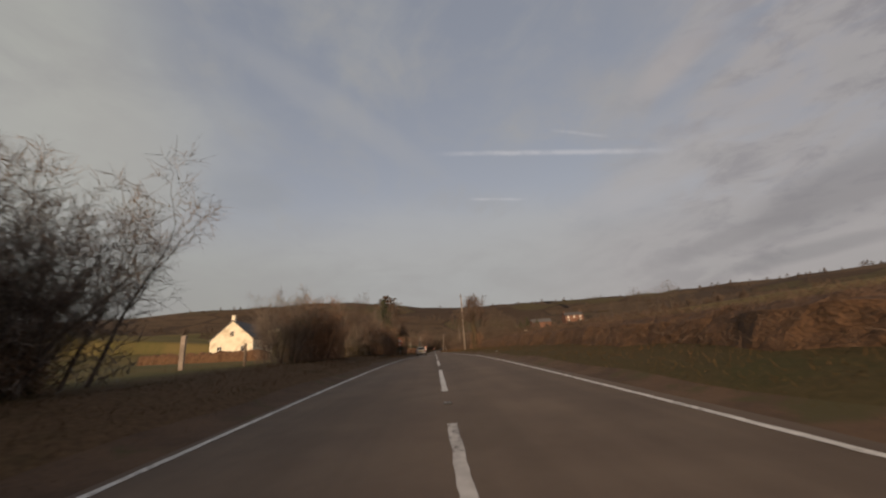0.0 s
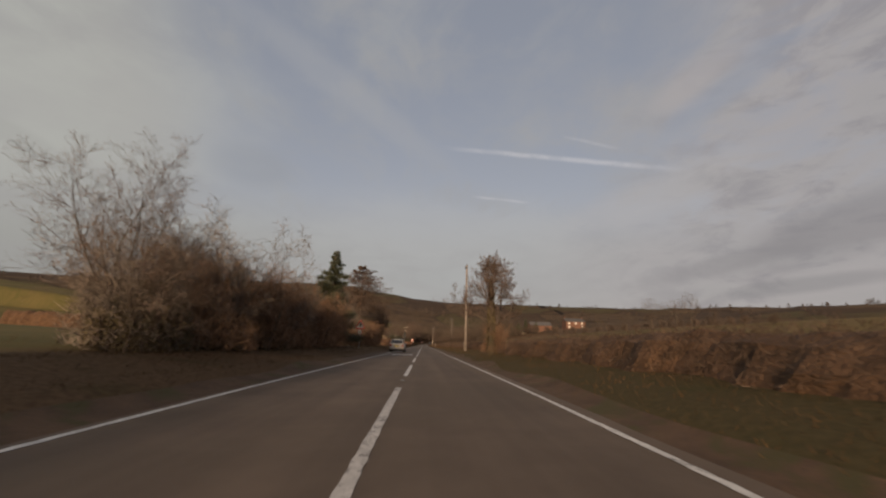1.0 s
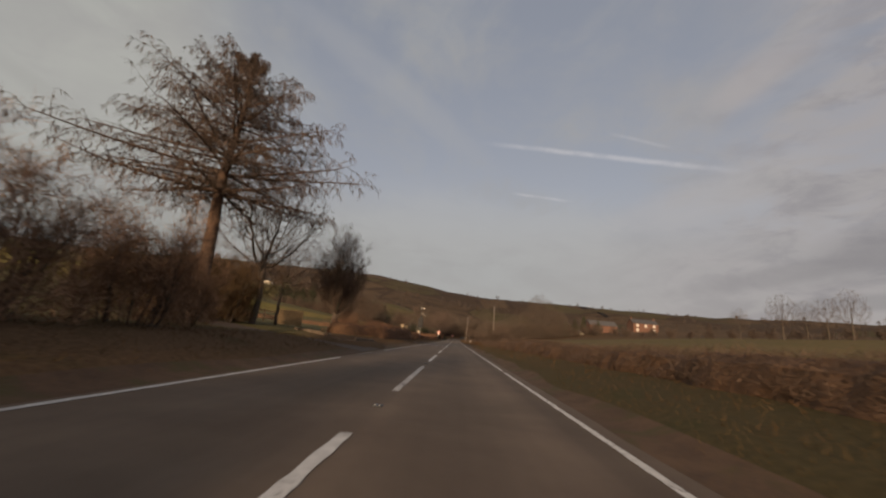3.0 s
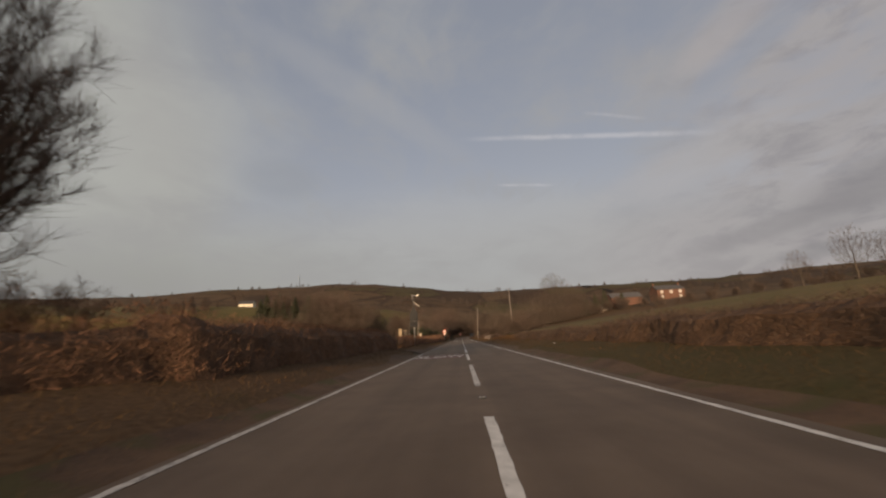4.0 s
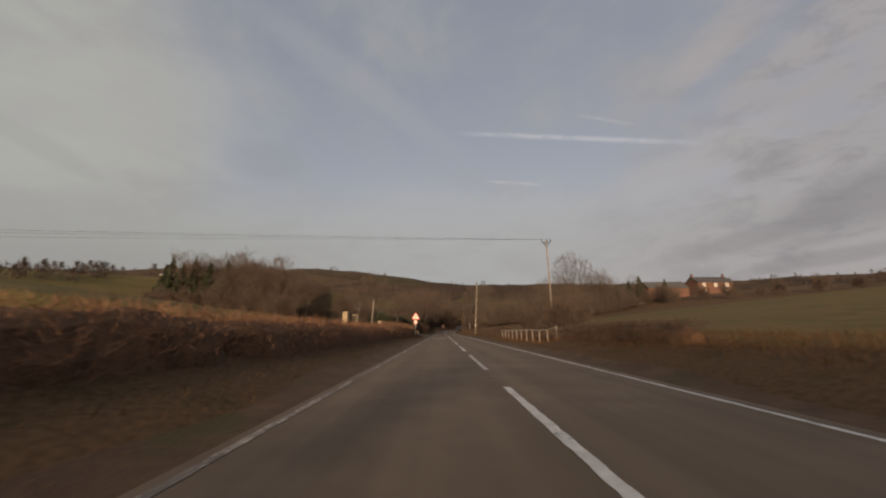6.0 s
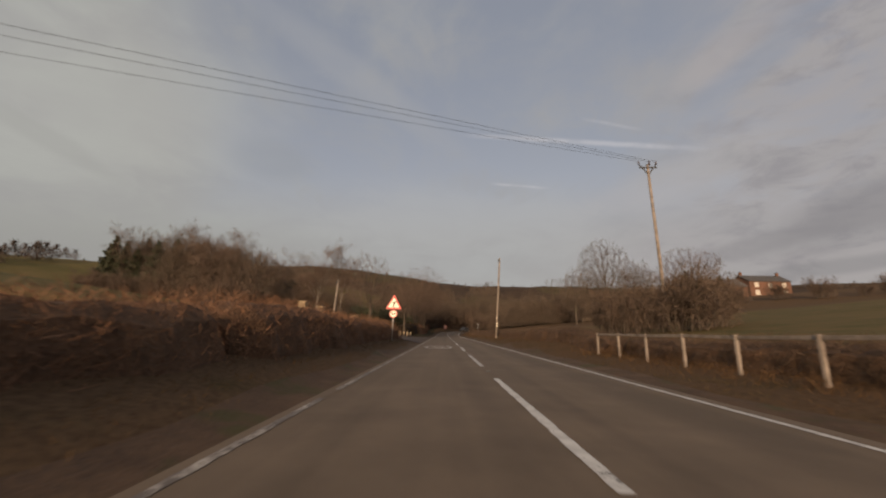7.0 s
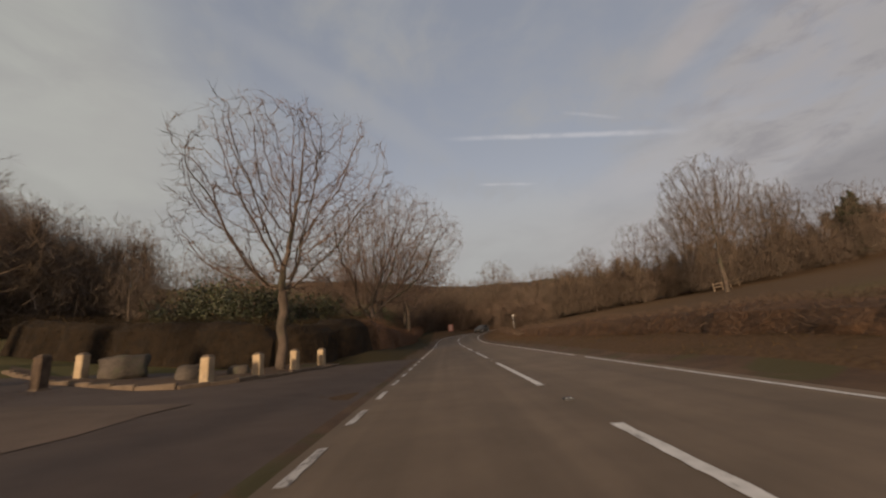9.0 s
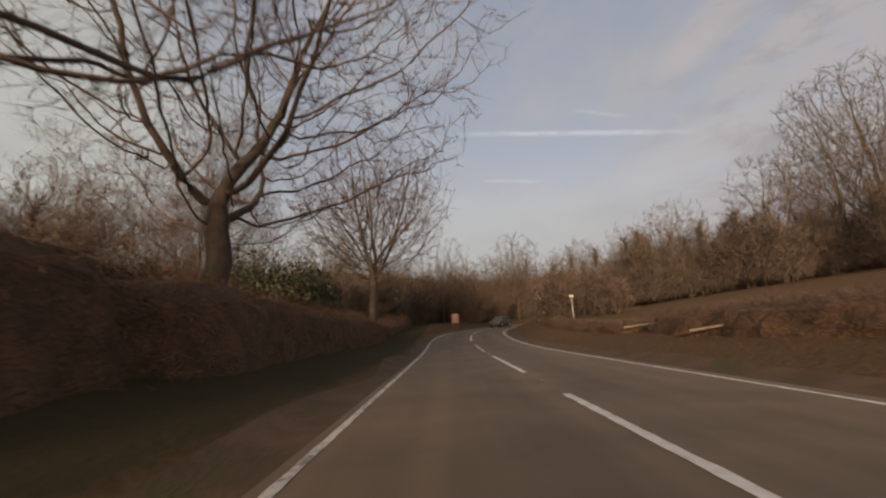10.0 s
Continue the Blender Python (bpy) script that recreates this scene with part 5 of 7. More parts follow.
def rail_fence(points, rails, height, mat, label, post_gap=1.9, rail=0.09, group="fences", post=0.12):
    """Post-and-rail fence along a line of points."""
    x0, y0 = points[0]
    ob = thing("rail_fence", x0, y0, land(x0, y0), label=label, category="fence", group=group)
    oz = land(x0, y0)
    for (xa, ya), (xb, yb) in zip(points, points[1:]):
        n = max(1, round(math.hypot(xb - xa, yb - ya) / post_gap))
        spots = [(xa + (xb - xa) * i / n, ya + (yb - ya) * i / n) for i in range(n + 1)]
        for x, y in spots:
            part("post", box(bmesh.new(), post, post, height + 0.35, pose(x - x0, y - y0, land(x, y) - oz - 0.25, 0, 0, 8), bevel=0.012), mat, ob, flat=True)
        for (px, py), (qx, qy) in zip(spots, spots[1:]):
            for z in rails:
                p = Vector((px - x0, py - y0 - 0.07, land(px, py) - oz + z))
                q = Vector((qx - x0, qy - y0 - 0.07, land(qx, qy) - oz + z))
                d = q - p
                m = Matrix.Translation(p) @ d.to_track_quat("X", "Z").to_matrix().to_4x4() @ Matrix.Translation((d.length / 2, 0, -rail / 2))
                part("rail", box(bmesh.new(), d.length - 0.004, 0.035, rail, m, bevel=0.006), mat, ob, flat=True)
    return ob


def field_gate(x, y, turn, width, height, mat, label):
    """Five-barred gate with a diagonal brace."""
    ob = thing("field_gate", x, y, land(x, y) + 0.08, turn, label, "gate", "field gates")
    for i in range(6):
        z = 0.10 + (height - 0.15) * (i / 5) ** 0.85
        part("bar", box(bmesh.new(), width, 0.03, 0.055, pose(width / 2, 0, z), bevel=0.006), mat, ob, flat=True)
    for px in (0.04, width / 2, width - 0.04):
        part("upright", box(bmesh.new(), 0.06, 0.035, height - 0.05, pose(px, 0.034, 0.08), bevel=0.006), mat, ob, flat=True)
    d = Vector((width / 2, 0, height - 0.3))
    m = Matrix.Translation((0.05, -0.034, 0.14)) @ d.to_track_quat("X", "Z").to_matrix().to_4x4() @ Matrix.Translation((d.length / 2, 0, 0))
    part("brace", box(bmesh.new(), d.length, 0.03, 0.05, m), mat, ob, flat=True)
    return ob


field_gate(-6.0, 132.3, 95, 3.6, 1.10, GATE_RUST, "dark rusty five-barred field gate, closed")
fence_post(-5.99, 132.2, 1.10, "dark square-cut gate post", 0.09, DARK_WOOD)
fence_post(-6.33, 136.0, 1.10, "dark square-cut gate post", 0.09, DARK_WOOD)
fence_post(-8.1, 137.3, 1.0, "pale peeling wooden post behind the gate", 0.11, POLE_WOOD)
rail_fence([(-6.62, 131.35), (-6.1, 131.45)], (0.28, 0.72), 0.90, POLE_WOOD, "short pale timber stile beside the gate", post_gap=1.3, rail=0.09, post=0.075)
wing = thing("gate_wing", -6.06, 131.62, land(-6.06, 131.62), 92, "dull boarded wing panel between stile and gate", "fence")
for k in range(4):
    part("board", box(bmesh.new(), 0.135, 0.025, 1.02 - 0.02 * (k % 2), pose(0.07 + 0.14 * k, 0, 0), bevel=0.005), POST_WOOD, wing, flat=True)
part("rail", box(bmesh.new(), 0.56, 0.05, 0.08, pose(0.28, -0.04, 0.75)), POST_WOOD, wing, flat=True)
rail_fence([(-8.4, 136.6), (-7.3, 137.0)], (0.35, 0.85), 0.95, POLE_WOOD, "short pale timber stile behind the gate", post_gap=1.3, rail=0.08, post=0.07)
field_gate(7.6, 55.4, 24, 4.2, 0.85, DARK_WOOD, "weathered wooden field gate beside the hedge")
fence_post(7.45, 55.4, 0.95, "stout wooden gate post", 0.08, DARK_WOOD)
fence_post(5.05, 66.7, 0.95, "pale stub of a wooden post on the verge", 0.085, POLE_WOOD, (0, -3))
fence_post(8.0, 149.9, 0.72, "leaning weathered fence post in long grass", 0.045, POST_WOOD, (0, -8))
fence_post(7.4, 150.3, 0.58, "weathered fence post in long grass", 0.035, DARK_WOOD, (0, -3))
fence_post(6.5, 150.4, 0.34, "short weathered post stub in long grass", 0.04, DARK_WOOD)
fence_post(6.3, 158.0, 0.5, "weathered fence post in long grass", 0.035, DARK_WOOD)
fence_post(-10.4, 17.2, 1.35, "pale wooden post beside the pasture", 0.085, POLE_WOOD)
fence_post(-8.7, 18.9, 1.0, "thin weathered post beside the pasture", 0.05)
rail_fence([(5.6, 174.5), (5.5, 194.0)], (0.84,), 0.80, POLE_WOOD, "weathered post fence with a single top rail on the verge", post_gap=1.95, rail=0.08, post=0.075)
rail_fence([(-20.5, 110.2), (-15.7, 109.3)], (0.35, 0.70, 1.05), 1.15, NEW_WOOD, "bare timber post-and-rail fence across a garden", post_gap=1.9, rail=0.12)
rail_fence([(36.0, 279.0), (42.0, 282.0)], (0.55, 1.0), 1.1, POST_WOOD, "weathered two-rail fence below the trees", post_gap=2.4, rail=0.12)

# boarded panel beside the garden fence
panel = thing("garden_fence", -15.5, 108.2, land(-15.5, 108.2), 6, "sunlit bare timber close-board fence panel", "fence")
for i in range(16):
    part("board", box(bmesh.new(), 0.15, 0.02, 1.35 + 0.02 * math.sin(i * 2.3), pose(i * 0.158, 0, 0), bevel=0.004), NEW_WOOD, panel, flat=True)
for z in (0.3, 1.05):
    part("rail", box(bmesh.new(), 2.5, 0.05, 0.08, pose(1.2, 0.036, z)), NEW_WOOD, panel, flat=True)

# ---- gate pillars, bollards, boulders ----


def pillar(x, y, height, wide, label, plaque=True):
    z = land(x, y)
    ob = thing("gate_pillar", x, y, z, -6, label, "pillar", "gate pillars")
    part("plinth", box(bmesh.new(), wide * 1.06, wide * 1.06, 0.6, pose(0, 0, -0.2), bevel=0.02), STONE, ob, flat=True)
    part("shaft", box(bmesh.new(), wide, wide, height - 0.52, pose(0, 0, 0.38), bevel=0.015), STONE, ob, flat=True)
    part("capstone", box(bmesh.new(), wide * 1.16, wide * 1.16, 0.13, pose(0, 0, height - 0.14), bevel=0.03), STONE, ob, flat=True)
    if plaque:
        part("plaque", box(bmesh.new(), wide * 0.55, 0.03, 0.62, pose(0, -wide / 2 - 0.012, 0.75), bevel=0.01), SIGN_BLACK, ob, "dark plaque", flat=True)
        part("panel", box(bmesh.new(), wide * 0.28, 0.02, 0.55, pose(0, -wide / 2 - 0.012, 1.45)), SIGN_WHITE, ob, "pale panel", flat=True)
    return ob


pillar(-14.3, 233.2, 2.35, 0.78, "square cream stone gate pillar with a dark plaque")
pillar(-19.9, 234.6, 3.0, 1.0, "taller square cream stone gate pillar", False)
pillar(-20.9, 230.3, 3.2, 1.0, "taller square cream stone gate pillar", False)


def bollard(x, y, tall=0.80, label="square sandstone-coloured bollard on the pavement edge", mat=None, group="bollards"):
    """Square post on a footing, with a lighter weathered cap cut to a low pyramid."""
    ob = thing("bollard", x, y, land(x, y), -8, label, "bollard", group)
    part("footing", box(bmesh.new(), 0.34, 0.34, 0.14, pose(0, 0, -0.08), bevel=0.02), KERB, ob, flat=True)
    part("shaft", box(bmesh.new(), 0.25, 0.25, tall - 0.08, pose(0, 0, 0.02), bevel=0.022), mat or STONE, ob, flat=True)
    bm = bmesh.new()
    base = [bm.verts.new((sx * 0.118, sy * 0.118, tall - 0.058)) for sx, sy in ((-1, -1), (1, -1), (1, 1), (-1, 1))]
    top = [bm.verts.new((sx * 0.055, sy * 0.055, tall)) for sx, sy in ((-1, -1), (1, -1), (1, 1), (-1, 1))]
    bm.faces.new(top)
    for k in range(4):
        bm.faces.new((base[k], base[(k + 1) % 4], top[(k + 1) % 4], top[k]))
    part("cap", bm, KERB if mat is None else mat, ob, "paler weathered cap", flat=True)
    return ob


for x, y in ((-7.9, 237.1), (-7.5, 239.0), (-7.15, 241.0), (-6.8, 242.9), (-12.5, 238.5), (-12.2, 233.2)):
    bollard(x, y)


for x, y in ((-7.3, 219.9), (-7.5, 222.6), (-11.4, 236.3)):
    bollard(x, y, 0.86, "dark timber bollard on the corner pavement", DARK_WOOD, "timber bollards")


def boulder(x, y, size, seed, sink=0.1):
    bm = bmesh.new()
    bmesh.ops.create_icosphere(bm, subdivisions=3, radius=1.0)
    for v in bm.verts:
        n = 1 + 0.25 * noise.noise(v.co * 1.3 + Vector((seed, 0, 0))) + 0.08 * noise.noise(v.co * 4 + Vector((seed, 3, 0)))
        v.co = Vector((max(-0.8, min(0.8, v.co.x)) * n * size, v.co.y * n * size * 0.6, max(-0.5, min(0.62, v.co.z)) * n * size * 0.85))
    ob = part("boulder", bm, BOULDER, None)
    ob.matrix_world = pose(x, y, land(x, y) + size * 0.42 - sink + 0.1, 0, 0, seed * 40)
    return tagged(ob, "rough grey-brown boulder guarding the pavement", "boulder", "boulders")


boulder(-11.6, 238.9, 0.72, 1)
boulder(-9.0, 238.2, 0.52, 2)
boulder(-8.4, 239.6, 0.36, 5)
for x, y, s in ((3.5, 27.3, 0.025), (4.0, 27.0, 0.03), (4.9, 121.8, 0.045)):
    bm = bmesh.new()
    bmesh.ops.create_icosphere(bm, subdivisions=2, radius=s)
    for v in bm.verts:
        v.co = Vector((v.co.x * 1.5, v.co.y, v.co.z * 0.5)) * (1 + 0.4 * noise.noise(v.co * 20))
    ob = part("litter", bm, LITTER, None)
    ob.matrix_world = pose(x, y, land(x, y) + s * 0.4, 10, 0, x * 90)
    tagged(ob, "scrap of pale crumpled litter on the verge", "litter", "litter")
# a felled branch and boards on the right bank
for (a, b, r) in (((5.0, 262.8, 0.55), (6.2, 261.4, 0.3), 0.04), ((7.4, 264.2, 0.95), (10.5, 265.4, 1.15), 0.08), ((5.6, 268, 0.7), (8.2, 266.8, 0.9), 0.05)):
    w = Wood(int(r * 900))
    p, q = Vector(a), Vector(b)
    p.z, q.z = land(p.x, p.y) + 0.25, land(q.x, q.y) + 0.25
    mid = p.lerp(q, 0.5) + Vector((0, 0.1, 0.05))
    w.tube(0, [p, mid, q, q + (q - p) * 0.02], [r, r * 0.9, r * 0.7, 0.01], 8)
    ob = raw("fallen_log", [v - p for v in w.v[0]], w.f[0], POST_WOOD, smooth_shade=True)
    ob.matrix_world = Matrix.Translation(p)
    tagged(ob, "fallen bleached log lying on the bank", "log", "fallen logs")

LAND_FARM = land(117.5, 308.0) - 0.3

# ---- houses ----


def gable_house(name, x, y, turn, wide, deep, eaves, ridge, wall_mat, label, windows=(), chimneys=(), z=None, door=None, ridge_across=False):
    """A house with its gable (or its long side) to the front, at -y."""
    z = land(x, y) - 0.3 if z is None else z
    ob = thing(name, x, y, z, turn, label, "house", "houses")
    bm = bmesh.new()
    if ridge_across:       # ridge along x
        m = Matrix.Translation((-wide / 2, 0, 0)) @ Euler((0, 0, radians(90))).to_matrix().to_4x4() @ Matrix.Diagonal((1, -1, 1, 1))
        prism(bm, [(0, 0), (deep, 0), (deep, eaves), (deep / 2, ridge), (0, eaves)], wide, m)
    else:
        prism(bm, [(-wide / 2, 0), (wide / 2, 0), (wide / 2, eaves), (0, ridge), (-wide / 2, eaves)], deep)
    part("masonry", bm, wall_mat, ob, flat=True)
    t, over = 0.16, 0.3
    span = deep if ridge_across else wide
    slope = math.atan2(ridge - eaves, span / 2)
    ln = math.hypot(span / 2, ridge - eaves) + over
    for s in (-1, 1):
        m = Matrix.Rotation(0, 4, "Z")
        if ridge_across:
            m = Matrix.Translation((0, deep / 2, ridge + 0.02)) @ Matrix.Rotation(radians(90), 4, "Z")
            run = wide
        else:
            m = Matrix.Translation((0, deep / 2, ridge + 0.02))
            run = deep
        m = m @ Matrix.Diagonal((s, 1, 1, 1)) @ Matrix.Rotation(slope, 4, "Y") @ Matrix.Translation((ln / 2, 0, 0))
        roof = part("roof", box(bmesh.new(), ln, run + 0.5, t, m), SLATE, ob, "dark slate roof", flat=True)
        if abs(y) < 200:
            rows = 14
            for i in range(rows):
                part("slate_course", box(bmesh.new(), ln / rows + 0.05, run + 0.5, 0.03, m @ Matrix.Translation((-ln / 2 + ln * (i + 0.5) / rows, 0, t - 0.01)) @ Matrix.Rotation(radians(2.5), 4, "Y")), SLATE, roof, flat=True)
    for cx, cy, ch in chimneys:
        c = part("chimney", box(bmesh.new(), 0.75, 0.75, ch, pose(cx, cy, ridge - 0.7), bevel=0.02), wall_mat, ob, flat=True)
        part("chimney_cap", box(bmesh.new(), 0.9, 0.9, 0.12, pose(cx, cy, ridge - 0.7 + ch)), wall_mat, c, flat=True)
        part("chimney_pot", rod(bmesh.new(), (cx, cy, ridge - 0.6 + ch), (cx, cy, ridge - 0.15 + ch), 0.17, 0.13, 10), CERAMIC, c)
    for wx, wz, ww, wh in windows:
        win = part("window", box(bmesh.new(), ww, 0.10, wh, pose(wx, -0.03, wz)), WINDOW_WHITE, ob, "white-framed window", flat=True)
        for px in (-1, 1):
            # far houses get panes coloured as if mirroring the sun
            part("pane", box(bmesh.new(), ww / 2 - 0.09, 0.02, wh - 0.14, pose(wx + px * ww / 4, -0.085, wz + 0.07)), GLASS if abs(y) < 200 else PANE_GLARE, win, flat=True)
        part("sill", box(bmesh.new(), ww + 0.2, 0.16, 0.08, pose(wx, -0.06, wz - 0.08)), STONE, win, flat=True)
    if door:
        part("door", box(bmesh.new(), 0.95, 0.08, 2.05, pose(door, -0.03, 0.3)), DARK_METAL, ob, flat=True)
    return ob


gable_house("cottage", -48.0, 93.5, 6, 9.6, 15, 4.2, 8.6, RENDER_WHITE, "cream-rendered cottage with a slate roof, gable lit by low sun", windows=((0, 5.0, 0.8, 1.2), (-2.6, 1.4, 1.0, 1.3), (2.6, 1.4, 1.0, 1.3)), chimneys=((0, 0.45, 1.9),), z=land(-48, 93.5) + 0.9)
gable_house("farmhouse", 117.5, 313, 0, 15.0, 9, 5.8, 8.4, BRICK, "red-brick two-storey farmhouse on the slope", windows=((-5.0, 3.7, 1.5, 1.6), (0, 3.7, 1.5, 1.6), (5.0, 3.7, 1.5, 1.6), (-5.0, 0.9, 1.5, 1.7), (5.0, 0.9, 1.5, 1.7)), chimneys=((-6.9, 4.5, 1.8), (6.9, 4.5, 1.8)), z=LAND_FARM, door=0, ridge_across=True)
gable_house("barn", 83.5, 291, 0, 15.0, 8, 4.4, 7.0, BRICK, "long red-brick barn beside a farmhouse", windows=((-3, 1.2, 1.0, 1.2),), ridge_across=True)
gable_house("shed", 68.5, 287, 0, 7.0, 5, 1.9, 2.7, RENDER_WHITE, "low white-walled shed beside the barn", ridge_across=True)
gable_house("far_cottage", -142, 344, 10, 9, 6, 2.4, 4.4, RENDER_WHITE, "distant white cottage at the edge of a copse", ridge_across=True)
gable_house("slope_cottage", 96.5, 331.0, 20, 5.5, 7, 3.6, 6.2, RENDER_WHITE, "white-walled cottage gable among trees on the slope", windows=((0, 1.2, 0.9, 1.1),), z=land(96.5, 331.0))
gable_house("hill_cottage", -118, 352, 20, 10, 6, 2.8, 5.0, RENDER_WHITE, "distant white farmhouse on the hillside", ridge_across=True)

# ---- car ----


def estate_car(x, y, z=0.0, turn=0.0, paint=None, label="older silver-beige estate car on the nearside lane"):
    """Older hatchback, seen from behind."""
    ob = thing("car", x, y, z, turn, label, "car")
    SILVER = paint or SILVER_PAINT
    # stations along the car: y, half width, sill, waist, roof half width, roof height
    wide, sections = 0.82, [(0.0, 0.76, 0.36, 0.86), (0.10, 0.81, 0.30, 0.92), (0.55, 0.83, 0.24, 0.93), (1.6, 0.84, 0.22, 0.93), (2.8, 0.84, 0.22, 0.92), (3.5, 0.82, 0.24, 0.86), (3.95, 0.76, 0.28, 0.74), (4.10, 0.66, 0.34, 0.62)]
    bm = bmesh.new()
    rings = []
    for yy, hw, lo, hi in sections:
        prof = [(-hw * 0.90, lo), (-hw, lo + 0.12), (-hw * 1.0, (lo + hi) / 2), (-hw * 0.97, hi - 0.04), (-hw * 0.90, hi), (hw * 0.90, hi), (hw * 0.97, hi - 0.04), (hw, (lo + hi) / 2), (hw, lo + 0.12), (hw * 0.90, lo)]
        rings.append([bm.verts.new((px, yy, pz)) for px, pz in prof])
    for a, b in zip(rings, rings[1:]):
        for i in range(10):
            j = (i + 1) % 10
            bm.faces.new((a[i], a[j], b[j], b[i]))
    bm.faces.new(rings[0][::-1])
    bm.faces.new(rings[-1])
    body = part("body", bm, SILVER, ob)
    bm = bmesh.new()
    rings = []
    for yy, hw, z0, tw, z1 in ((0.06, 0.74, 0.90, 0.70, 0.91), (0.34, 0.75, 0.90, 0.60, 1.36), (0.55, 0.76, 0.90, 0.585, 1.42), (1.7, 0.77, 0.90, 0.59, 1.44), (2.35, 0.77, 0.90, 0.58, 1.38), (3.05, 0.74, 0.89, 0.70, 0.90)):
        prof = [(-hw, z0), (-tw - 0.02, z1 - 0.04), (-tw * 0.86, z1), (tw * 0.86, z1), (tw + 0.02, z1 - 0.04), (hw, z0)]
        rings.append([bm.verts.new((px, yy, pz)) for px, pz in prof])
    for a, b in zip(rings, rings[1:]):
        for i in range(5):
            bm.faces.new((a[i], a[i + 1], b[i + 1], b[i]))
    part("cabin", bm, SILVER, ob)
    # rear window, laid on the sloping tailgate
    bm = bmesh.new()
    q = [(-0.64, 0.085, 0.955), (0.64, 0.085, 0.955), (0.545, 0.315, 1.325), (-0.545, 0.315, 1.325)]
    bm.faces.new([bm.verts.new(Vector(c) + Vector((0, -0.012, 0.008))) for c in q])
    part("rear_window", bm, GLASS, ob, "dark tinted glass", flat=True)
    for s in (-1, 1):
        for ya, yb in ((0.62, 1.55), (1.62, 2.32)):
            bm = bmesh.new()
            bm.faces.new([bm.verts.new(c) for c in ((s * 0.772, ya, 0.95), (s * 0.777, yb + (0.35 if yb > 2 else 0), 0.95), (s * 0.632, yb, 1.33), (s * 0.628, ya, 1.35))])
            part("side_window", bm, GLASS, ob, flat=True)
        part("rear_lamp", box(bmesh.new(), 0.20, 0.05, 0.26, pose(s * 0.665, 0.02, 0.60), bevel=0.02), LAMP_RED, ob, "red rear lamp", flat=True)
        part("mirror", box(bmesh.new(), 0.17, 0.08, 0.12, pose(s * 0.90, 2.45, 0.92), bevel=0.025), SILVER, ob)
        for yy in (0.78, 3.25):
            tyre = part("wheel", rod(bmesh.new(), (s * 0.70, yy, 0.30), (s * 0.86, yy, 0.30), 0.30, sides=24), RUBBER, ob, "black tyre")
            part("hubcap", rod(bmesh.new(), (s * 0.855, yy, 0.30), (s * 0.87, yy, 0.30), 0.19, sides=18), STEEL, tyre)
    part("bumper", box(bmesh.new(), 1.62, 0.18, 0.20, pose(0, 0.02, 0.34), bevel=0.05), SILVER, ob)
    part("underside", box(bmesh.new(), 1.40, 3.6, 0.12, pose(0, 2.0, 0.17)), PLASTIC_BLACK, ob, flat=True)
    plate = part("number_plate", box(bmesh.new(), 0.54, 0.02, 0.12, pose(0, -0.022, 0.63)), PLATE_YELLOW, ob, "yellow plate with plain dark bars", flat=True)
    for i, (px, pw) in enumerate(((-0.17, 0.15), (0.0, 0.08), (0.15, 0.19))):
        part("bar", box(bmesh.new(), pw, 0.004, 0.06, pose(px, -0.034, 0.66)), SIGN_BLACK, plate, flat=True)
    part("exhaust", rod(bmesh.new(), (0.45, -0.05, 0.26), (0.45, 0.3, 0.26), 0.03), STEEL, ob)
    part("wiper", box(bmesh.new(), 0.45, 0.02, 0.02, pose(0.1, 0.10, 1.0)), PLASTIC_BLACK, ob, flat=True)
    return ob


estate_car(-2.48, 67.9)
estate_car(road_x(305) + 0.6, 306.5, road_z(305) + 0.02, 148, DARK_METAL, "dark car coming round the bend")

# ---- planting ----
random.seed(7)
T_ASH = spreading_tree("tree", 23, 12.0, 0.135, "slender bare tree with a rounded open crown", twig=TWIG_GREY, dense=0.8, bole=0.34, start=0.5, wide=64, spray=1, fine=0.010, limbs=13, reach=1.6, detail=True)
T_OLD = spreading_tree("tree", 37, 13.0, 0.22, "old bare oak with heavy spreading limbs", twig=TWIG_GREY, bole=0.30, wide=70, limbs=9, spray=0, lift=0.05, reach=2.0, detail=True)
T_TWIN = crown_tree("tree", 43, 10.4, 4.2, 0.8, 0.19, "bare low-forking tree with a broad crown", points=2400, step=0.26, crook=0.3, spray=3, fine=0.012, spray_len=0.45, skirt=4.0)
T_ROUND = crown_tree("tree", 45, 10.0, 4.4, 3.4, 0.15, "bare round-headed tree with low branches", points=2200, step=0.26, crook=0.4, spray=2, fine=0.012, spray_len=0.45, skirt=0.95)
T_IVYOAK = forked_oak("tree", 49, 7.4, 4.9, 0.20, ((40, 50, 2.6, 0.045, 0.7), (150, 30, 2.4, 0.045, 0.7), (215, 35, 2.6, 0.045, 0.65), (330, 45, 2.6, 0.045, 0.75), (270, 65, 2.4, 0.05, 0.95), (85, 36, 3.4, 0.075, 0.42), (275, 40, 3.4, 0.06, 0.45), (300, 20, 2.6, 0.045, 0.62), (180, 45, 3.0, 0.05, 0.55), (110, 55, 2.8, 0.055, 0.8), (250, 58, 2.7, 0.05, 0.85), (0, 60, 2.8, 0.05, 0.9), (60, 68, 2.5, 0.05, 1.0), (320, 70, 2.6, 0.05, 1.0), (200, 70, 2.4, 0.05, 1.0)), "bare oak with ivy-thick trunk and crooked limbs beside a gate", kids=9, crooked=((22, 1.25, ((1.2, 18), (1.6, 30), (1.4, 50), (1.2, 64), (1.2, 70), (1.1, 50)), 0.13),))
ivy_rng = np.random.default_rng(5)


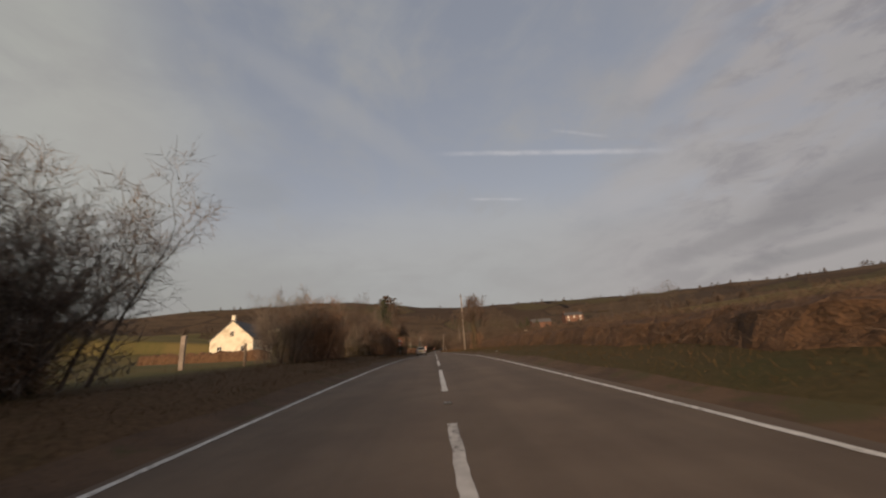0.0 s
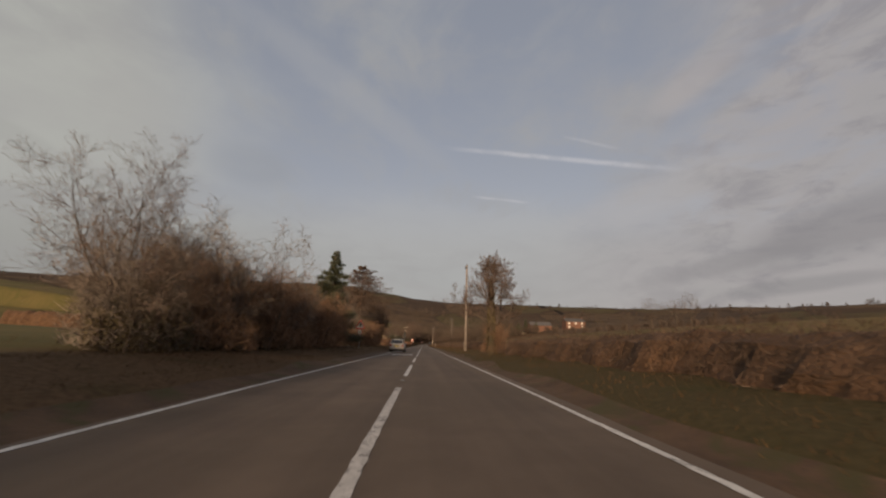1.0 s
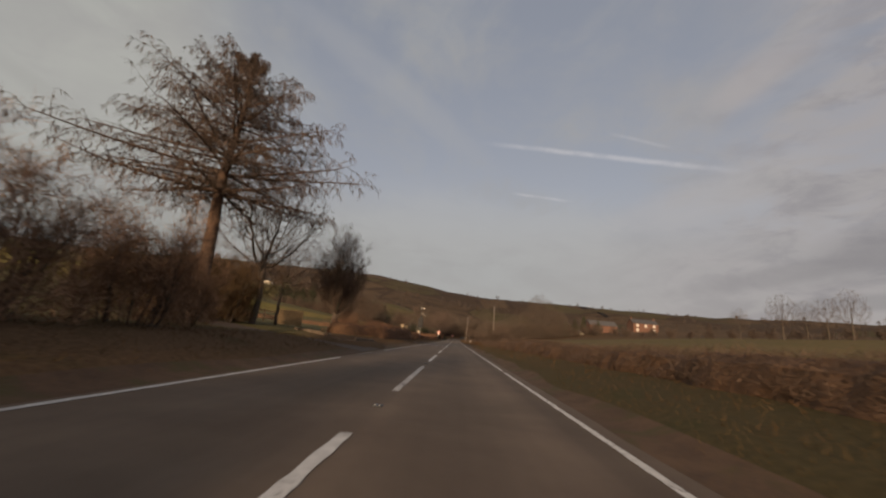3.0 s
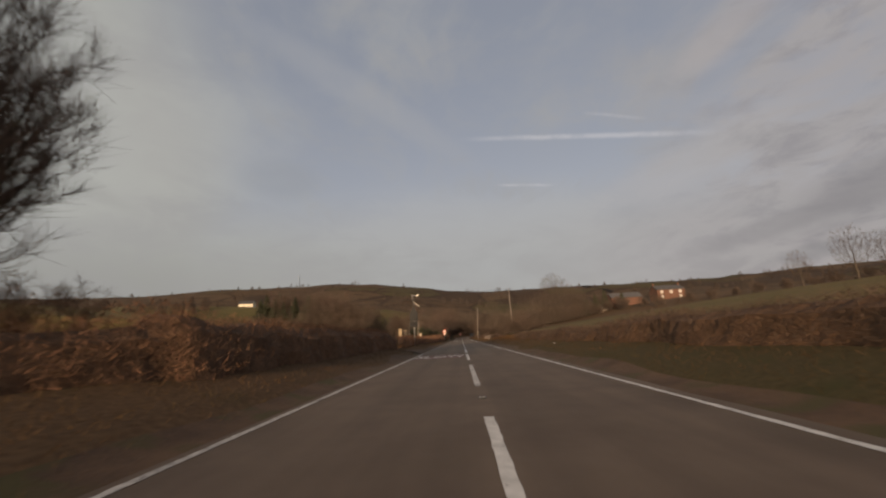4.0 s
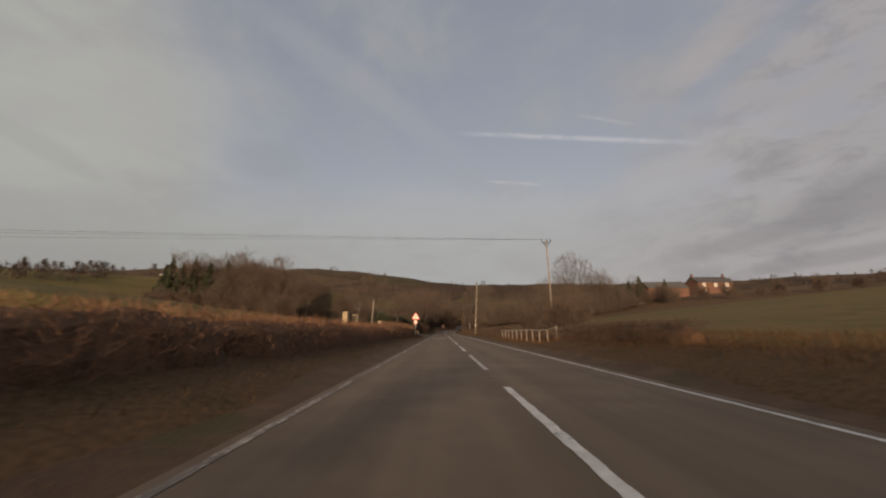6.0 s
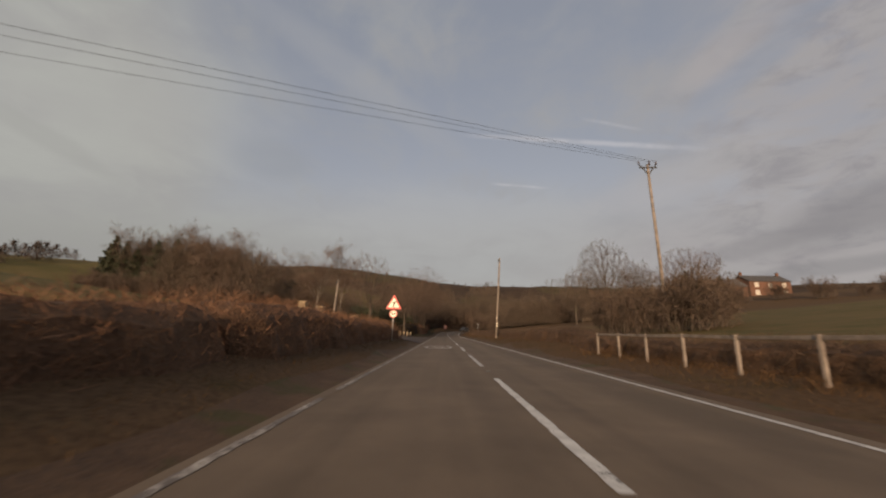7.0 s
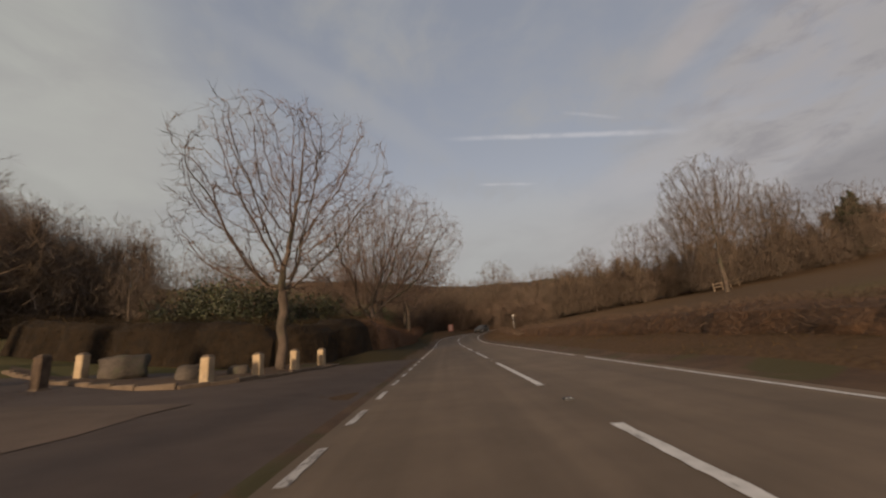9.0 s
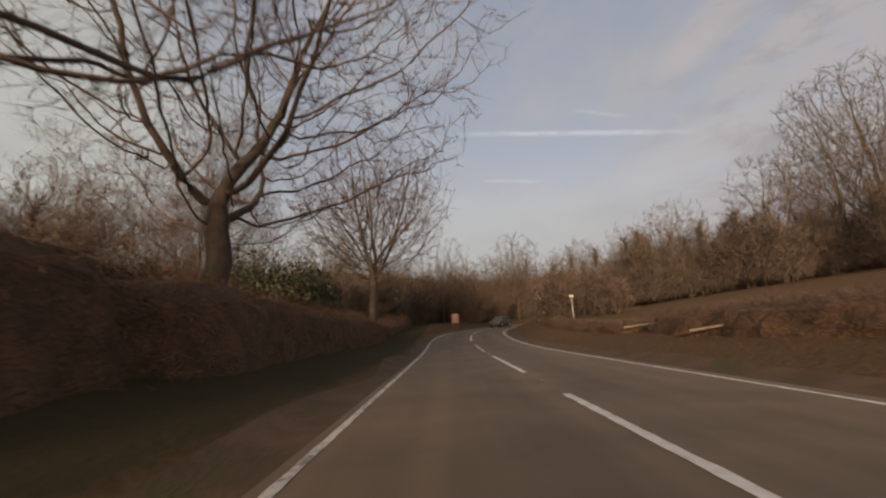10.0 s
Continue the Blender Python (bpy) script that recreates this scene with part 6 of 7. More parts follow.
def ivy_place(k):
    z = ivy_rng.random(k) * 4.9
    a = ivy_rng.random(k) * 6.28
    r = (0.34 - 0.04 * z) * (0.75 + 0.4 * ivy_rng.random(k))
    return np.stack([np.cos(a) * r, np.sin(a) * r, z], 1)


raw("ivy", *leaves(ivy_rng, 2600, ivy_place, 0.07), IVY, T_IVYOAK, "dark ivy sleeve")
T_BIRCH = spreading_tree("tree", 53, 11.0, 0.10, "pale-barked birch, bare and twiggy", bark=BARK_PALE, twig=TWIG_GREY, bole=0.5, wide=46, spray=2, fine=0.012, reach=1.0)
T_FAN = upswept_tree("tree", 61, 9.5, "bare upswept tree with a dense egg-shaped crown", stems=26, fine=0.012, twig=TWIG_GREY, flare=1.15)
T_BANK = crown_tree("tree", 113, 14.5, 7.0, 3.4, 0.27, "old bare oak with a stout bole and long rising limbs", points=2600, step=0.34, crook=0.5, up=0.05, spray=3, fine=0.013, spray_len=0.6, skirt=0.8, aside=(1.2, 0.0))
T_BALL = crown_tree("tree", 64, 10.7, 4.4, 2.7, 0.16, "bare round-crowned tree with forking fine branches", points=2800, step=0.26, crook=0.34, up=0.02, spray=2, fine=0.013, spray_len=0.55, skirt=1.05, egg=0.05)
T_YOUNG = crown_tree("tree", 66, 8.4, 2.6, 3.0, 0.12, "bare slender tree with an open round crown", points=1300, step=0.22, crook=0.25, spray=2, spray_len=0.4)
T_WIDE = crown_tree("tree", 67, 12.0, 4.4, 1.8, 0.22, "broad bare tree with a domed crown of fine twigs", points=2400, step=0.30, crook=0.2, up=0.25, twig=TWIG_WOOD, spray=4, fine=0.016, spray_len=0.7, skirt=0.7, egg=0.12)
T_LARCH = larch_tree("tree", 71, 13.6, "winter larch with level limbs and hanging twigs")
T_SCRUB = thicket("bush", 81, 4.6, 2.6, 2.6, "tangled bare hawthorn scrub beside the road", stems=12, twig=TWIG_SCRUB)
T_SCRUB2 = thicket("bush", 83, 4.0, 2.0, 2.8, "overgrown bare scrub with brown undergrowth", stems=13, twig=TWIG_SCRUB)
T_BROWN = thicket("bush", 87, 3.4, 2.4, 2.4, "dense russet-brown bare shrub", twig=TWIG_RUSSET, stems=16, fuzz=2600)
T_GOLD = thicket("bush", 89, 3.2, 2.4, 2.4, "dense golden-twigged shrub catching the sun", twig=TWIG_GOLD, stems=16, fuzz=3000)
T_IVY = thicket("bush", 91, 4.4, 1.8, 1.8, "ivy-covered thorn tree, dark and dense", stems=10, twig=TWIG_SCRUB, fuzz=1800, mesh_leaves=5000)
T_HOLLY = conifer("tree", 93, 7.7, 2.7, "dark pointed conifer at the roadside", n=42000, leaf=0.058)
T_YEW = evergreen("bush", 95, 2.6, 1.7, "low dark evergreen shrub", n=6000, cone=0.35, leaf=0.07, category="bush")
F_OAK = crown_tree("tree", 12, 14.0, 4.4, 3.6, 0.22, "tall bare broad-leaved tree in winter", points=800, step=0.48, crook=0.3, up=0.2, twig=TWIG_WOOD, spray=4, fine=0.025, spray_len=1.0, skirt=0.7)
F_WIDE = crown_tree("tree", 68, 12.0, 4.6, 2.2, 0.24, "broad bare tree with a domed brush of twigs", points=800, step=0.45, crook=0.2, up=0.3, twig=TWIG_WOOD, spray=4, fine=0.026, spray_len=1.0, skirt=0.6)
F_FAN = upswept_tree("tree", 62, 9.5, "bare upswept tree with a dense egg-shaped crown", fine=0.03, lite=True)
F_BROWN = thicket("bush", 88, 3.4, 2.4, 2.4, "dense russet-brown bare shrub", twig=TWIG, stems=14, fuzz=700, lite=True)
F_SCRUB = thicket("bush", 84, 4.0, 2.0, 2.8, "overgrown bare scrub with brown undergrowth", stems=12, fuzz=700, twig=TWIG, lite=True)
T_PINE = conifer("tree", 97, 11.0, 3.3, "dark conifer at the edge of a copse", n=12000, leaf=0.17)
T_FORK = crown_tree("tree", 107, 11.2, 6.8, 1.5, 0.27, "old bare oak forking into heavy crooked limbs", points=2300, step=0.32, crook=1.0, up=-0.08, spray=2, fine=0.013, spray_len=0.6, skirt=1.7, aside=(0.9, -0.5))
TEMPLATES = [T_BANK, T_ASH, T_OLD, T_TWIN, T_ROUND, T_IVYOAK, T_BIRCH, T_FAN, T_WIDE, T_LARCH, T_SCRUB, T_SCRUB2, T_BROWN, T_GOLD, T_IVY, T_HOLLY, T_YEW, T_PINE, T_FORK, T_BALL, T_YOUNG, F_OAK, F_WIDE, F_FAN, F_BROWN, F_SCRUB]

# left of the road, from the start
for x, y, t, s in ((-8.4, 1.0, 10, 0.9), (-7.7, 5.4, 80, 0.9), (-8.5, 8.8, 200, 1.0), (-8.0, 7.2, 20, 0.8), (-9.8, 3.4, 300, 1.0), (-8.0, -4.0, 150, 1.0)):
    put(T_SCRUB, x, y, t, s, group="roadside scrub")
for x, y, t, s in ((-7.6, 20.5, 30, 0.80), (-7.3, 22.2, 120, 0.78), (-7.9, 25.6, 250, 0.5), (-8.6, 36.5, 60, 0.9), (-7.4, 44.6, 10, 0.72), (-7.3, 48.4, 140, 0.66)):
    put(T_SCRUB2, x, y, t, s, group="roadside scrub")
for x, y, t, s in ((-6.6, 21.8, 30, 0.8), (-6.8, 25.2, 100, 0.62), (-7.0, 27.0, 220, 0.45), (-6.4, 37.0, 200, 0.75), (-6.5, 40.6, 70, 0.85), (-6.6, 44.0, 260, 0.80), (-6.4, 47.2, 300, 0.75), (-6.6, 50.4, 20, 0.85), (-6.7, 53.2, 100, 0.75)):
    put(T_BROWN, x, y, t, s, group="roadside scrub", label="dark overgrown bare scrub at the roadside")
put(T_OLD, -7.5, 34.2, 200, 0.42, group="roadside trees", label="small bare tree spreading above ivy-dark scrub")
for x, y, t, s in ((-7.3, 4.2, 50, 0.6), (-7.6, 6.4, 150, 0.62), (-8.4, 8.4, 220, 0.6)):
    put(T_IVY, x, y, t, s, group="ivy trees")
for x, y, t, s in ((-7.0, 3.0, 10, 0.6), (-7.3, 5.6, 90, 0.55), (-7.9, 7.8, 200, 0.6)):
    put(T_BROWN, x, y, t, s, group="roadside scrub", label="dark overgrown bare scrub at the roadside")
# unseen scrub behind the start, added to throw shade on the left verge
for i in range(12):
    put((F_SCRUB, F_BROWN)[i % 2], -6.9 - 0.9 * (i % 3), -3.5 - 3.0 * i, 47 * i, 1.0 + 0.2 * (i % 2), group="roadside scrub behind the start")
put(T_IVY, -6.9, 34.8, 90, 0.8, group="ivy trees")
put(T_IVY, -6.7, 42.2, 200, 0.85, group="ivy trees")
put(T_IVY, -7.0, 37.8, 120, 0.95, group="ivy trees")
put(T_IVY, -6.9, 46.8, 20, 0.8, group="ivy trees")
put(T_TWIN, -9.4, 37.0, 70, 0.40, group="roadside trees", label="small bare spreading tree above the scrub")
put(T_TWIN, -8.6, 41.5, 160, 0.36, group="roadside trees", label="small bare spreading tree above the scrub")
put(T_HOLLY, -7.1, 55.4, 0, 1.10, tall=0.94)
put(T_BROWN, -8.2, 57.4, 70, 0.8, group="roadside scrub", label="dark bare scrub at the foot of a conifer")
put(T_IVY, -8.8, 55.2, 160, 0.62, group="ivy trees")
put(T_SCRUB, -9.5, 67.5, 20, 0.85, group="field scrub")
put(T_SCRUB, -9.2, 71.5, 120, 0.95, group="field scrub")
for x, y, t, s in ((-7.6, 66.0, 0, 0.55), (-7.4, 69.4, 70, 0.6), (-7.2, 73.0, 10, 0.7), (-7.4, 76.5, 130, 0.8), (-7.2, 80.0, 220, 0.85), (-7.6, 83.6, 300, 0.8), (-8.4, 86.6, 40, 0.6)):
    put(T_BROWN, x, y, t, s, group="roadside scrub", label="dense russet-brown bare shrub on the bank")
put(T_LARCH, -10.8, 90.6, 20, 1.03)
for x, y, t, s in ((-15.2, 98.4, 0, 1.40), (-20.5, 99.5, 140, 1.5), (-13.9, 96.8, 70, 1.05)):
    put(T_GOLD, x, y, t, s, group="garden shrubs")
put(T_TWIN, -12.5, 98.8, 100, 1.05)
put(T_ROUND, -13.7, 104.6, 40, 0.74, label="small round-headed bare garden tree")
put(T_FAN, -9.0, 105.0, 15, 1.0)
for x, y, t, s in ((-7.4, 104.0, 90, 0.42), (-8.6, 107.2, 200, 0.5), (-17.5, 103, 50, 0.7)):
    put(T_BROWN, x, y, t, s, group="garden shrubs", label="low russet-brown garden shrub")

# left hedges
hedge(-8.1, 101.8, -6.1, 107.5, 1.15, 1.8, "clipped dark brown roadside hedge", TWIG_DARK, 2)
hedge(-6.1, 106.5, -6.0, 129.0, 1.32, 1.9, "clipped dark brown roadside hedge", TWIG_DARK, 3)
hedge(-6.2, 137.4, -6.0, 160.0, 0.95, 1.9, "clipped dark brown roadside hedge", TWIG_DARK, 4)
hedge(-5.95, 160.0, -6.0, 185.0, 0.98, 2.1, "clipped dark brown roadside hedge", TWIG_DARK, 5)
hedge(-6.0, 185.0, -6.5, 215.6, 1.36, 2.5, "clipped dark brown roadside hedge", TWIG_DARK, 6)
hedge(-6.9, 215.4, -14.0, 218.6, 1.20, 1.3, "clipped hedge turning into the side road", TWIG_DARK, 7)
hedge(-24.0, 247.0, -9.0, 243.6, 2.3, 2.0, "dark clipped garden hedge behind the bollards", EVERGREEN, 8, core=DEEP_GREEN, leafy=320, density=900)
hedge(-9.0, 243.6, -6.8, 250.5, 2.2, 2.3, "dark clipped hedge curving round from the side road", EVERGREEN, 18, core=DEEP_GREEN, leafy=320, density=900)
hedge(-6.8, 250.2, -6.75, 257.5, 2.1, 2.5, "dark brown hedge along the top of the bank", TWIG_DARK, 19, leafy=60, density=700)
hedge(-6.75, 257.2, -6.7, 276.0, 1.75, 2.5, "dark brown hedge along the top of the bank", TWIG_DARK, 9, leafy=60, density=700)
hedge(-6.9, 276.0, -6.6, 310.0, 1.3, 2.2, "dark hedge along the top of the bank", TWIG_DARK, 10, leafy=40)
hedge(-62.0, 84.0, -36.0, 86.0, 2.8, 2.4, "field hedge in front of the cottage", TWIG_DARK, 11, density=120)
hedge(-8.5, 139.0, -60.0, 168.0, 0.9, 1.4, "low field hedge running away from the road", TWIG_DARK, 12, density=120)

# right hedges
hedge(6.7, -30.0, 6.75, 22.0, 0.86, 2.8, "low russet-brown hedge on the verge", TWIG_RED, 21, wild=0.08)
hedge(6.75, 22.0, 6.8, 48.6, 0.95, 2.8, "low russet-brown hedge on the verge", TWIG_RED, 22, wild=0.08)
hedge(9.6, 57.4, 6.9, 61.0, 0.85, 1.6, "russet-brown hedge beside the gate", TWIG_RED, 31, wild=0.08)
hedge(6.9, 61.0, 6.7, 67.5, 0.85, 2.0, "russet-brown hedge beside the gate", TWIG_RED, 32, wild=0.08)
hedge(6.7, 67.5, 6.6, 96.0, 0.78, 1.8, "low russet-brown hedge on the verge", TWIG_RED, 23, wild=0.08)
hedge(6.6, 96.0, 6.5, 118.0, 0.90, 1.8, "low russet-brown hedge on the verge", TWIG_RED, 24, wild=0.08)
hedge(6.5, 118.0, 6.6, 144.0, 0.68, 2.0, "overgrown brown roadside hedge", TWIG_RED, 25, wild=0.12)
hedge(6.2, 163.0, 5.9, 174.0, 0.75, 1.2, "short stretch of clipped brown hedge", TWIG_RED, 26)
hedge(7.1, 177.0, 6.9, 194.0, 0.80, 1.6, "clipped russet-brown hedge behind the fence", TWIG_RED, 30)
hedge(6.6, 194.0, 6.4, 226.0, 0.85, 1.9, "clipped russet-brown hedge below a sloping field", TWIG_RED, 27)
hedge(6.4, 226.0, 6.6, 266.5, 0.82, 2.2, "clipped russet-brown hedge below a sloping field", TWIG_RED, 28)
hedge(6.4, 268.0, 7.0, 284.0, 0.60, 1.6, "brown hedge on the inside of the bend", TWIG_RED, 29)
hedge(7.0, 284.0, 14.5, 304.0, 0.7, 1.6, "brown hedge on the inside of the bend", TWIG_RED, 33)

# right of the road
put(T_IVYOAK, 5.0, 49.8, 0, 1.0)
put(T_BROWN, 5.3, 50.2, 40, 0.50, group="roadside scrub", label="low russet scrub at the foot of an oak")
for x, y, t, s in ((10.2, 205.0, 0, 0.62), (12.4, 202.0, 90, 0.80), (15.2, 201.6, 200, 0.85), (17.5, 204.5, 20, 0.8), (15.8, 209.5, 0, 0.70), (18.5, 212.0, 90, 0.66), (21.0, 215.0, 200, 0.60), (23.5, 218.0, 20, 0.62)):
    put(F_SCRUB, x, y, t, s, group="field scrub")
for x, y, t, s in ((11.0, 203.2, 30, 0.75), (13.6, 201.0, 130, 0.95), (16.6, 202.6, 250, 0.9), (12.6, 206.0, 10, 0.8), (17.2, 209.8, 0, 0.60), (19.8, 212.6, 90, 0.64), (22.2, 216.0, 200, 0.66), (15.0, 207.6, 50, 0.5), (24.6, 219.5, 10, 0.7)):
    put(F_BROWN, x, y, t, s, group="field scrub")
put(T_TWIN, 17.4, 205.6, 40, 0.58, group="field-edge trees", label="small bare broad-crowned tree above the scrub")
for x, y, t, s, tall in ((48.5, 293, 0, 1.85, 1.1), (40.5, 290, 130, 1.35, 1.0), (57.0, 291, 250, 1.3, 1.0)):
    put(T_WIDE, x, y, t, s, tall=tall, group="skyline trees")
for x, y, t, s in ((31.3, 270.5, 40, 0.98), (31.0, 288.0, 150, 0.95), (25.0, 293.0, 260, 0.8), (20.0, 296.0, 200, 0.7), (56.0, 288.0, 300, 1.1), (62.0, 294.0, 20, 0.9), (58.0, 281.0, 80, 0.85), (44.5, 286.0, 10, 0.95), (36.5, 291.0, 210, 0.85), (47.5, 281.0, 120, 0.8), (67.0, 284.0, 250, 0.8)):
    put(F_OAK, x, y, t, s, group="skyline trees")
for x, y, t, s in ((66, 286, 0, 0.85), (72, 290, 70, 0.95), (60, 282, 140, 0.75), (78, 284, 200, 0.7)):
    put(T_PINE, x, y, t, s, group="farm conifers", label="dark evergreen tree beside the farm")
for i in range(30):
    a = random.random()
    x, y = 20 + 62 * a, 300 - 26 * a + random.uniform(-7, 7)
    put(F_BROWN, x, y, random.uniform(0, 360), random.uniform(0.9, 1.7), group="hillside scrub", label="russet-brown bare scrub on the slope")
for i in range(10):
    put(F_SCRUB, 16 + 5.0 * i, 297 - 1.2 * i + random.uniform(-5, 5), random.uniform(0, 360), random.uniform(1.1, 1.6), group="hillside scrub")

for x, y, t, s in ((108, 222, 0, 0.85), (117, 214, 90, 1.15), (122, 210, 200, 0.95), (131, 204, 30, 1.2), (126, 207, 130, 1.0), (99, 232, 120, 0.5), (140, 200, 250, 0.6)):
    put(F_OAK, x, y, t, s, group="field-edge trees", label="bare hedgerow tree at the top of a field")
for i in range(16):
    put(F_BROWN, 82 + 5.2 * i + random.uniform(-2, 2), 262 - 4.6 * i + random.uniform(-2, 2), random.uniform(0, 360), random.uniform(0.7, 1.2), group="field-edge scrub", label="brown bare hedgerow bush at the top of a field")
# junction trees on the left
put(T_YOUNG, -8.5, 215.2, 0, 1.0, group="junction trees", label="bare round-crowned tree standing in the hedge corner")
put(T_BIRCH, -14.7, 226.4, 60, 0.82, tall=1.36, lean=(0, 4), group="junction trees")
put(T_BIRCH, -17.2, 224.5, 200, 1.0, lean=(0, 2))
put(T_LARCH, -24.0, 240.6, 60, 0.62, group="junction trees", label="flat-limbed conifer behind the pillars")
put(T_ASH, -27.0, 276.0, 130, 0.85, group="junction trees")
put(T_BALL, -7.75, 241.3, 200, 1.0, group="junction trees", label="bare round-crowned tree above the bollards")
put(T_FORK, -6.9, 254.3, 0, 1.0, group="bank oaks")
put(T_BANK, -7.5, 261.6, 0, 1.0, group="bank oaks")
put(T_BALL, -6.2, 275.4, 70, 1.26, group="bank trees", label="broad bare tree on the bank beside the road")
put(T_ROUND, -7.4, 283.0, 200, 1.45, group="bank trees")
put(T_ASH, -14.0, 270.0, 20, 0.95, group="bank trees")
for x, y, t, s in ((-22, 272, 10, 0.75), (-30, 276, 200, 0.85), (-18, 284, 300, 0.75), (-34, 285, 30, 0.9)):
    put(F_OAK, x, y, t, s, group="bank woodland", label="bare tree in the wood behind the hedge")
random.seed(57)
for i in range(22):
    y = 258 + 40 * random.random()
    put((F_OAK, F_WIDE)[i % 2], -15 - 24 * random.random() + 0.12 * (y - 258), y, random.uniform(0, 360), random.uniform(0.42, 0.68), group="bank woodland", label="bare tree in the wood behind the hedge")
for i in range(22):
    y = 256 + 44 * random.random()
    put((F_BROWN, F_SCRUB)[i % 2], -12 - 24 * random.random(), y, random.uniform(0, 360), random.uniform(0.8, 1.25), group="bank scrub", label="brown bare undergrowth in the wood behind the hedge")
for x, y, t, s in ((-13.5, 258.5, 0, 0.95), (-15.5, 253.5, 80, 1.15), (-12.4, 264.0, 150, 1.0), (-19.0, 251.5, 30, 1.1), (-14.0, 251.5, 10, 1.5), (-17.5, 254.0, 120, 1.7), (-11.6, 256.5, 250, 1.4), (-10.4, 271.5, 60, 1.5), (-10.2, 275.5, 170, 1.35)):
    put(T_YEW, x, y, t, s, group="evergreen shrubs")

# copse on the left
random.seed(19)
for i in range(72):
    t = random.random()
    x = -38 - 57 * t + random.uniform(-4, 4)
    y = 248 + 34 * t + 24 * random.random()
    kind = random.choice((F_OAK, F_OAK, T_BIRCH, F_OAK, F_FAN, F_OAK, F_WIDE))
    put(kind, x, y, random.uniform(0, 360), random.uniform(1.1, 1.5) * min(1.0, 0.62 + 1.1 * t) * (1.35 if kind in (F_FAN, T_BIRCH) else 1.0), group="copse trees")
for i in range(30):
    t = random.random()
    put(random.choice((F_BROWN, F_SCRUB, F_SCRUB)), -34 - 64 * t, 245 + 34 * t + random.uniform(-3, 4), random.uniform(0, 360), random.uniform(1.0, 1.6), group="copse scrub", label="brown bare undergrowth at the edge of the copse")
for x, y, s in ((-100, 285, 1.35), (-95, 281, 1.6), (-89, 278, 1.45), (-84, 276, 1.3), (-70, 271, 1.55), (-93, 290, 1.7), (-78, 275, 1.5)):
    put(T_PINE, x, y, s * 100, s, group="copse conifers")
# wooded bend ahead
random.seed(63)
for i in range(26):
    y = 304 + 32 * random.random()
    put((F_OAK, F_WIDE, F_OAK)[i % 3], road_x(y) - 8.0 - 16 * random.random(), y, random.uniform(0, 360), random.uniform(0.5, 0.8), group="roadside woodland", label="bare tree in the wood outside the bend")
for i in range(24):
    y = 306 + 26 * random.random()
    put((F_SCRUB, F_BROWN)[i % 2], road_x(y) - 6.6 - 7 * random.random(), y, random.uniform(0, 360), random.uniform(0.9, 1.4), group="roadside woodland scrub", label="brown bare scrub at the edge of the wood")
put(F_WIDE, 12.6, 327.0, 110, 1.25, tall=1.2, group="roadside woodland", label="tall bare tree with a domed crown beside the bend")
for x, y, t, s in ((-9.0, 301.0, 20, 0.62), (-7.6, 307.0, 140, 0.66), (-6.6, 314.0, 250, 0.70), (-5.4, 322.0, 70, 0.78), (-11.0, 312.0, 200, 0.75), (-9.4, 325.0, 310, 0.85)):
    put((F_OAK, F_WIDE)[y % 2 == 0], road_x(y) + x - 1.5, y, t, s, group="roadside woodland")
for i in range(14):
    y = 334 + 5.0 * i
    put((F_OAK, F_WIDE, F_FAN)[i % 3], road_x(y) - 8.5 - 3.5 * (i % 2), y, 53 * i, (1.0, 1.05, 1.3)[i % 3], group="roadside woodland")
for x, y, t, s in ((-9.4, 298.0, 20, 1.3), (-10.4, 303.0, 140, 1.3), (-9.6, 308.5, 250, 1.4), (-7.0, 316.0, 70, 1.5), (-7.4, 324.0, 200, 1.6)):
    put(F_SCRUB, road_x(y) + x, y, t, s, group="roadside woodland scrub", label="brown bare scrub at the edge of the wood")
put(F_OAK, 24.0, 381.0, 30, 1.55, group="roadside woodland")
for i in range(58):
    y = 296 + 120 * random.random()
    side = -1 if i % 2 else 1
    x = road_x(y) + side * random.uniform(8.5, 30)
    put(random.choice((F_OAK, F_WIDE, F_FAN, F_OAK)), x, y, random.uniform(0, 360), random.uniform(0.75, 1.1), group="roadside woodland")
for i in range(50):
    y = 285 + 130 * random.random()
    side = -1 if i % 2 else 1
    put(random.choice((F_BROWN, F_SCRUB)), road_x(y) + side * random.uniform(6.8, 16), y, random.uniform(0, 360), random.uniform(0.8, 1.4), group="roadside woodland scrub", label="brown bare scrub at the edge of the wood")
for t in TEMPLATES:
    drop_template(t)


def far_trees(name, spots, label, mat, seed, n=70, thick=0.035, twig=0.26):
    """Distant trees and hedgerow bushes: stems and brushes of fine twigs, uncountable."""
    nrng = np.random.default_rng(seed)
    vs, fs, base = [], [], 0
    for x, y, hgt in spots:
        z = land(x, y)

        def place(k):
            a, r, u = nrng.random(k) * 6.28, np.sqrt(nrng.random(k)), nrng.random(k)
            w = hgt * 0.42 * np.sin(np.clip(u * 1.15 + 0.12, 0, 1) * math.pi) ** 0.6
            return np.stack([x + np.cos(a) * r * w, y + np.sin(a) * r * w, z + hgt * (0.05 + 0.8 * u)], 1)

        v, f = slivers(nrng, n, place, hgt * twig, hgt * thick, 0.6)
        vs.append(v)
        fs.append(f + base)
        base += len(v)
    ob = raw(name, np.concatenate(vs), np.concatenate(fs), mat)
    return tagged(ob, label, "woodland", kind="stuff")


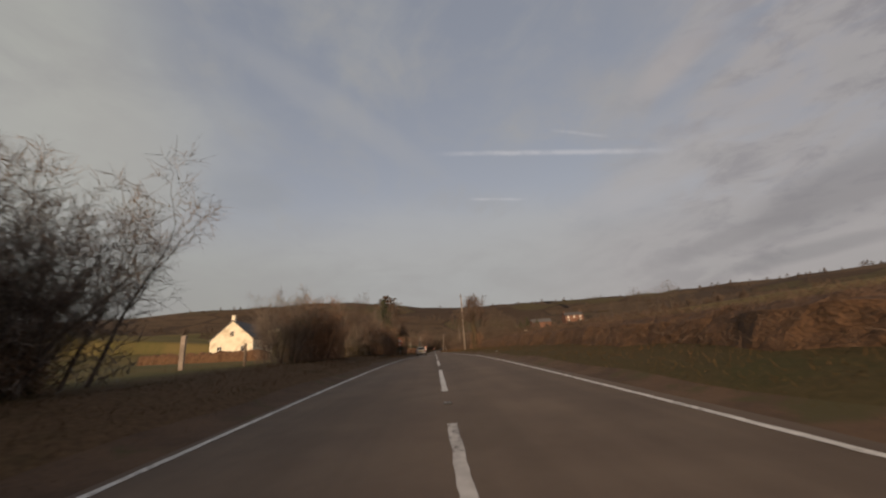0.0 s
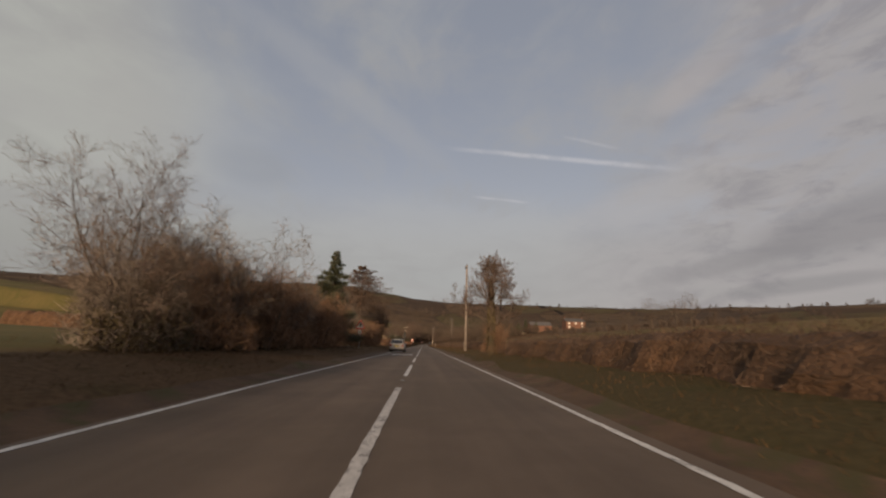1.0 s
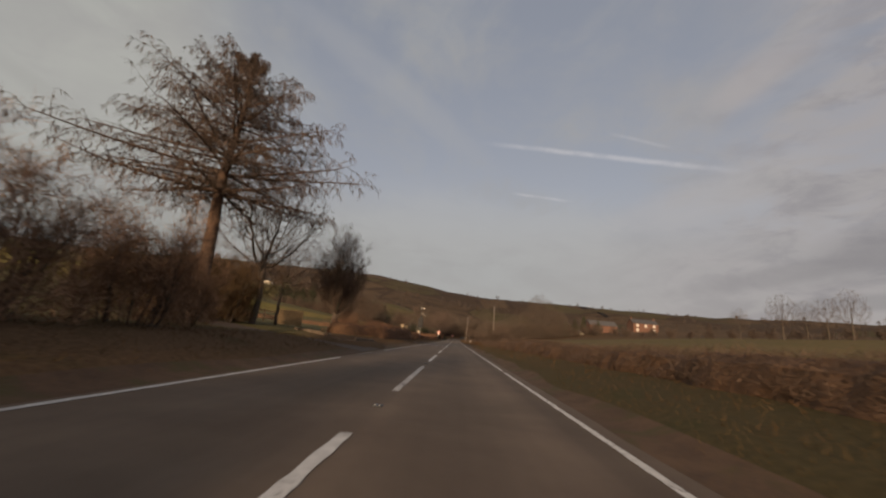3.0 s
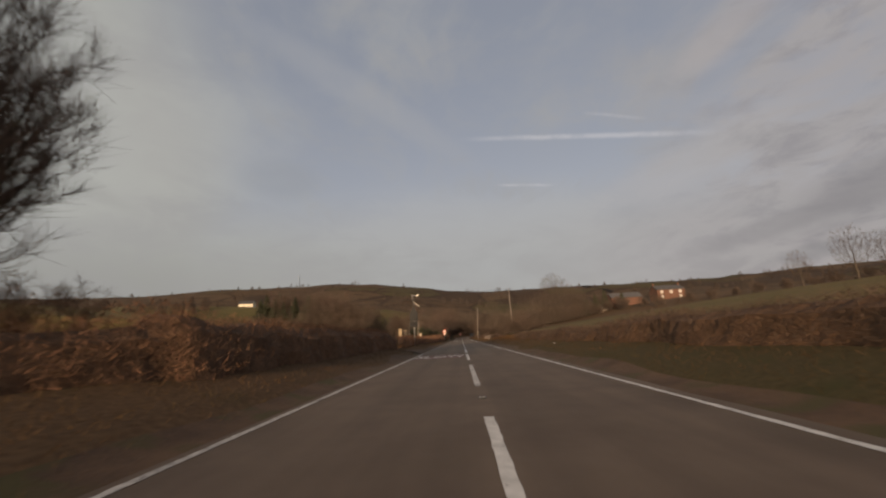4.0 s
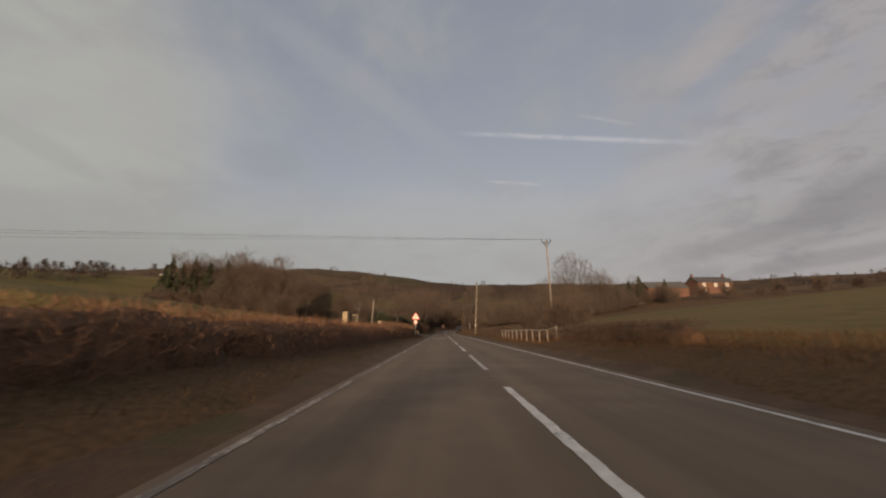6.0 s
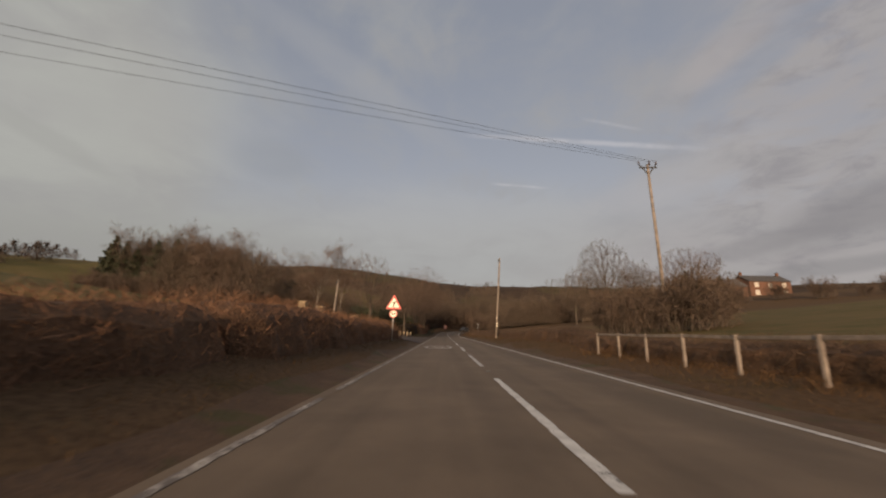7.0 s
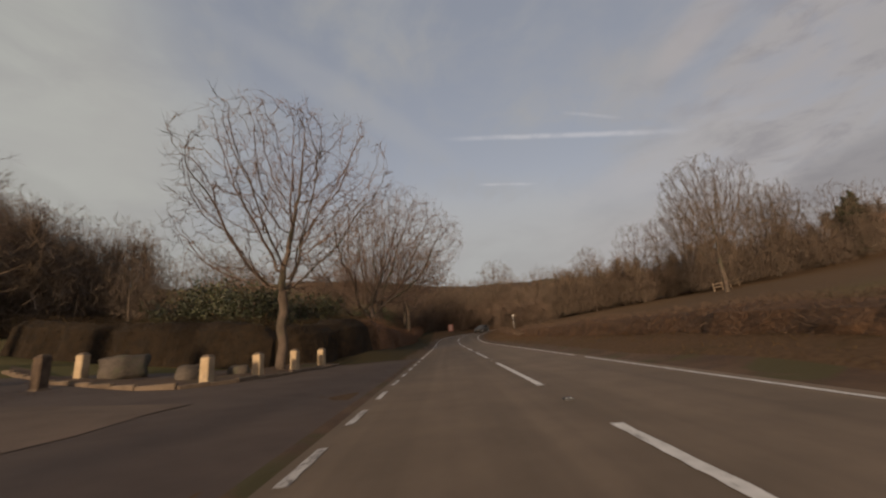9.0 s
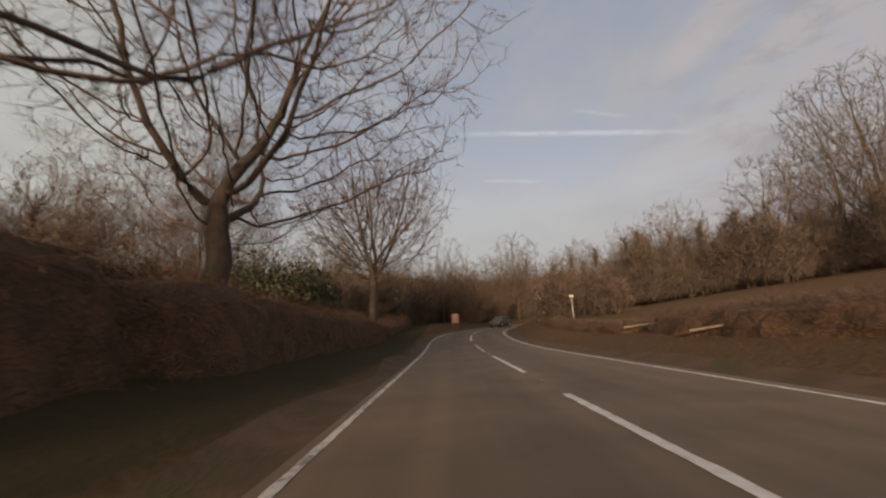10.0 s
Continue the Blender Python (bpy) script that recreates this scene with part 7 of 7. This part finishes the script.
random.seed(23)
spots = []
for i in range(150):
    t = random.random()
    spots.append((-36 - 60 * t, 248 + 35 * t + 26 * random.random(), random.uniform(8, 14)))
for i in range(170):
    y = 262 + 130 * random.random()
    spots.append((road_x(y) - random.uniform(11, 44), y, random.uniform(3.5, 6.5)))
far_trees("copse_brushwood", spots, "dense brown bare brushwood filling the copse", TWIG_WOOD, 27, 480, 0.006, 0.2)
spots = []
for i in range(130):
    t = random.random()
    spots.append((14 + 46 * t, 300 - 22 * t + random.uniform(-9, 9), random.uniform(5.5, 9.0)))
for i in range(230):
    y = 310 + 170 * random.random()
    x = road_x(y) + random.uniform(-50, 55)
    if abs(x - road_x(y)) > 8.5:
        spots.append((x, y, random.uniform(5.0, 9.0)))
for i in range(40):
    t = random.random()
    spots.append((15 + 10 * t, 208.5 + 13 * t + random.uniform(-1.5, 3), random.uniform(2.0, 3.2)))
far_trees("slope_brushwood", spots, "dense brown brushwood on the slope", TWIG_WOOD, 28, 700, 0.0042, 0.17)

random.seed(5)
spots = []
while len(spots) < 900:
    az, r = radians(random.uniform(-50, 55)), random.uniform(330, 900)
    x, y = math.sin(az) * r, 140 + math.cos(az) * r
    if abs(x - road_x(y)) < 14 or noise.noise((x * 0.006, y * 0.006, 2)) < -0.05:
        continue
    spots.append((x, y, random.uniform(7, 13)))
far_trees("far_woodland", spots, "distant brown bare woodland below the hills", TWIG_FAR, 31)
spots = []
for i in range(420):
    az = -55 + 115 * random.random()
    r = random.choice((1180, 1320, 1440, 1490, 820, 980)) + random.uniform(-25, 25)
    if noise.noise((az * 0.16, r * 0.004, 4)) < -0.02:
        continue
    x, y = math.sin(radians(az)) * r, 140 + math.cos(radians(az)) * r
    spots.append((x, y, random.uniform(7, 15)))
far_trees("hill_trees", spots, "dark hedgerow trees strung along the distant hills", TWIG_FAR, 33, 60, 0.10)
spots = [(x, y, random.uniform(5, 9)) for x, y in [(180 + 60 * random.random() + 9 * i, 330 + 9 * i + random.uniform(-12, 12)) for i in range(16)]]
for i in range(20):
    a, r = radians(-45.5 - 0.75 * i), random.uniform(175, 215)
    spots.append((math.sin(a) * r, 177 + math.cos(a) * r, random.uniform(4.5, 7.5)))
spots += [(-150 - 22 * i + random.uniform(-8, 8), 330 + random.uniform(-20, 20), random.uniform(5, 9)) for i in range(14)]
far_trees("field_edge_trees", spots, "bare hedgerow trees along the field edges", TWIG_FAR, 35, 260, 0.03)


def mast(x, y, height):
    z = land(x, y)
    ob = thing("radio_mast", x, y, z, label="thin distant radio mast on the hill", category="mast")
    part("tower", rod(bmesh.new(), (0, 0, -1), (0, 0, height), 0.9, 0.35, 6), DARK_METAL, ob, flat=True)
    for zz in (0.7, 0.85):
        part("antenna", box(bmesh.new(), 2.6, 2.6, 1.0, pose(0, 0, height * zz)), STEEL, ob, flat=True)
    return ob


mast(-560, 1390, 42)

# ---- grass on the verges ----


def grass(name, side, y0, y1, x_in, x_out, per_m, length, mat, seed, label):
    nrng = np.random.default_rng(seed)
    n = int(per_m * (y1 - y0))

    def place(k):
        y = y0 + (y1 - y0) * nrng.random(k)
        u = x_in + (x_out - x_in) * nrng.random(k) ** 0.9
        out = np.empty((k, 3))
        for i in range(k):
            x = road_x(y[i]) + side * u[i]
            if side < 0 and (91 < y[i] < 99.5 or 210 < y[i] < 275 or 127 < y[i] < 138):
                x = side * (10 + 4 * nrng.random())
                y[i] = y0 + (y1 - y0) * nrng.random()
            out[i] = x, y[i], land(x, y[i]) - 0.02
        return out

    v, f = slivers(nrng, n, place, length, 0.012, 0.9)
    return tagged(raw(name, v, f, mat), label, "grass", kind="stuff")


for side in (-1, 1):
    grass("verge_grass", side, -20, 120, 3.45, 6.4, 260, 0.11, GRASS, 70 + side, "short rough winter grass on the verge")
    grass("verge_grass", side, 120, 300, 3.45, 6.6, 260, 0.11, GRASS, 75 + side, "short rough winter grass on the verge")
    grass("dead_grass", side, -20, 300, 4.3, 7.6, 30, 0.22, DEAD_GRASS, 80 + side, "straw-coloured dead grass and stalks below the hedge")
grass("dead_grass", 1, 138, 196, 4.8, 10.5, 330, 0.42, DEAD_GRASS, 91, "tall straw-coloured grass beside the fence")
